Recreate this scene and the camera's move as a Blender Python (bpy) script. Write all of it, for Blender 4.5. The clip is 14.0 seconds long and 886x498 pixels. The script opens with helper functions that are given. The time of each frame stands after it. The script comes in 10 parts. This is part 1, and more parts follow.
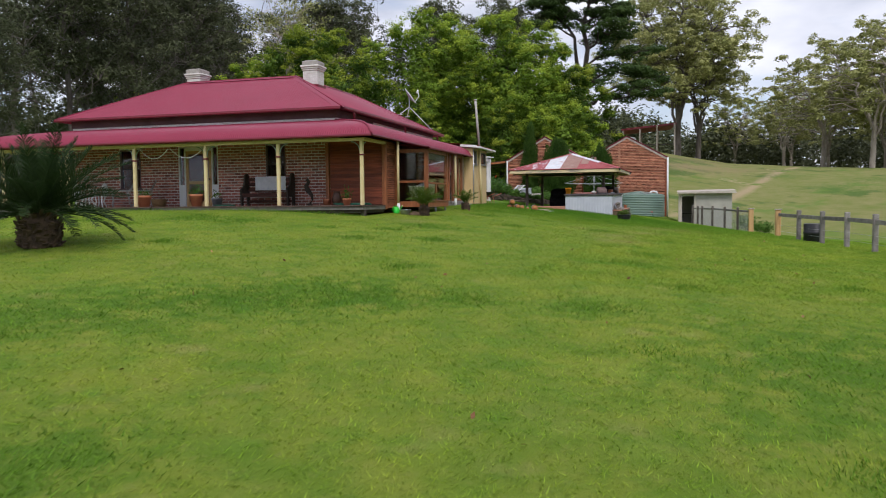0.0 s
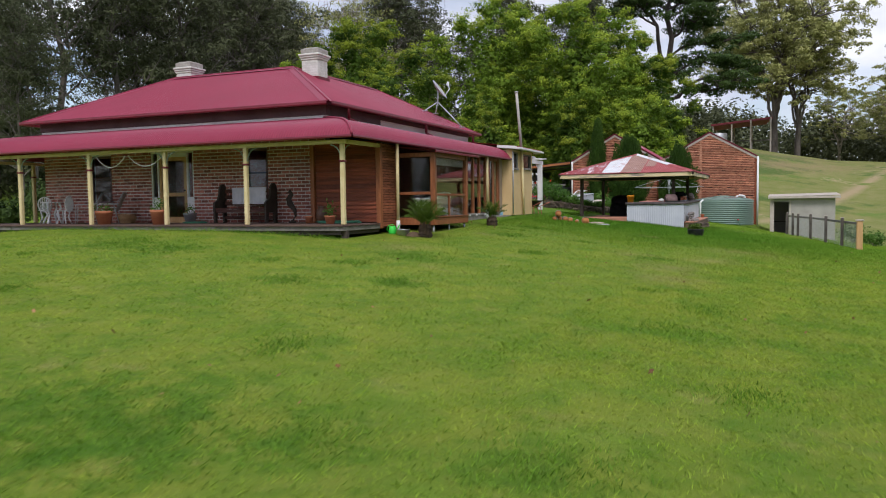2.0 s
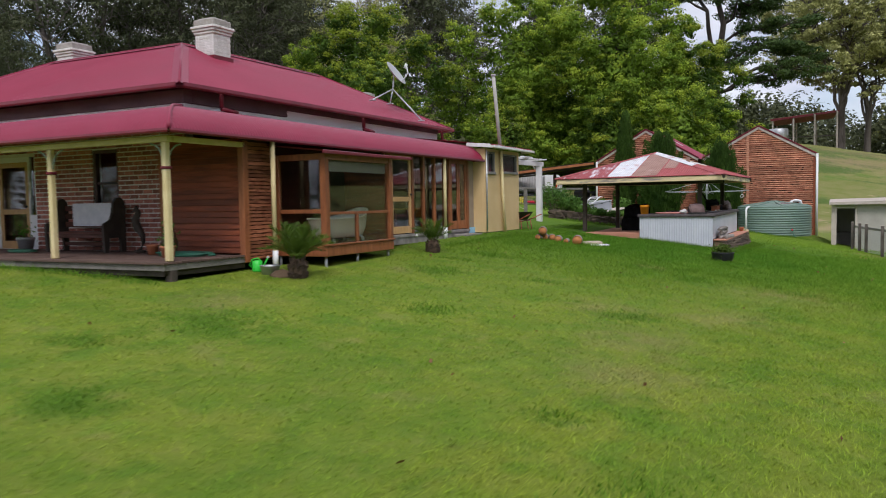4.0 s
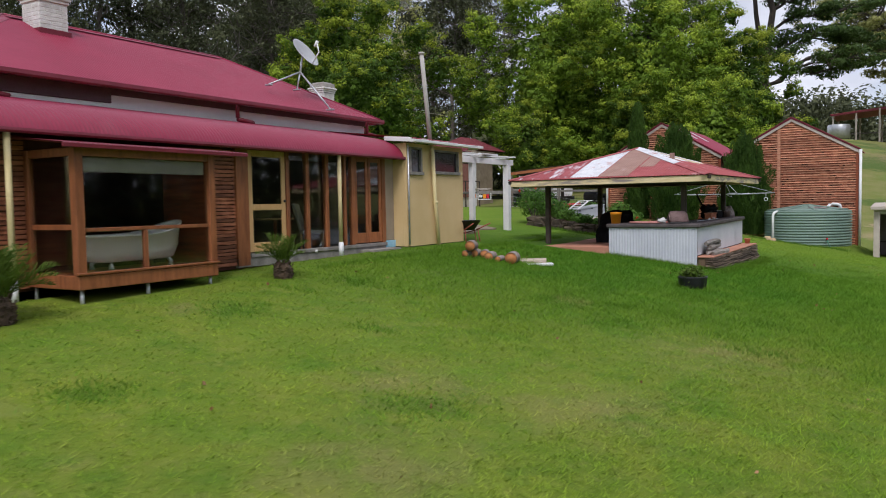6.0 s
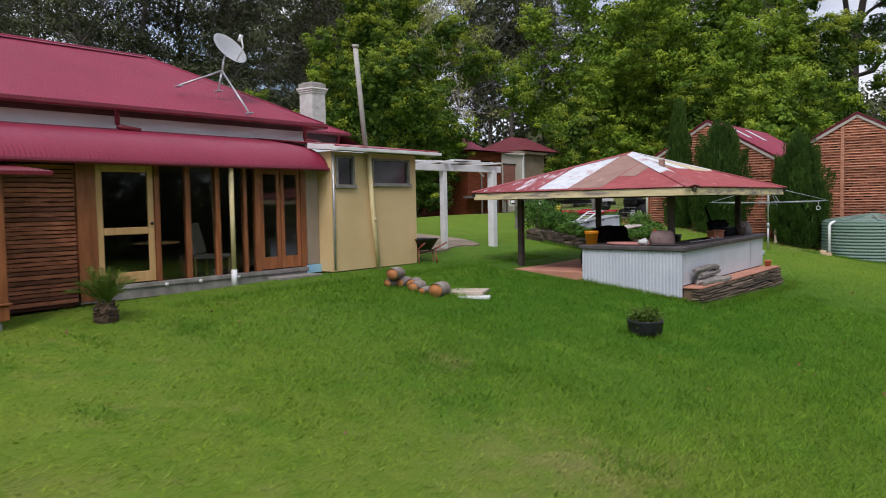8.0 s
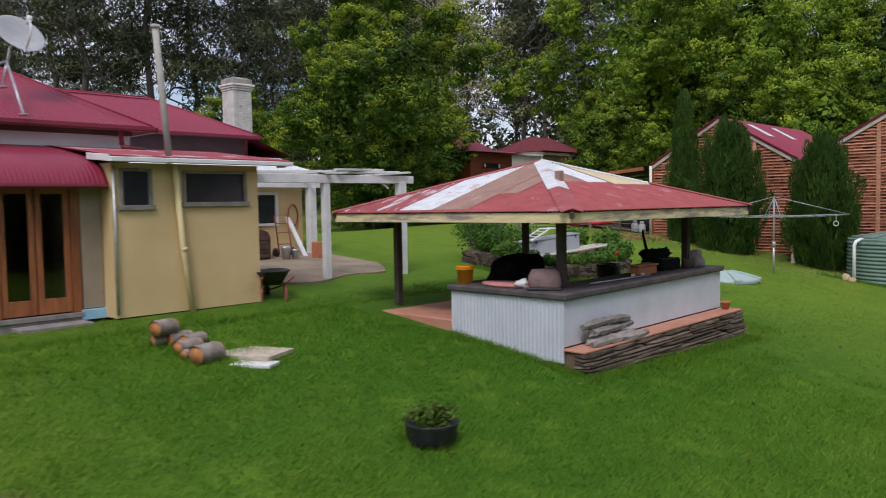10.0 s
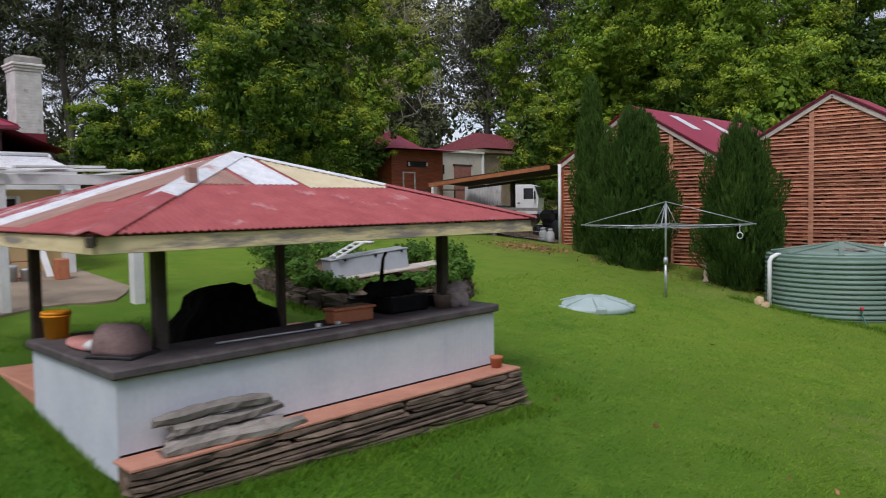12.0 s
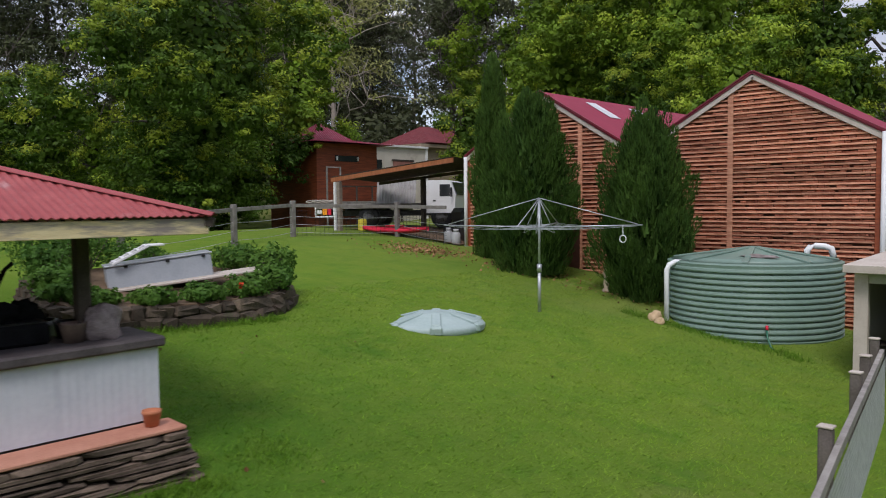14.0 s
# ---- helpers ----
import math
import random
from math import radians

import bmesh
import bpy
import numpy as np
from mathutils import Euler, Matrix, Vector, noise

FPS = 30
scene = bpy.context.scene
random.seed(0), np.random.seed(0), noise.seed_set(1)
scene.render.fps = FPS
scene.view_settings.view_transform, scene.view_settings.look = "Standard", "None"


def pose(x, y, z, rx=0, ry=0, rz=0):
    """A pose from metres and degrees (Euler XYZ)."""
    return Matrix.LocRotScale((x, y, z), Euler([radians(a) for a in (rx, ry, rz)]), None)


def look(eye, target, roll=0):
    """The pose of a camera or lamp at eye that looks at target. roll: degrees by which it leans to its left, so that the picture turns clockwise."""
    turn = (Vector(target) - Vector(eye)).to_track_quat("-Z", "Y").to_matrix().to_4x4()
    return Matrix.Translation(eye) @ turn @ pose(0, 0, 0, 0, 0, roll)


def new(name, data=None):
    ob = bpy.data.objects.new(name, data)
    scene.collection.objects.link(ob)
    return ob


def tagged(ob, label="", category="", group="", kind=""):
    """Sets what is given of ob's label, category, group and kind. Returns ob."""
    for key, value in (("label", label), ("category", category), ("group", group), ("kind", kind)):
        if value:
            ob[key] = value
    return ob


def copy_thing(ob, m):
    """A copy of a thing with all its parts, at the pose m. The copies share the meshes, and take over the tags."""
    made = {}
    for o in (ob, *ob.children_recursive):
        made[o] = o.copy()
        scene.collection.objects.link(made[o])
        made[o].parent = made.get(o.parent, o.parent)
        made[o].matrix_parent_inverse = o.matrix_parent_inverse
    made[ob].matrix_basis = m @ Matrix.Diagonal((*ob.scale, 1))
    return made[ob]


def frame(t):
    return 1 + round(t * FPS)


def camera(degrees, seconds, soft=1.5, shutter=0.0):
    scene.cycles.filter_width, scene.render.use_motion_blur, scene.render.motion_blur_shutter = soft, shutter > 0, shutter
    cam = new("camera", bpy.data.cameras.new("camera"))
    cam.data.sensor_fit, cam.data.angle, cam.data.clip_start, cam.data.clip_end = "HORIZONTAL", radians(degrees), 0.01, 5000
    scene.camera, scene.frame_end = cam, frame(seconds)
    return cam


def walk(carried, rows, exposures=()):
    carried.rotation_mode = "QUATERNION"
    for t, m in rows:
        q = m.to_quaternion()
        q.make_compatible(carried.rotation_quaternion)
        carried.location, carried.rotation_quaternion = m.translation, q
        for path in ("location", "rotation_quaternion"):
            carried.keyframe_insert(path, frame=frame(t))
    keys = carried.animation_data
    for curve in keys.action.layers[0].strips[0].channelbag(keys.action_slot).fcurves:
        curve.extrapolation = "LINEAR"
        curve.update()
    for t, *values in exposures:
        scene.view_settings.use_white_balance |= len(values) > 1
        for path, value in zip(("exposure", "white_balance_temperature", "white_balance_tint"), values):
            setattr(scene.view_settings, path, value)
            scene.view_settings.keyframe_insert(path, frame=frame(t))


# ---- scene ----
cam = camera(59.3, 14.0, 1.0, 0.4)
METRES, EYE, TILT, LEAN, TURN = 41.0, 0.5, 0.0, 0.0, 16.5
ROWS = [
    (0.0, 0.0, 0.0, 0.0, -0.03, -3.4, 0.53),
    (0.5, 0.0135, 0.0263, 0.0033, 2.22, -3.42, 0.57),
    (1.0, 0.0267, 0.0591, 0.0062, 3.66, -3.44, 0.58),
    (1.5, 0.0383, 0.0939, 0.0082, 5.0, -3.43, 0.65),
    (2.0, 0.0511, 0.136, 0.0116, 6.37, -3.42, 0.72),
    (2.5, 0.0626, 0.1766, 0.0145, 7.46, -3.43, 0.79),
    (5.0, 0.1427, 0.3787, 0.0226, 12.54, -3.29, 1.06),
    (5.5, 0.1587, 0.4065, 0.0228, 13.58, -3.28, 1.03),
    (6.0, 0.175, 0.4323, 0.0236, 14.85, -3.26, 1.02),
    (6.5, 0.1889, 0.4537, 0.0248, 16.31, -3.25, 1.04),
    (7.0, 0.2038, 0.4758, 0.0264, 17.87, -3.26, 1.05),
    (9.5, 0.2771, 0.6262, 0.0411, 26.08, -3.25, 1.06),
    (10.0, 0.2899, 0.6634, 0.0419, 26.77, -3.26, 1.03),
    (10.5, 0.3023, 0.6997, 0.0426, 27.19, -3.27, 0.99),
    (11.0, 0.3175, 0.7409, 0.0441, 27.42, -3.28, 0.97),
    (11.5, 0.3312, 0.7778, 0.045, 27.44, -3.29, 0.96),
    (12.0, 0.3442, 0.8146, 0.0439, 27.41, -3.28, 0.92),
    (12.5, 0.3555, 0.8445, 0.0424, 27.39, -3.29, 0.85),
    (13.0, 0.3666, 0.8733, 0.0419, 27.37, -3.3, 0.79),
    (13.5, 0.3757, 0.8959, 0.0413, 27.35, -3.31, 0.69),
    (14.0, 0.3844, 0.9177, 0.0412, 27.33, -3.34, 0.61),
]
walk(cam, [(t, pose(0, 0, EYE, TILT, LEAN, TURN) @ pose(METRES * x, METRES * y, METRES * z, 90 + pitch, roll, yaw)) for t, x, y, z, yaw, pitch, roll in ROWS],
     [(0.0, 0.53, 6350, 15.0), (2.5, 0.55, 6350, 15.0), (5.0, 0.5, 6350, 15.0), (7.0, 0.52, 6350, 15.0), (9.5, 0.45, 6300, 15.0), (10.2, 0.38, 6300, 15.0), (14.0, 0.4, 6300, 15.5)])

# ---- sky, sun ----
world = bpy.data.worlds.new("sky")
scene.world = world
world.use_nodes = True
wn, wl = world.node_tree.nodes, world.node_tree.links
wn.clear()
SUN_EL, SUN_AZ = radians(52), radians(150)
sky = wn.new("ShaderNodeTexSky")
sky.sky_type, sky.sun_disc, sky.sun_elevation, sky.sun_rotation = "NISHITA", False, SUN_EL, SUN_AZ
sky.air_density, sky.dust_density = 1.0, 1.5
wco = wn.new("ShaderNodeTexCoord")
wmap = wn.new("ShaderNodeMapping")
wmap.inputs["Scale"].default_value = (1.0, 1.0, 2.6)
cl = wn.new("ShaderNodeTexNoise")
cl.inputs["Scale"].default_value, cl.inputs["Detail"].default_value, cl.inputs["Roughness"].default_value = 2.3, 7, 0.55
cover = wn.new("ShaderNodeValToRGB")
cover.color_ramp.elements[0].position, cover.color_ramp.elements[1].position = 0.34, 0.5
cl2 = wn.new("ShaderNodeTexNoise")
cl2.inputs["Scale"].default_value, cl2.inputs["Detail"].default_value = 5.0, 5
shade = wn.new("ShaderNodeValToRGB")
shade.color_ramp.elements[0].position, shade.color_ramp.elements[1].position = 0.3, 0.7
shade.color_ramp.elements[0].color, shade.color_ramp.elements[1].color = (3.5, 3.9, 4.7, 1), (7.7, 7.9, 8.3, 1)
wmix = wn.new("ShaderNodeMixRGB")
wbg = wn.new("ShaderNodeBackground")
wbg.inputs["Strength"].default_value = 0.1
wout = wn.new("ShaderNodeOutputWorld")
wl.new(wco.outputs["Generated"], wmap.inputs["Vector"])
wl.new(wmap.outputs["Vector"], cl.inputs["Vector"])
wl.new(wmap.outputs["Vector"], cl2.inputs["Vector"])
wl.new(cl.outputs["Fac"], cover.inputs["Fac"])
wl.new(cl2.outputs["Fac"], shade.inputs["Fac"])
wl.new(cover.outputs["Color"], wmix.inputs["Fac"])
wl.new(sky.outputs["Color"], wmix.inputs["Color1"])
wl.new(shade.outputs["Color"], wmix.inputs["Color2"])
wl.new(wmix.outputs["Color"], wbg.inputs["Color"])
wl.new(wbg.outputs["Background"], wout.inputs["Surface"])
sun = new("sun", bpy.data.lights.new("sun", "SUN"))
sun.data.energy, sun.data.angle, sun.data.color = 1.5, radians(18), (1.0, 0.96, 0.9)
sun_to = Vector((math.sin(SUN_AZ) * math.cos(SUN_EL), math.cos(SUN_AZ) * math.cos(SUN_EL), math.sin(SUN_EL)))
sun.matrix_world = look(sun_to * 100, (0, 0, 0))

# ---- materials ----
def mat(name, c1, c2, rough=0.7, scale=6.0, fine=60.0, bump=0.2, metal=0.0, c3=None, patch=0.8, spread=0.0, stretch=(1, 1, 1), spec=0.4,
        fine_mix=0.35, thin=False, bands=None, island=False):
    """A surface of two colours mixed by noise at two scales, worn with a third in patches; spread: how much single pieces differ."""
    m = bpy.data.materials.new(name)
    m.use_nodes = True
    n, l = m.node_tree.nodes, m.node_tree.links
    b = n["Principled BSDF"]
    geo = n.new("ShaderNodeNewGeometry")
    mp = n.new("ShaderNodeMapping")
    mp.inputs["Scale"].default_value = stretch
    l.new(geo.outputs["Position"], mp.inputs["Vector"])
    big, small = n.new("ShaderNodeTexNoise"), n.new("ShaderNodeTexNoise")
    big.inputs["Scale"].default_value, big.inputs["Detail"].default_value = scale, 4
    small.inputs["Scale"].default_value, small.inputs["Detail"].default_value = fine, 3
    for t in (big, small):
        l.new(mp.outputs["Vector"], t.inputs["Vector"])
    mixn = n.new("ShaderNodeMath")
    mixn.operation = "MULTIPLY_ADD"
    mixn.inputs[1].default_value = fine_mix
    l.new(small.outputs["Fac"], mixn.inputs[0])
    scl = n.new("ShaderNodeMath")
    scl.operation = "MULTIPLY"
    scl.inputs[1].default_value = 1 - fine_mix
    l.new(big.outputs["Fac"], scl.inputs[0])
    l.new(scl.outputs[0], mixn.inputs[2])
    ramp = n.new("ShaderNodeValToRGB")
    ramp.color_ramp.elements[0].position, ramp.color_ramp.elements[1].position = 0.34, 0.66
    ramp.color_ramp.elements[0].color, ramp.color_ramp.elements[1].color = (*c1, 1), (*c2, 1)
    l.new(mixn.outputs[0], ramp.inputs["Fac"])
    out = ramp.outputs["Color"]
    if c3:
        wear = n.new("ShaderNodeTexNoise")
        wear.inputs["Scale"].default_value, wear.inputs["Detail"].default_value, wear.inputs["Roughness"].default_value = scale * 0.45, 8, 0.65
        l.new(mp.outputs["Vector"], wear.inputs["Vector"])
        wr = n.new("ShaderNodeValToRGB")
        wr.color_ramp.elements[0].position, wr.color_ramp.elements[1].position = 0.5 + (1 - patch) * 0.2, 0.62 + (1 - patch) * 0.2
        l.new(wear.outputs["Fac"], wr.inputs["Fac"])
        mx = n.new("ShaderNodeMixRGB")
        mx.inputs["Color2"].default_value = (*c3, 1)
        l.new(wr.outputs["Color"], mx.inputs["Fac"])
        l.new(out, mx.inputs["Color1"])
        out = mx.outputs["Color"]
    if spread:
        hsv = n.new("ShaderNodeHueSaturation")
        mr = n.new("ShaderNodeMapRange")
        mr.inputs["To Min"].default_value, mr.inputs["To Max"].default_value = 1 - spread, 1 + spread
        if island:
            l.new(geo.outputs["Random Per Island"], mr.inputs["Value"])
        else:
            l.new(n.new("ShaderNodeObjectInfo").outputs["Random"], mr.inputs["Value"])
        l.new(mr.outputs["Result"], hsv.inputs["Value"])
        l.new(out, hsv.inputs["Color"])
        out = hsv.outputs["Color"]
    l.new(out, b.inputs["Base Color"])
    b.inputs["Roughness"].default_value, b.inputs["Metallic"].default_value = rough, metal
    b.inputs["Specular IOR Level"].default_value = spec
    if bump:
        bp = n.new("ShaderNodeBump")
        bp.inputs["Strength"].default_value, bp.inputs["Distance"].default_value = bump, 0.02
        l.new(mixn.outputs[0], bp.inputs["Height"])
        l.new(bp.outputs["Normal"], b.inputs["Normal"])
    if thin:
        tr = n.new("ShaderNodeBsdfTranslucent")
        ms = n.new("ShaderNodeMixShader")
        ms.inputs["Fac"].default_value = thin
        l.new(out, tr.inputs["Color"])
        l.new(b.outputs["BSDF"], ms.inputs[1])
        l.new(tr.outputs["BSDF"], ms.inputs[2])
        l.new(ms.outputs["Shader"], n["Material Output"].inputs["Surface"])
    return m


def glass_mat(name, tint, rough=0.02):
    m = bpy.data.materials.new(name)
    m.use_nodes = True
    b = m.node_tree.nodes["Principled BSDF"]
    b.inputs["Base Color"].default_value = (*tint, 1)
    b.inputs["Roughness"].default_value, b.inputs["IOR"].default_value = rough, 1.45
    b.inputs["Transmission Weight"].default_value = 1.0
    return m


roof_red = mat("roof_red_steel", (0.225, 0.018, 0.046), (0.27, 0.026, 0.06), 0.42, 0.8, 9, 0.04, 0.0, (0.27, 0.045, 0.075), 0.3, spec=0.34)
trim_red = mat("maroon_paint", (0.13, 0.012, 0.022), (0.19, 0.02, 0.035), 0.4, 3, 40, 0.05)
band_white = mat("band_white_paint", (0.83, 0.84, 0.87), (0.9, 0.91, 0.92), 0.5, 2, 30, 0.1, c3=(0.6, 0.56, 0.57), patch=0.1)
band_dark = mat("band_plum_paint", (0.09, 0.05, 0.06), (0.16, 0.09, 0.1), 0.6, 2, 30, 0.1)
cream = mat("cream_paint", (0.62, 0.5, 0.25), (0.74, 0.63, 0.36), 0.55, 4, 50, 0.1, c3=(0.5, 0.4, 0.2), patch=0.4)
brick_red = mat("red_brick", (0.29, 0.095, 0.078), (0.5, 0.21, 0.165), 0.9, 9, 90, 0.5, c3=(0.4, 0.28, 0.24), patch=0.6, spread=0.4)
brick_stuff = mat("red_brick_far", (0.29, 0.095, 0.078), (0.5, 0.21, 0.165), 0.9, 9, 90, 0.5, c3=(0.4, 0.28, 0.24), patch=0.6, spread=0.4, island=True)
mortar = mat("mortar", (0.7, 0.66, 0.62), (0.84, 0.8, 0.76), 0.95, 5, 80, 0.3)
wood_red = mat("cedar_boards", (0.13, 0.03, 0.014), (0.31, 0.078, 0.03), 0.6, 3, 40, 0.25, spread=0.35, stretch=(0.6, 0.6, 6), c3=(0.15, 0.05, 0.025), patch=0.5)
wood_post = mat("oiled_timber", (0.19, 0.062, 0.025), (0.38, 0.135, 0.053), 0.45, 3, 40, 0.2, spread=0.2, stretch=(4, 4, 0.6))
wood_pale = mat("pine_door", (0.5, 0.29, 0.12), (0.64, 0.4, 0.19), 0.5, 3, 40, 0.1, stretch=(4, 4, 0.6))
slat_mat = mat("split_timber", (0.42, 0.16, 0.09), (0.72, 0.37, 0.235), 0.75, 4, 30, 0.6, spread=0.3, stretch=(1, 1, 5), c3=(0.56, 0.34, 0.22), patch=0.3)
billet_mat = mat("split_billets", (0.2, 0.052, 0.032), (0.52, 0.205, 0.12), 0.85, 4, 30, 0.6, spread=0.3, island=True, c3=(0.56, 0.36, 0.25), patch=0.3)
side_slat = mat("weathered_red_slats", (0.17, 0.05, 0.024), (0.4, 0.15, 0.075), 0.7, 4, 30, 0.5, spread=0.4, stretch=(1, 1, 5), c3=(0.12, 0.035, 0.018), patch=0.5)
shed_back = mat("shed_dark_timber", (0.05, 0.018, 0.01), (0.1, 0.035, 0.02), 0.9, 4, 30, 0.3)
grey_wood = mat("weathered_timber", (0.15, 0.135, 0.125), (0.3, 0.28, 0.26), 0.85, 3, 50, 0.5, spread=0.25, stretch=(1.5, 1.5, 1.5), c3=(0.12, 0.1, 0.09), patch=0.5)
old_wood = mat("old_split_timber", (0.14, 0.12, 0.108), (0.34, 0.31, 0.285), 0.9, 3, 50, 0.6, spread=0.3, c3=(0.1, 0.08, 0.07), patch=0.6, stretch=(3, 1, 3))
dark_wood = mat("dark_timber", (0.035, 0.028, 0.024), (0.085, 0.066, 0.054), 0.8, 4, 50, 0.4, spread=0.2)
deck_wood = mat("deck_boards", (0.07, 0.04, 0.032), (0.16, 0.105, 0.085), 0.8, 3, 40, 0.3, spread=0.25, stretch=(0.6, 5, 5))
white_paint = mat("white_paint", (0.62, 0.62, 0.64), (0.78, 0.78, 0.78), 0.55, 3, 40, 0.12, c3=(0.45, 0.42, 0.38), patch=0.3)
chim_white = mat("whitewashed_brick", (0.55, 0.53, 0.5), (0.76, 0.75, 0.73), 0.9, 5, 60, 0.4, c3=(0.3, 0.25, 0.22), patch=0.45, spread=0.12)
cap_grey = mat("lichened_mortar", (0.24, 0.22, 0.2), (0.42, 0.4, 0.37), 0.95, 5, 40, 0.5, c3=(0.12, 0.1, 0.09), patch=0.5)
yellow_wall = mat("yellow_render", (0.6, 0.43, 0.21), (0.7, 0.52, 0.28), 0.85, 1.2, 60, 0.12, c3=(0.53, 0.38, 0.2), patch=0.4)
fibro = mat("bare_fibro_sheet", (0.29, 0.235, 0.18), (0.38, 0.31, 0.24), 0.9, 2, 30, 0.15, c3=(0.22, 0.17, 0.13), patch=0.5)
blue_paint = mat("pale_blue_paint", (0.24, 0.5, 0.72), (0.36, 0.62, 0.8), 0.6, 4, 40, 0.1)
steel_white = mat("corrugated_white_steel", (0.5, 0.53, 0.6), (0.6, 0.63, 0.69), 0.5, 2, 20, 0.08, c3=(0.42, 0.44, 0.5), patch=0.4)
rust_red = mat("faded_red_iron", (0.28, 0.05, 0.055), (0.38, 0.09, 0.09), 0.65, 4, 30, 0.15, c3=(0.47, 0.27, 0.27), patch=0.5, stretch=(1, 1, 1))
iron_white = mat("white_patch_iron", (0.5, 0.52, 0.56), (0.72, 0.73, 0.76), 0.5, 5, 30, 0.1, c3=(0.42, 0.2, 0.19), patch=0.6)
iron_flaked = mat("flaking_red_iron", (0.24, 0.04, 0.05), (0.35, 0.085, 0.09), 0.65, 5, 30, 0.15, c3=(0.6, 0.58, 0.62), patch=0.9, stretch=(1.6, 0.45, 1))
iron_brown = mat("brown_patch_iron", (0.26, 0.15, 0.12), (0.36, 0.22, 0.18), 0.7, 3, 30, 0.1, c3=(0.42, 0.32, 0.3), patch=0.4)
iron_cream = mat("cream_patch_iron", (0.5, 0.42, 0.27), (0.6, 0.53, 0.37), 0.6, 3, 30, 0.1, c3=(0.42, 0.25, 0.2), patch=0.3)
cream_flake = mat("flaking_cream_paint", (0.68, 0.54, 0.3), (0.82, 0.69, 0.43), 0.7, 3.0, 40, 0.3, c3=(0.3, 0.25, 0.23), patch=1.0, stretch=(0.8, 0.8, 5))
terracotta = mat("terracotta_paving", (0.42, 0.18, 0.12), (0.55, 0.27, 0.19), 0.8, 3, 40, 0.2, c3=(0.35, 0.2, 0.15), patch=0.5)
pot_red = mat("terracotta_pot", (0.42, 0.14, 0.07), (0.52, 0.2, 0.1), 0.75, 6, 60, 0.15)
stone = mat("stacked_stone", (0.07, 0.05, 0.038), (0.19, 0.14, 0.105), 0.95, 4, 40, 0.6, spread=0.4)
bench_top = mat("slab_benchtop", (0.05, 0.042, 0.045), (0.125, 0.107, 0.11), 0.75, 4, 60, 0.4, c3=(0.18, 0.16, 0.155), patch=0.4)
concrete = mat("concrete", (0.2, 0.155, 0.11), (0.33, 0.265, 0.195), 0.9, 1.5, 40, 0.2, c3=(0.19, 0.15, 0.12), patch=0.5)
tank_green = mat("tank_green_plastic", (0.15, 0.23, 0.195), (0.21, 0.3, 0.255), 0.42, 1.2, 20, 0.03, c3=(0.18, 0.28, 0.24), patch=0.4)
lid_green = mat("septic_lid_plastic", (0.29, 0.38, 0.37), (0.39, 0.48, 0.47), 0.5, 2, 20, 0.05)
pvc = mat("white_pvc", (0.7, 0.72, 0.74), (0.8, 0.81, 0.82), 0.4, 3, 40, 0.03)
galv = mat("galvanised_steel", (0.4, 0.42, 0.45), (0.58, 0.6, 0.63), 0.4, 8, 60, 0.03, metal=0.6)
dark_metal = mat("black_metal", (0.012, 0.012, 0.013), (0.03, 0.03, 0.032), 0.45, 8, 60, 0.05)
black_cloth = mat("matt_black_cover", (0.006, 0.006, 0.007), (0.016, 0.016, 0.018), 0.9, 6, 60, 0.3, spec=0.1)
black_plastic = mat("black_plastic", (0.012, 0.012, 0.014), (0.03, 0.03, 0.034), 0.4, 6, 40, 0.05)
room_lining = mat("side_room_boards", (0.17, 0.14, 0.115), (0.27, 0.225, 0.185), 0.85, 2, 30, 0.15, stretch=(1, 1, 5))
dark_room = mat("dark_lining_boards", (0.1, 0.09, 0.08), (0.17, 0.155, 0.14), 0.9, 2, 30, 0.1)
tub_white = mat("bath_enamel", (0.78, 0.79, 0.72), (0.85, 0.86, 0.8), 0.25, 2, 20, 0.02)
yellow_plastic = mat("orange_yellow_plastic", (0.85, 0.3, 0.012), (0.9, 0.37, 0.02), 0.45, 4, 40, 0.03)
green_plastic = mat("bright_green_plastic", (0.03, 0.55, 0.05), (0.05, 0.65, 0.08), 0.4, 4, 40, 0.03)
red_plastic = mat("red_kayak_plastic", (0.58, 0.012, 0.04), (0.7, 0.03, 0.07), 0.4, 3, 30, 0.03)
truck_white = mat("truck_white_enamel", (0.7, 0.71, 0.72), (0.78, 0.79, 0.8), 0.3, 3, 30, 0.02)
bark = mat("grey_brown_bark", (0.09, 0.075, 0.06), (0.2, 0.17, 0.14), 0.95, 2, 20, 0.6, stretch=(3, 3, 0.6))
bark_pale = mat("gum_bark", (0.24, 0.2, 0.17), (0.44, 0.39, 0.34), 0.85, 0.8, 12, 0.3, c3=(0.16, 0.12, 0.1), patch=0.6, stretch=(2, 2, 0.5))
palm_bark = mat("palm_leaf_bases", (0.035, 0.025, 0.02), (0.13, 0.085, 0.055), 0.95, 8, 60, 0.6)
log_bark = mat("log_bark", (0.16, 0.12, 0.1), (0.34, 0.29, 0.26), 0.95, 6, 40, 0.6, c3=(0.1, 0.07, 0.06), patch=0.5)
bark_dark = mat("pine_bark", (0.03, 0.024, 0.02), (0.08, 0.065, 0.055), 0.95, 2, 20, 0.6, stretch=(3, 3, 0.6))
bark_forest = mat("forest_bark", (0.075, 0.062, 0.055), (0.18, 0.155, 0.14), 0.9, 0.8, 12, 0.3, c3=(0.05, 0.042, 0.036), patch=0.6, stretch=(2, 2, 0.5))
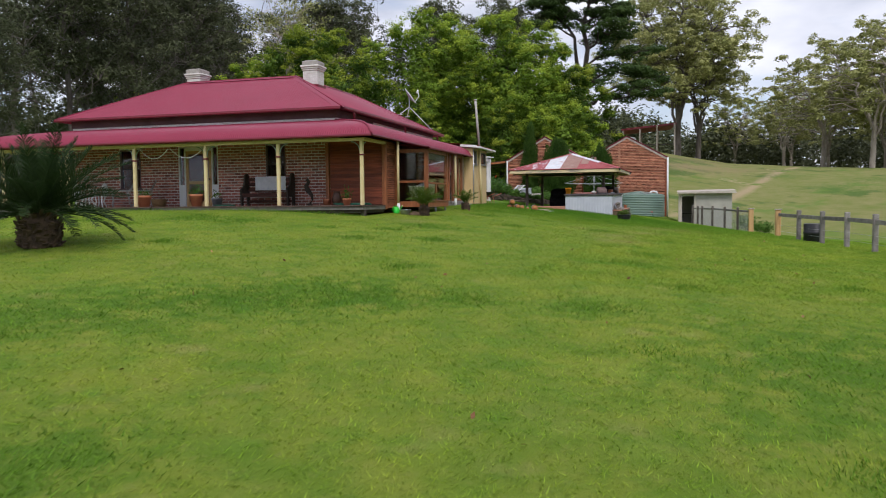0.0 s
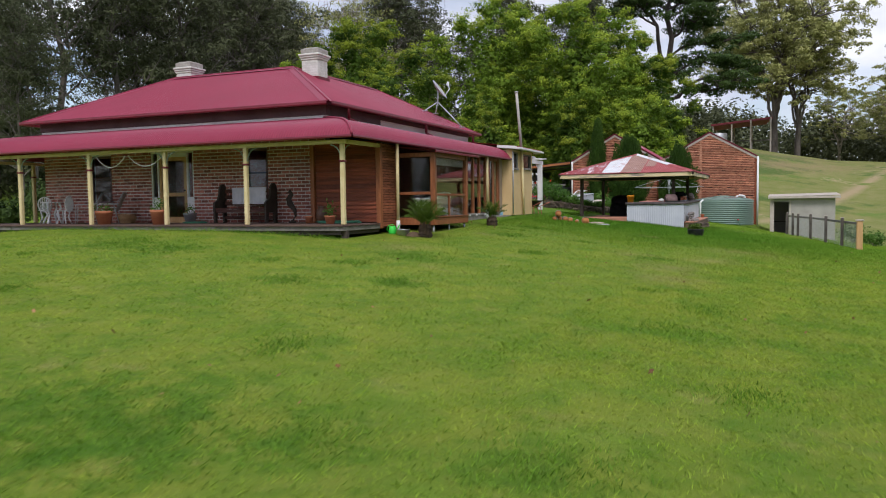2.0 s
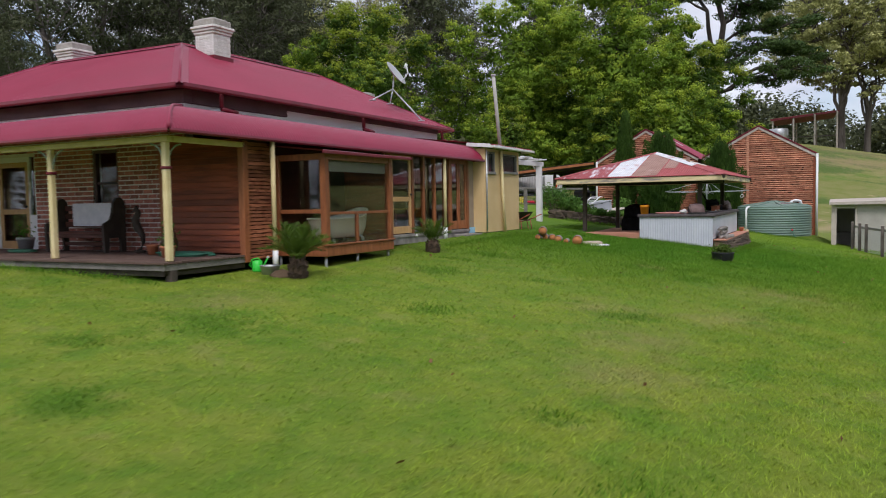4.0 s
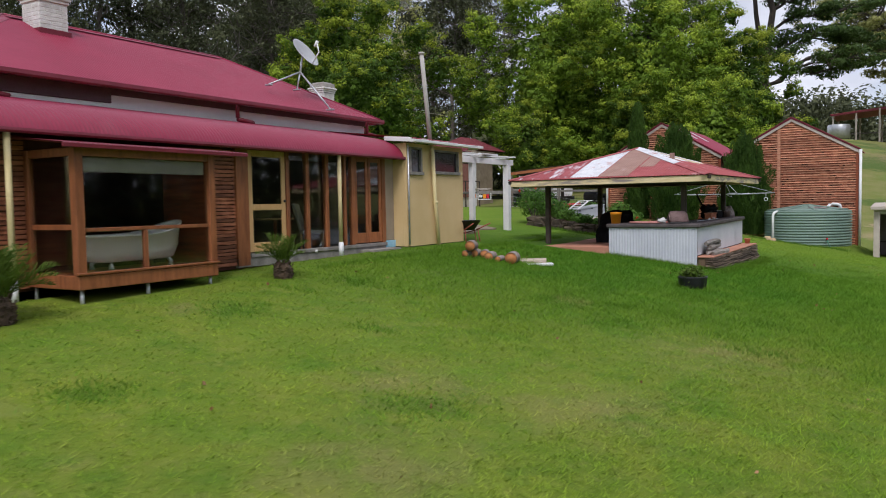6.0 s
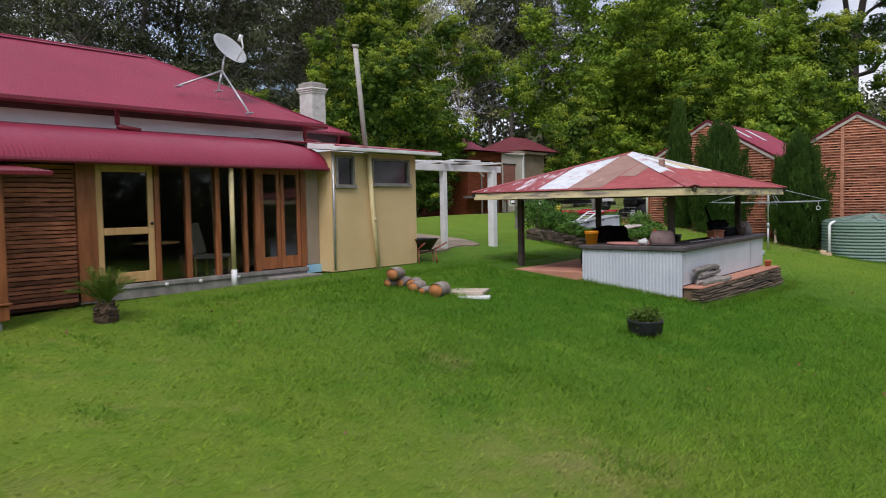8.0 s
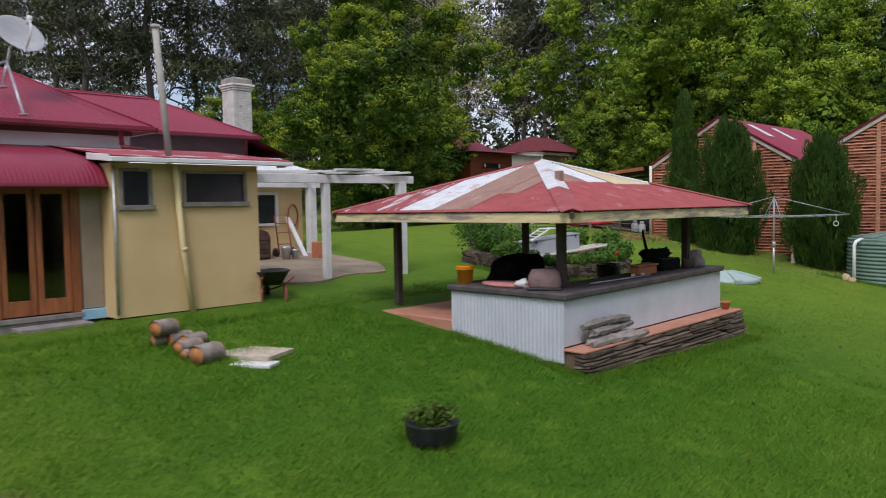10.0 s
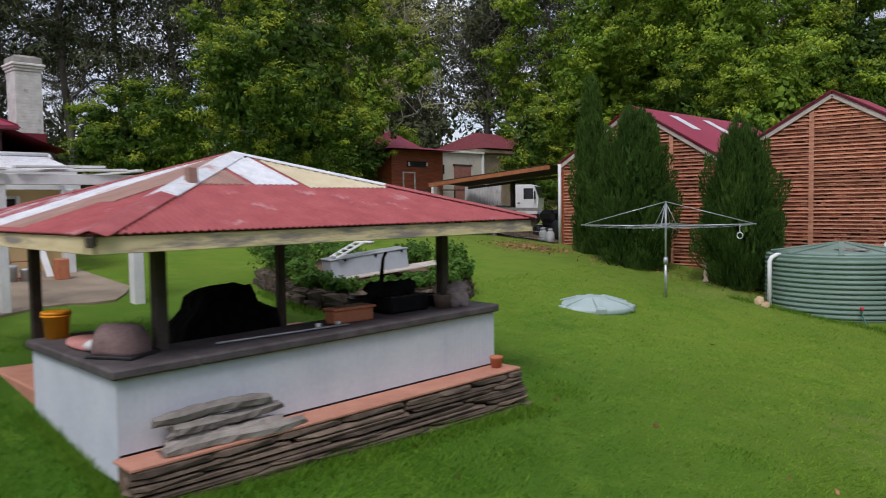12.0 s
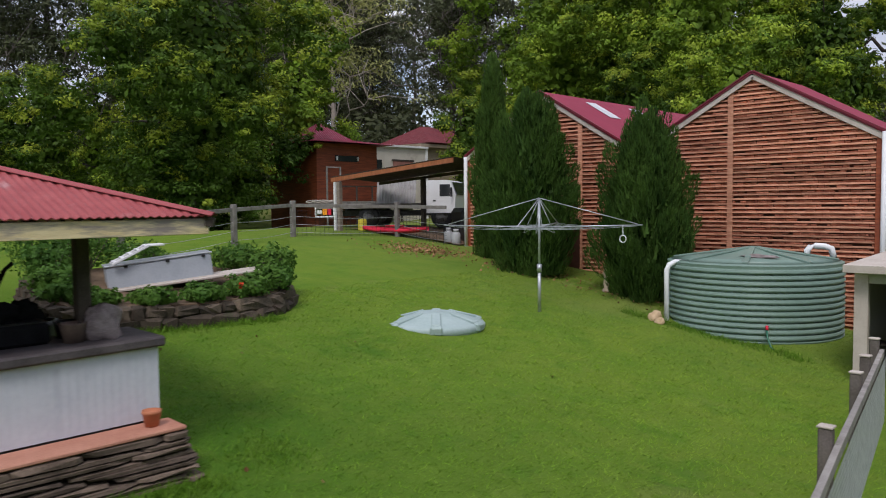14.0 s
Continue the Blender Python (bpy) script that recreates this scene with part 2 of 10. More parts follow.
leaf_gum = mat("gum_leaves", (0.05, 0.062, 0.034), (0.125, 0.138, 0.07), 0.6, 0.35, 3, 0, spread=0.3, island=True, thin=0.25, spec=0.12)
leaf_gum_light = mat("gum_leaves_light", (0.2, 0.225, 0.07), (0.44, 0.44, 0.18), 0.6, 0.35, 3, 0, spread=0.3, island=True, thin=0.25, spec=0.12)
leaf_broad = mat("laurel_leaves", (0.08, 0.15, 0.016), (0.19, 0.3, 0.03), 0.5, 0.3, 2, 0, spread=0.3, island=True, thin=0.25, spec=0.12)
# yellow-green tip leaves, also brighter to paint light on the crowns
leaf_broad_lit = mat("lit_laurel_tips", (0.23, 0.345, 0.03), (0.39, 0.48, 0.055), 0.5, 0.25, 2, 0, spread=0.3, island=True, thin=0.35, spec=0.12)
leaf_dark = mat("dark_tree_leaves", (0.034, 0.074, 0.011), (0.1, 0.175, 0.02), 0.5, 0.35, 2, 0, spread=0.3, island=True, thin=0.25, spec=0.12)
leaf_dark_lit = mat("lit_golden_tips", (0.15, 0.235, 0.022), (0.34, 0.39, 0.04), 0.5, 0.25, 2, 0, spread=0.3, island=True, thin=0.35, spec=0.12)
leaf_pine = mat("pine_needles", (0.03, 0.062, 0.016), (0.075, 0.12, 0.03), 0.6, 0.8, 5, 0, spread=0.16, island=True, thin=0.2, spec=0.12)
leaf_cedar = mat("cypress_sprays", (0.022, 0.055, 0.012), (0.078, 0.145, 0.027), 0.6, 1.6, 10, 0, spread=0.3, island=True, thin=0.2, spec=0.08, stretch=(1, 1, 0.35))
leaf_shrub = mat("shrub_leaves", (0.045, 0.12, 0.02), (0.125, 0.235, 0.04), 0.5, 0.8, 5, 0, spread=0.16, island=True, thin=0.3, spec=0.12)
leaf_palm = mat("palm_leaflets", (0.014, 0.034, 0.012), (0.045, 0.075, 0.024), 0.45, 1.5, 8, 0, spread=0.3, island=True, thin=0.25, spec=0.12)
leaf_palm_young = mat("young_palm_leaflets", (0.05, 0.1, 0.014), (0.12, 0.18, 0.028), 0.45, 2.5, 8, 0, spread=0.35, island=True, thin=0.3, spec=0.12)
flower_red = mat("red_petals", (0.6, 0.03, 0.01), (0.75, 0.08, 0.02), 0.6, 5, 30, 0)
pane = glass_mat("window_glass", (0.9, 0.93, 0.92))
dark_glass = mat("obscure_dark_glass", (0.02, 0.022, 0.026), (0.035, 0.038, 0.042), 0.12, 3, 30, 0, spec=0.6)
fabric_grey = mat("grey_outdoor_fabric", (0.36, 0.32, 0.28), (0.48, 0.43, 0.38), 0.9, 6, 200, 0.2)
blanket = mat("pale_blanket", (0.6, 0.6, 0.68), (0.74, 0.73, 0.8), 0.95, 8, 120, 0.3)
cane = mat("wicker", (0.28, 0.16, 0.07), (0.42, 0.26, 0.13), 0.8, 30, 150, 0.6)
hose_green = mat("green_hose", (0.02, 0.11, 0.07), (0.04, 0.16, 0.1), 0.4, 6, 60, 0.05)
log_cut = mat("fresh_cut_wood", (0.42, 0.15, 0.05), (0.58, 0.26, 0.1), 0.8, 8, 60, 0.3)
bed_rock = mat("dark_bed_stone", (0.035, 0.028, 0.02), (0.12, 0.09, 0.065), 0.95, 5, 40, 0.7, c3=(0.05, 0.06, 0.025), patch=0.5, spread=0.5)
sand_stone = mat("sandy_stone", (0.42, 0.29, 0.16), (0.56, 0.42, 0.27), 0.9, 8, 50, 0.4, c3=(0.3, 0.2, 0.12), patch=0.4)
pink_rock = mat("pinkish_rock", (0.2, 0.16, 0.16), (0.42, 0.35, 0.35), 0.9, 9, 60, 0.7, c3=(0.12, 0.1, 0.09), patch=0.5)
soil = mat("bare_soil", (0.1, 0.065, 0.04), (0.2, 0.135, 0.085), 0.95, 2, 30, 0.4)

# ---- mesh helpers ----
class Shape:
    """Vertices and faces of one mesh, gathered piece by piece; at: a pose applied to what is added."""

    def __init__(self, at=None):
        self.v, self.f, self.at = [], [], at or Matrix.Identity(4)

    def add(self, verts, faces):
        k = len(self.v)
        self.v += [self.at @ Vector(p) for p in verts]
        self.f += [[k + i for i in f] for f in faces]
        return self

    def box(self, x0, x1, y0, y1, z0, z1, c=0.006):
        """A box with chamfered edges."""
        lo, hi = (min(x0, x1), min(y0, y1), min(z0, z1)), (max(x0, x1), max(y0, y1), max(z0, z1))
        c = min(c, *[(h - a) * 0.3 for a, h in zip(lo, hi)])
        if c <= 0:
            c = 1e-4
        vs, idx = [], {}
        for sx in (0, 1):
            for sy in (0, 1):
                for sz in (0, 1):
                    s = (sx, sy, sz)
                    for a in range(3):
                        p = [(lo[i] + (0 if i == a else c)) if s[i] == 0 else (hi[i] - (0 if i == a else c)) for i in range(3)]
                        idx[s, a] = len(vs)
                        vs.append(p)
        fs = []

        def put(ids):
            a, b, d = (Vector(vs[ids[0]]), Vector(vs[ids[1]]), Vector(vs[ids[2]]))
            nrm = (b - a).cross(d - b)
            mid = sum((Vector(vs[i]) for i in ids), Vector()) / len(ids)
            cen = Vector([(l + h) / 2 for l, h in zip(lo, hi)])
            fs.append(ids if nrm.dot(mid - cen) > 0 else ids[::-1])
        for a in range(3):
            b, d = (a + 1) % 3, (a + 2) % 3
            for s in (0, 1):
                q = []
                for sb, sd in ((0, 0), (1, 0), (1, 1), (0, 1)):
                    k = [0, 0, 0]
                    k[a], k[b], k[d] = s, sb, sd
                    q.append(idx[tuple(k), a])
                put(q)
            for sb in (0, 1):
                for sd in (0, 1):
                    k0, k1 = [0, 0, 0], [0, 0, 0]
                    k0[a], k0[b], k0[d] = 0, sb, sd
                    k1[a], k1[b], k1[d] = 1, sb, sd
                    put([idx[tuple(k0), b], idx[tuple(k1), b], idx[tuple(k1), d], idx[tuple(k0), d]])
        for sx in (0, 1):
            for sy in (0, 1):
                for sz in (0, 1):
                    put([idx[(sx, sy, sz), a] for a in range(3)])
        return self.add(vs, fs)

    def beam(self, p, q, w, h, c=0.005, up=(0, 0, 1)):
        """A chamfered bar from p to q, w wide and h high."""
        p, q = Vector(p), Vector(q)
        d = (q - p).normalized()
        u = Vector(up)
        if abs(d.dot(u)) > 0.98:
            u = Vector((0, 1, 0))
        s = d.cross(u).normalized()
        u = s.cross(d)
        keep = self.at
        m = Matrix((s, d, u)).transposed().to_4x4()
        m.translation = p
        self.at = keep @ m
        self.box(-w / 2, w / 2, 0, (q - p).length, -h / 2, h / 2, c)
        self.at = keep
        return self

    def tube(self, pts, radii, n=8, cap=True):
        """A round tube along pts."""
        pts = [Vector(p) for p in pts]
        if not hasattr(radii, "__len__"):
            radii = [radii] * len(pts)
        vs, fs = [], []
        ref = Vector((0.13, 0.29, 0.95))
        for i, p in enumerate(pts):
            d = (pts[min(i + 1, len(pts) - 1)] - pts[max(i - 1, 0)]).normalized()
            if abs(d.dot(ref)) > 0.95:
                ref = Vector((0.9, 0.2, 0.1))
            a = d.cross(ref).normalized()
            b = d.cross(a)
            vs += [p + (a * math.cos(2 * math.pi * k / n) + b * math.sin(2 * math.pi * k / n)) * radii[i] for k in range(n)]
        for i in range(len(pts) - 1):
            for k in range(n):
                fs.append([i * n + k, (i + 1) * n + k, (i + 1) * n + (k + 1) % n, i * n + (k + 1) % n])
        if cap:
            fs += [list(range(n)), list(range((len(pts) - 1) * n, len(pts) * n))[::-1]]
        return self.add(vs, fs)

    def lathe(self, profile, n=24, centre=(0, 0, 0)):
        """Turns (radius, z) pairs round the upright axis."""
        cx, cy, cz = centre
        vs, fs = [], []
        for r, z in profile:
            vs += [(cx + r * math.cos(2 * math.pi * k / n), cy + r * math.sin(2 * math.pi * k / n), cz + z) for k in range(n)]
        for i in range(len(profile) - 1):
            for k in range(n):
                fs.append([i * n + k, i * n + (k + 1) % n, (i + 1) * n + (k + 1) % n, (i + 1) * n + k])
        if profile[0][0] > 0.004:
            fs.append(list(range(n))[::-1])
        if profile[-1][0] > 0.004:
            fs.append(list(range((len(profile) - 1) * n, len(profile) * n)))
        return self.add(vs, fs)

    def blob(self, c, r, n=10, rough=0.15, seed=0):
        """A lumpy rounded stone or cushion."""
        vs, fs = [], []
        rx, ry, rz = r if hasattr(r, "__len__") else (r, r, r)
        for i in range(n + 1):
            th = math.pi * i / n
            for k in range(n * 2):
                ph = math.pi * k / n
                d = Vector((math.sin(th) * math.cos(ph), math.sin(th) * math.sin(ph), math.cos(th)))
                s = 1 + rough * noise.noise(d * 1.7 + Vector((seed * 3.1, seed, 0)))
                vs.append((c[0] + d.x * rx * s, c[1] + d.y * ry * s, c[2] + d.z * rz * s))
        for i in range(n):
            for k in range(2 * n):
                k2 = (k + 1) % (2 * n)
                fs.append([i * 2 * n + k, (i + 1) * 2 * n + k, (i + 1) * 2 * n + k2, i * 2 * n + k2])
        return self.add(vs, fs)

    def sheet(self, e0, e1, r0, r1, pitch=0.076, amp=0.009, side=Vector((0, 0, 1)), thick=0.0, u0=0.0, u1=1.0):
        """A corrugated slope: the eave from e0 to e1, the top from r0 to r1, ribs running straight up the slope."""
        e0, e1, r0, r1 = Vector(e0), Vector(e1), Vector(r0), Vector(r1)
        ax = (e1 - e0).normalized()
        ln = (e1 - e0).length
        nrm = ax.cross(r0 - e0 if (r0 - e0).length > 0.01 else r1 - e0).normalized()
        if nrm.dot(side) < 0:
            nrm = -nrm
        a0, a1 = (r0 - e0).dot(ax), (r1 - e0).dot(ax)
        upv = (r0 - e0) - ax * a0
        cols = max(2, int(ln * (u1 - u0) / pitch * 4) + 1)
        vs, fs = [], []
        for i in range(cols):
            u = ln * (u0 + (u1 - u0) * i / (cols - 1))
            v = 1.0
            if u < a0 and a0 > 1e-6:
                v = u / a0
            elif u > a1 and ln - a1 > 1e-6:
                v = (ln - u) / (ln - a1)
            off = nrm * (amp * math.cos(2 * math.pi * u / pitch))
            b = e0 + ax * u + off
            vs += [b, b + upv * max(v, 0.0)]
        for i in range(cols - 1):
            fs.append([2 * i, 2 * i + 2, 2 * i + 3, 2 * i + 1])
        if thick:
            k = len(vs)
            vs += [p - nrm * thick for p in vs]
            fs += [[k + j for j in f[::-1]] for f in fs[:]]
            for i in range(cols - 1):
                fs.append([2 * i, k + 2 * i, k + 2 * i + 2, 2 * i + 2])
        return self.add(vs, fs)


def finish(name, shape, material, smooth=False):
    me = bpy.data.meshes.new(name)
    me.from_pydata([tuple(p) for p in shape.v], [], shape.f)
    me.materials.append(material)
    if smooth:
        me.polygons.foreach_set("use_smooth", [True] * len(me.polygons))
    me.update()
    return me


def big_mesh(name, verts, faces, material):
    """A mesh from arrays; every face has the same number of corners."""
    verts, faces = np.asarray(verts, "f"), np.asarray(faces, "i")
    me = bpy.data.meshes.new(name)
    me.vertices.add(len(verts))
    me.vertices.foreach_set("co", verts.ravel())
    me.loops.add(faces.size)
    me.loops.foreach_set("vertex_index", faces.ravel())
    me.polygons.add(len(faces))
    me.polygons.foreach_set("loop_start", np.arange(0, faces.size, faces.shape[1], dtype="i"))
    me.update(calc_edges=True)
    me.materials.append(material)
    return me


def pierced(s, us, zs, holes, place):
    """One connected wall slab on a grid of lines, open at the holes (u0, u1, z0, z1); place(u, d, z) with d 0 front, 1 back."""
    us = sorted({*us, *[h[0] for h in holes], *[h[1] for h in holes]})
    zs = sorted({*zs, *[h[2] for h in holes], *[h[3] for h in holes]})
    ids, vs, fs = {}, [], []

    def at(i, j, d):
        if (i, j, d) not in ids:
            ids[i, j, d] = len(vs)
            vs.append(place(us[i], d, zs[j]))
        return ids[i, j, d]

    def full(i, j):
        if not (0 <= i < len(us) - 1 and 0 <= j < len(zs) - 1):
            return False
        u, z = (us[i] + us[i + 1]) / 2, (zs[j] + zs[j + 1]) / 2
        return not any(h[0] < u < h[1] and h[2] < z < h[3] for h in holes)
    for i in range(len(us) - 1):
        for j in range(len(zs) - 1):
            if not full(i, j):
                continue
            fs.append([at(i, j, 0), at(i + 1, j, 0), at(i + 1, j + 1, 0), at(i, j + 1, 0)])
            fs.append([at(i, j + 1, 1), at(i + 1, j + 1, 1), at(i + 1, j, 1), at(i, j, 1)])
            for ni, nj, (a, b), (c, d) in ((i - 1, j, (i, j + 1), (i, j)), (i + 1, j, (i + 1, j), (i + 1, j + 1)), (i, j - 1, (i, j), (i + 1, j)), (i, j + 1, (i + 1, j + 1), (i, j + 1))):
                if not full(ni, nj):
                    fs.append([at(a, b, 0), at(a, b, 1), at(c, d, 1), at(c, d, 0)])
    return s.add(vs, fs)


def thing(name, label, category, at=(0, 0, 0), turn=0.0, group="", kind=""):
    ob = new(name)
    ob.empty_display_size = 0.2
    ob.matrix_basis = pose(*at, 0, 0, turn)
    return tagged(ob, label, category, group, kind)


def inside(ob):
    """The pose that brings world places into the space of a thing or part."""
    m = Matrix.Identity(4)
    while ob:
        m = ob.matrix_basis @ m
        ob = ob.parent
    return m.inverted()


def part(name, shape, material, parent, label="", smooth=False, kind=""):
    ob = new(name, finish(name, shape, material, smooth))
    ob.parent = parent
    return tagged(ob, label, "", "", kind)


def solid(name, shape, material, label, category, group="", kind="", smooth=False):
    """A thing of one mesh, its origin at its base."""
    me = finish(name, shape, material, smooth)
    co = np.empty(len(me.vertices) * 3, "f")
    me.vertices.foreach_get("co", co)
    co = co.reshape(-1, 3)
    base = np.array([(co[:, 0].min() + co[:, 0].max()) / 2, (co[:, 1].min() + co[:, 1].max()) / 2, co[:, 2].min()], "f")
    me.vertices.foreach_set("co", (co - base).ravel())
    me.update()
    ob = new(name, me)
    ob.location = base.tolist()
    return tagged(ob, label, category, group, kind)


def piece(name, mesh, parent, m):
    ob = new(name, mesh)
    ob.parent = parent
    ob.matrix_basis = m
    return ob

# ---- ground ----
def lerp(a, b, t):
    return a + (b - a) * t


def ease(a, b, x):
    t = min(1.0, max(0.0, (x - a) / (b - a)))
    return t * t * (3 - 2 * t)


def ground(x, y):
    """Height of the land: the lawn rises towards the house, the paddock climbs behind the fence."""
    cx, cy = min(9.0, max(-26.0, x)), min(62.0, max(-6.0, y))
    u, v = (cx + 5) / 10, (cy - 30) / 20
    z = (-0.055 - 1.066 * u + 0.34 * v - 0.144 * u * u - 0.399 * u * v - 0.423 * v * v + 0.158 * u ** 3 + 0.094 * v ** 3
         - 0.02 * u * u * v + 0.021 * u * v * v)
    if -24.4 < x < -8.9 and 22.3 < y < 38:
        z = min(z, lerp(z, 0.1, ease(0, 0.8, min(x + 24.4, -8.9 - x, y - 22.3))))
    z += 6.4 * ease(66, 165, y + 0.12 * x) * ease(-60, -5, x) + 3.0 * ease(62, 120, y)
    z += 5.0 * ease(-30, -120, x) * ease(20, 80, y)
    z += (1.1 * ease(25, -5, x) - 1.6 * ease(5, 55, x)) * ease(95, 150, y)
    z += 0.05 * noise.noise(Vector((x * 0.22, y * 0.22, 3.0))) * ease(4, 10, abs(x) + abs(y))
    if z < -0.62:
        z = lerp(-0.62, z, ease(1.75, 3.0, math.hypot(x + 2.38, y - 57.3)))
    return z


def ground_np(xs, ys):
    return np.array([ground(float(a), float(b)) for a, b in zip(xs, ys)])


def spaced(lo, hi, fine_lo, fine_hi, step, grow):
    """Grid lines: even between fine_lo and fine_hi, ever wider outside."""
    a = list(np.arange(fine_lo, fine_hi + step * 0.5, step))
    s, p = step, a[-1]
    while p < hi:
        s *= grow
        p += s
        a.append(p)
    s, p = step, a[0]
    while p > lo:
        s *= grow
        p -= s
        a.insert(0, p)
    return np.array(a)


gx, gy = spaced(-1500, 1500, -28, 12, 0.5, 1.14), spaced(-1200, 1800, -6, 66, 0.5, 1.14)
GX, GY = np.meshgrid(gx, gy)
GZ = ground_np(GX.ravel(), GY.ravel())
gv = np.stack([GX.ravel(), GY.ravel(), GZ], 1)
nx, ny = len(gx), len(gy)
gi = (np.arange(ny - 1)[:, None] * nx + np.arange(nx - 1)[None]).ravel()
gf = np.stack([gi, gi + 1, gi + nx + 1, gi + nx], 1)

grass_ground = bpy.data.materials.new("lawn_turf")
grass_ground.use_nodes = True
n, l = grass_ground.node_tree.nodes, grass_ground.node_tree.links
gb = n["Principled BSDF"]
gb.inputs["Roughness"].default_value = 0.9
gb.inputs["Specular IOR Level"].default_value = 0.15
gpos = n.new("ShaderNodeNewGeometry")


def turf_noise(scale, detail, lo, hi, rough=0.55):
    t = n.new("ShaderNodeTexNoise")
    t.inputs["Scale"].default_value, t.inputs["Detail"].default_value, t.inputs["Roughness"].default_value = scale, detail, rough
    l.new(gpos.outputs["Position"], t.inputs["Vector"])
    r = n.new("ShaderNodeValToRGB")
    r.color_ramp.elements[0].position, r.color_ramp.elements[1].position = lo, hi
    l.new(t.outputs["Fac"], r.inputs["Fac"])
    return r, t


def over(base, colour, fac, amount=1.0):
    mx = n.new("ShaderNodeMixRGB")
    if base is None:
        pass
    elif isinstance(base, tuple):
        mx.inputs["Color1"].default_value = (*base, 1)
    else:
        l.new(base, mx.inputs["Color1"])
    mx.inputs["Color2"].default_value = (*colour, 1)
    k = n.new("ShaderNodeMath")
    k.operation = "MULTIPLY"
    k.inputs[1].default_value = amount
    l.new(fac, k.inputs[0])
    l.new(k.outputs[0], mx.inputs["Fac"])
    return mx.outputs["Color"]


ra, _ = turf_noise(0.55, 5, 0.35, 0.7)
rb, _ = turf_noise(2.6, 6, 0.4, 0.72)
rc, tc = turf_noise(38, 5, 0.3, 0.7, 0.7)
rd, _ = turf_noise(0.23, 6, 0.55, 0.68)
re, _ = turf_noise(1.3, 5, 0.6, 0.72)
rh, _ = turf_noise(0.8, 3, 0.6, 0.71)
ri, _ = turf_noise(7.0, 6, 0.56, 0.74, 0.65)
col = over((0.21, 0.268, 0.028), (0.132, 0.212, 0.02), ra.outputs["Color"])
col = over(col, (0.25, 0.28, 0.05), rb.outputs["Color"], 0.6)
col = over(col, (0.3, 0.27, 0.1), re.outputs["Color"], 0.45)
rk_, _ = turf_noise(1.1, 4, 0.42, 0.66)
col = over(col, (0.1, 0.205, 0.013), rk_.outputs["Color"], 0.5)
col = over(col, (0.32, 0.29, 0.1), ri.outputs["Color"], 0.4)
col = over(col, (0.075, 0.18, 0.012), rh.outputs["Color"], 0.7)
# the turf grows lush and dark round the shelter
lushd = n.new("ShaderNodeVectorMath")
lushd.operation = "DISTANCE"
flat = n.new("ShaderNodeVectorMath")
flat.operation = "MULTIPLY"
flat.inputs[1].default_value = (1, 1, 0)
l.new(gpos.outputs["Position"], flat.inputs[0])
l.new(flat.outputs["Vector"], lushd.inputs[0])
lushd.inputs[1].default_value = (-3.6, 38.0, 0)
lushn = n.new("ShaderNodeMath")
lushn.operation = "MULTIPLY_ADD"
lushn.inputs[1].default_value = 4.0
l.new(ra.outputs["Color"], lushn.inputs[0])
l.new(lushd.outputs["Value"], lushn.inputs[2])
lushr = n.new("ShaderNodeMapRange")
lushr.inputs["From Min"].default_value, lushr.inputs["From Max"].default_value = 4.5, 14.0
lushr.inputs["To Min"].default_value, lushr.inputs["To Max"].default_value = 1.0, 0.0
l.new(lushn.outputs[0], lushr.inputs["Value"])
# the back lawn is greener
gy_ = n.new("ShaderNodeSeparateXYZ")
l.new(gpos.outputs["Position"], gy_.inputs["Vector"])
back = n.new("ShaderNodeMapRange")
back.inputs["From Min"].default_value, back.inputs["From Max"].default_value = 30.0, 39.0
l.new(gy_.outputs["Y"], back.inputs["Value"])
col = over(col, (0.115, 0.225, 0.018), back.outputs["Result"], 0.5)
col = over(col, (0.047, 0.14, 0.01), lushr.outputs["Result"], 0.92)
# mottled light and dark growth
rm, _ = turf_noise(1.6, 5, 0.53, 0.68, 0.6)
rn, _ = turf_noise(2.3, 5, 0.54, 0.68, 0.6)
col = over(col, (0.2, 0.31, 0.035), rm.outputs["Color"], 0.38)
col = over(col, (0.06, 0.165, 0.012), rn.outputs["Color"], 0.42)


def spot(base, x, y, r0, r1, colour, amount):
    """A patch of lusher or worn turf round a place on the lawn, ragged at its rim."""
    d = n.new("ShaderNodeVectorMath")
    d.operation = "DISTANCE"
    l.new(flat.outputs["Vector"], d.inputs[0])
    d.inputs[1].default_value = (x, y, 0)
    k = n.new("ShaderNodeMath")
    k.operation = "MULTIPLY_ADD"
    k.inputs[1].default_value = r1 * 0.9
    l.new(rb.outputs["Color"], k.inputs[0])
    l.new(d.outputs["Value"], k.inputs[2])
    r = n.new("ShaderNodeMapRange")
    r.inputs["From Min"].default_value, r.inputs["From Max"].default_value = r0, r1
    r.inputs["To Min"].default_value, r.inputs["To Max"].default_value = 1.0, 0.0
    l.new(k.outputs[0], r.inputs["Value"])
    return over(base, colour, r.outputs["Result"], amount)


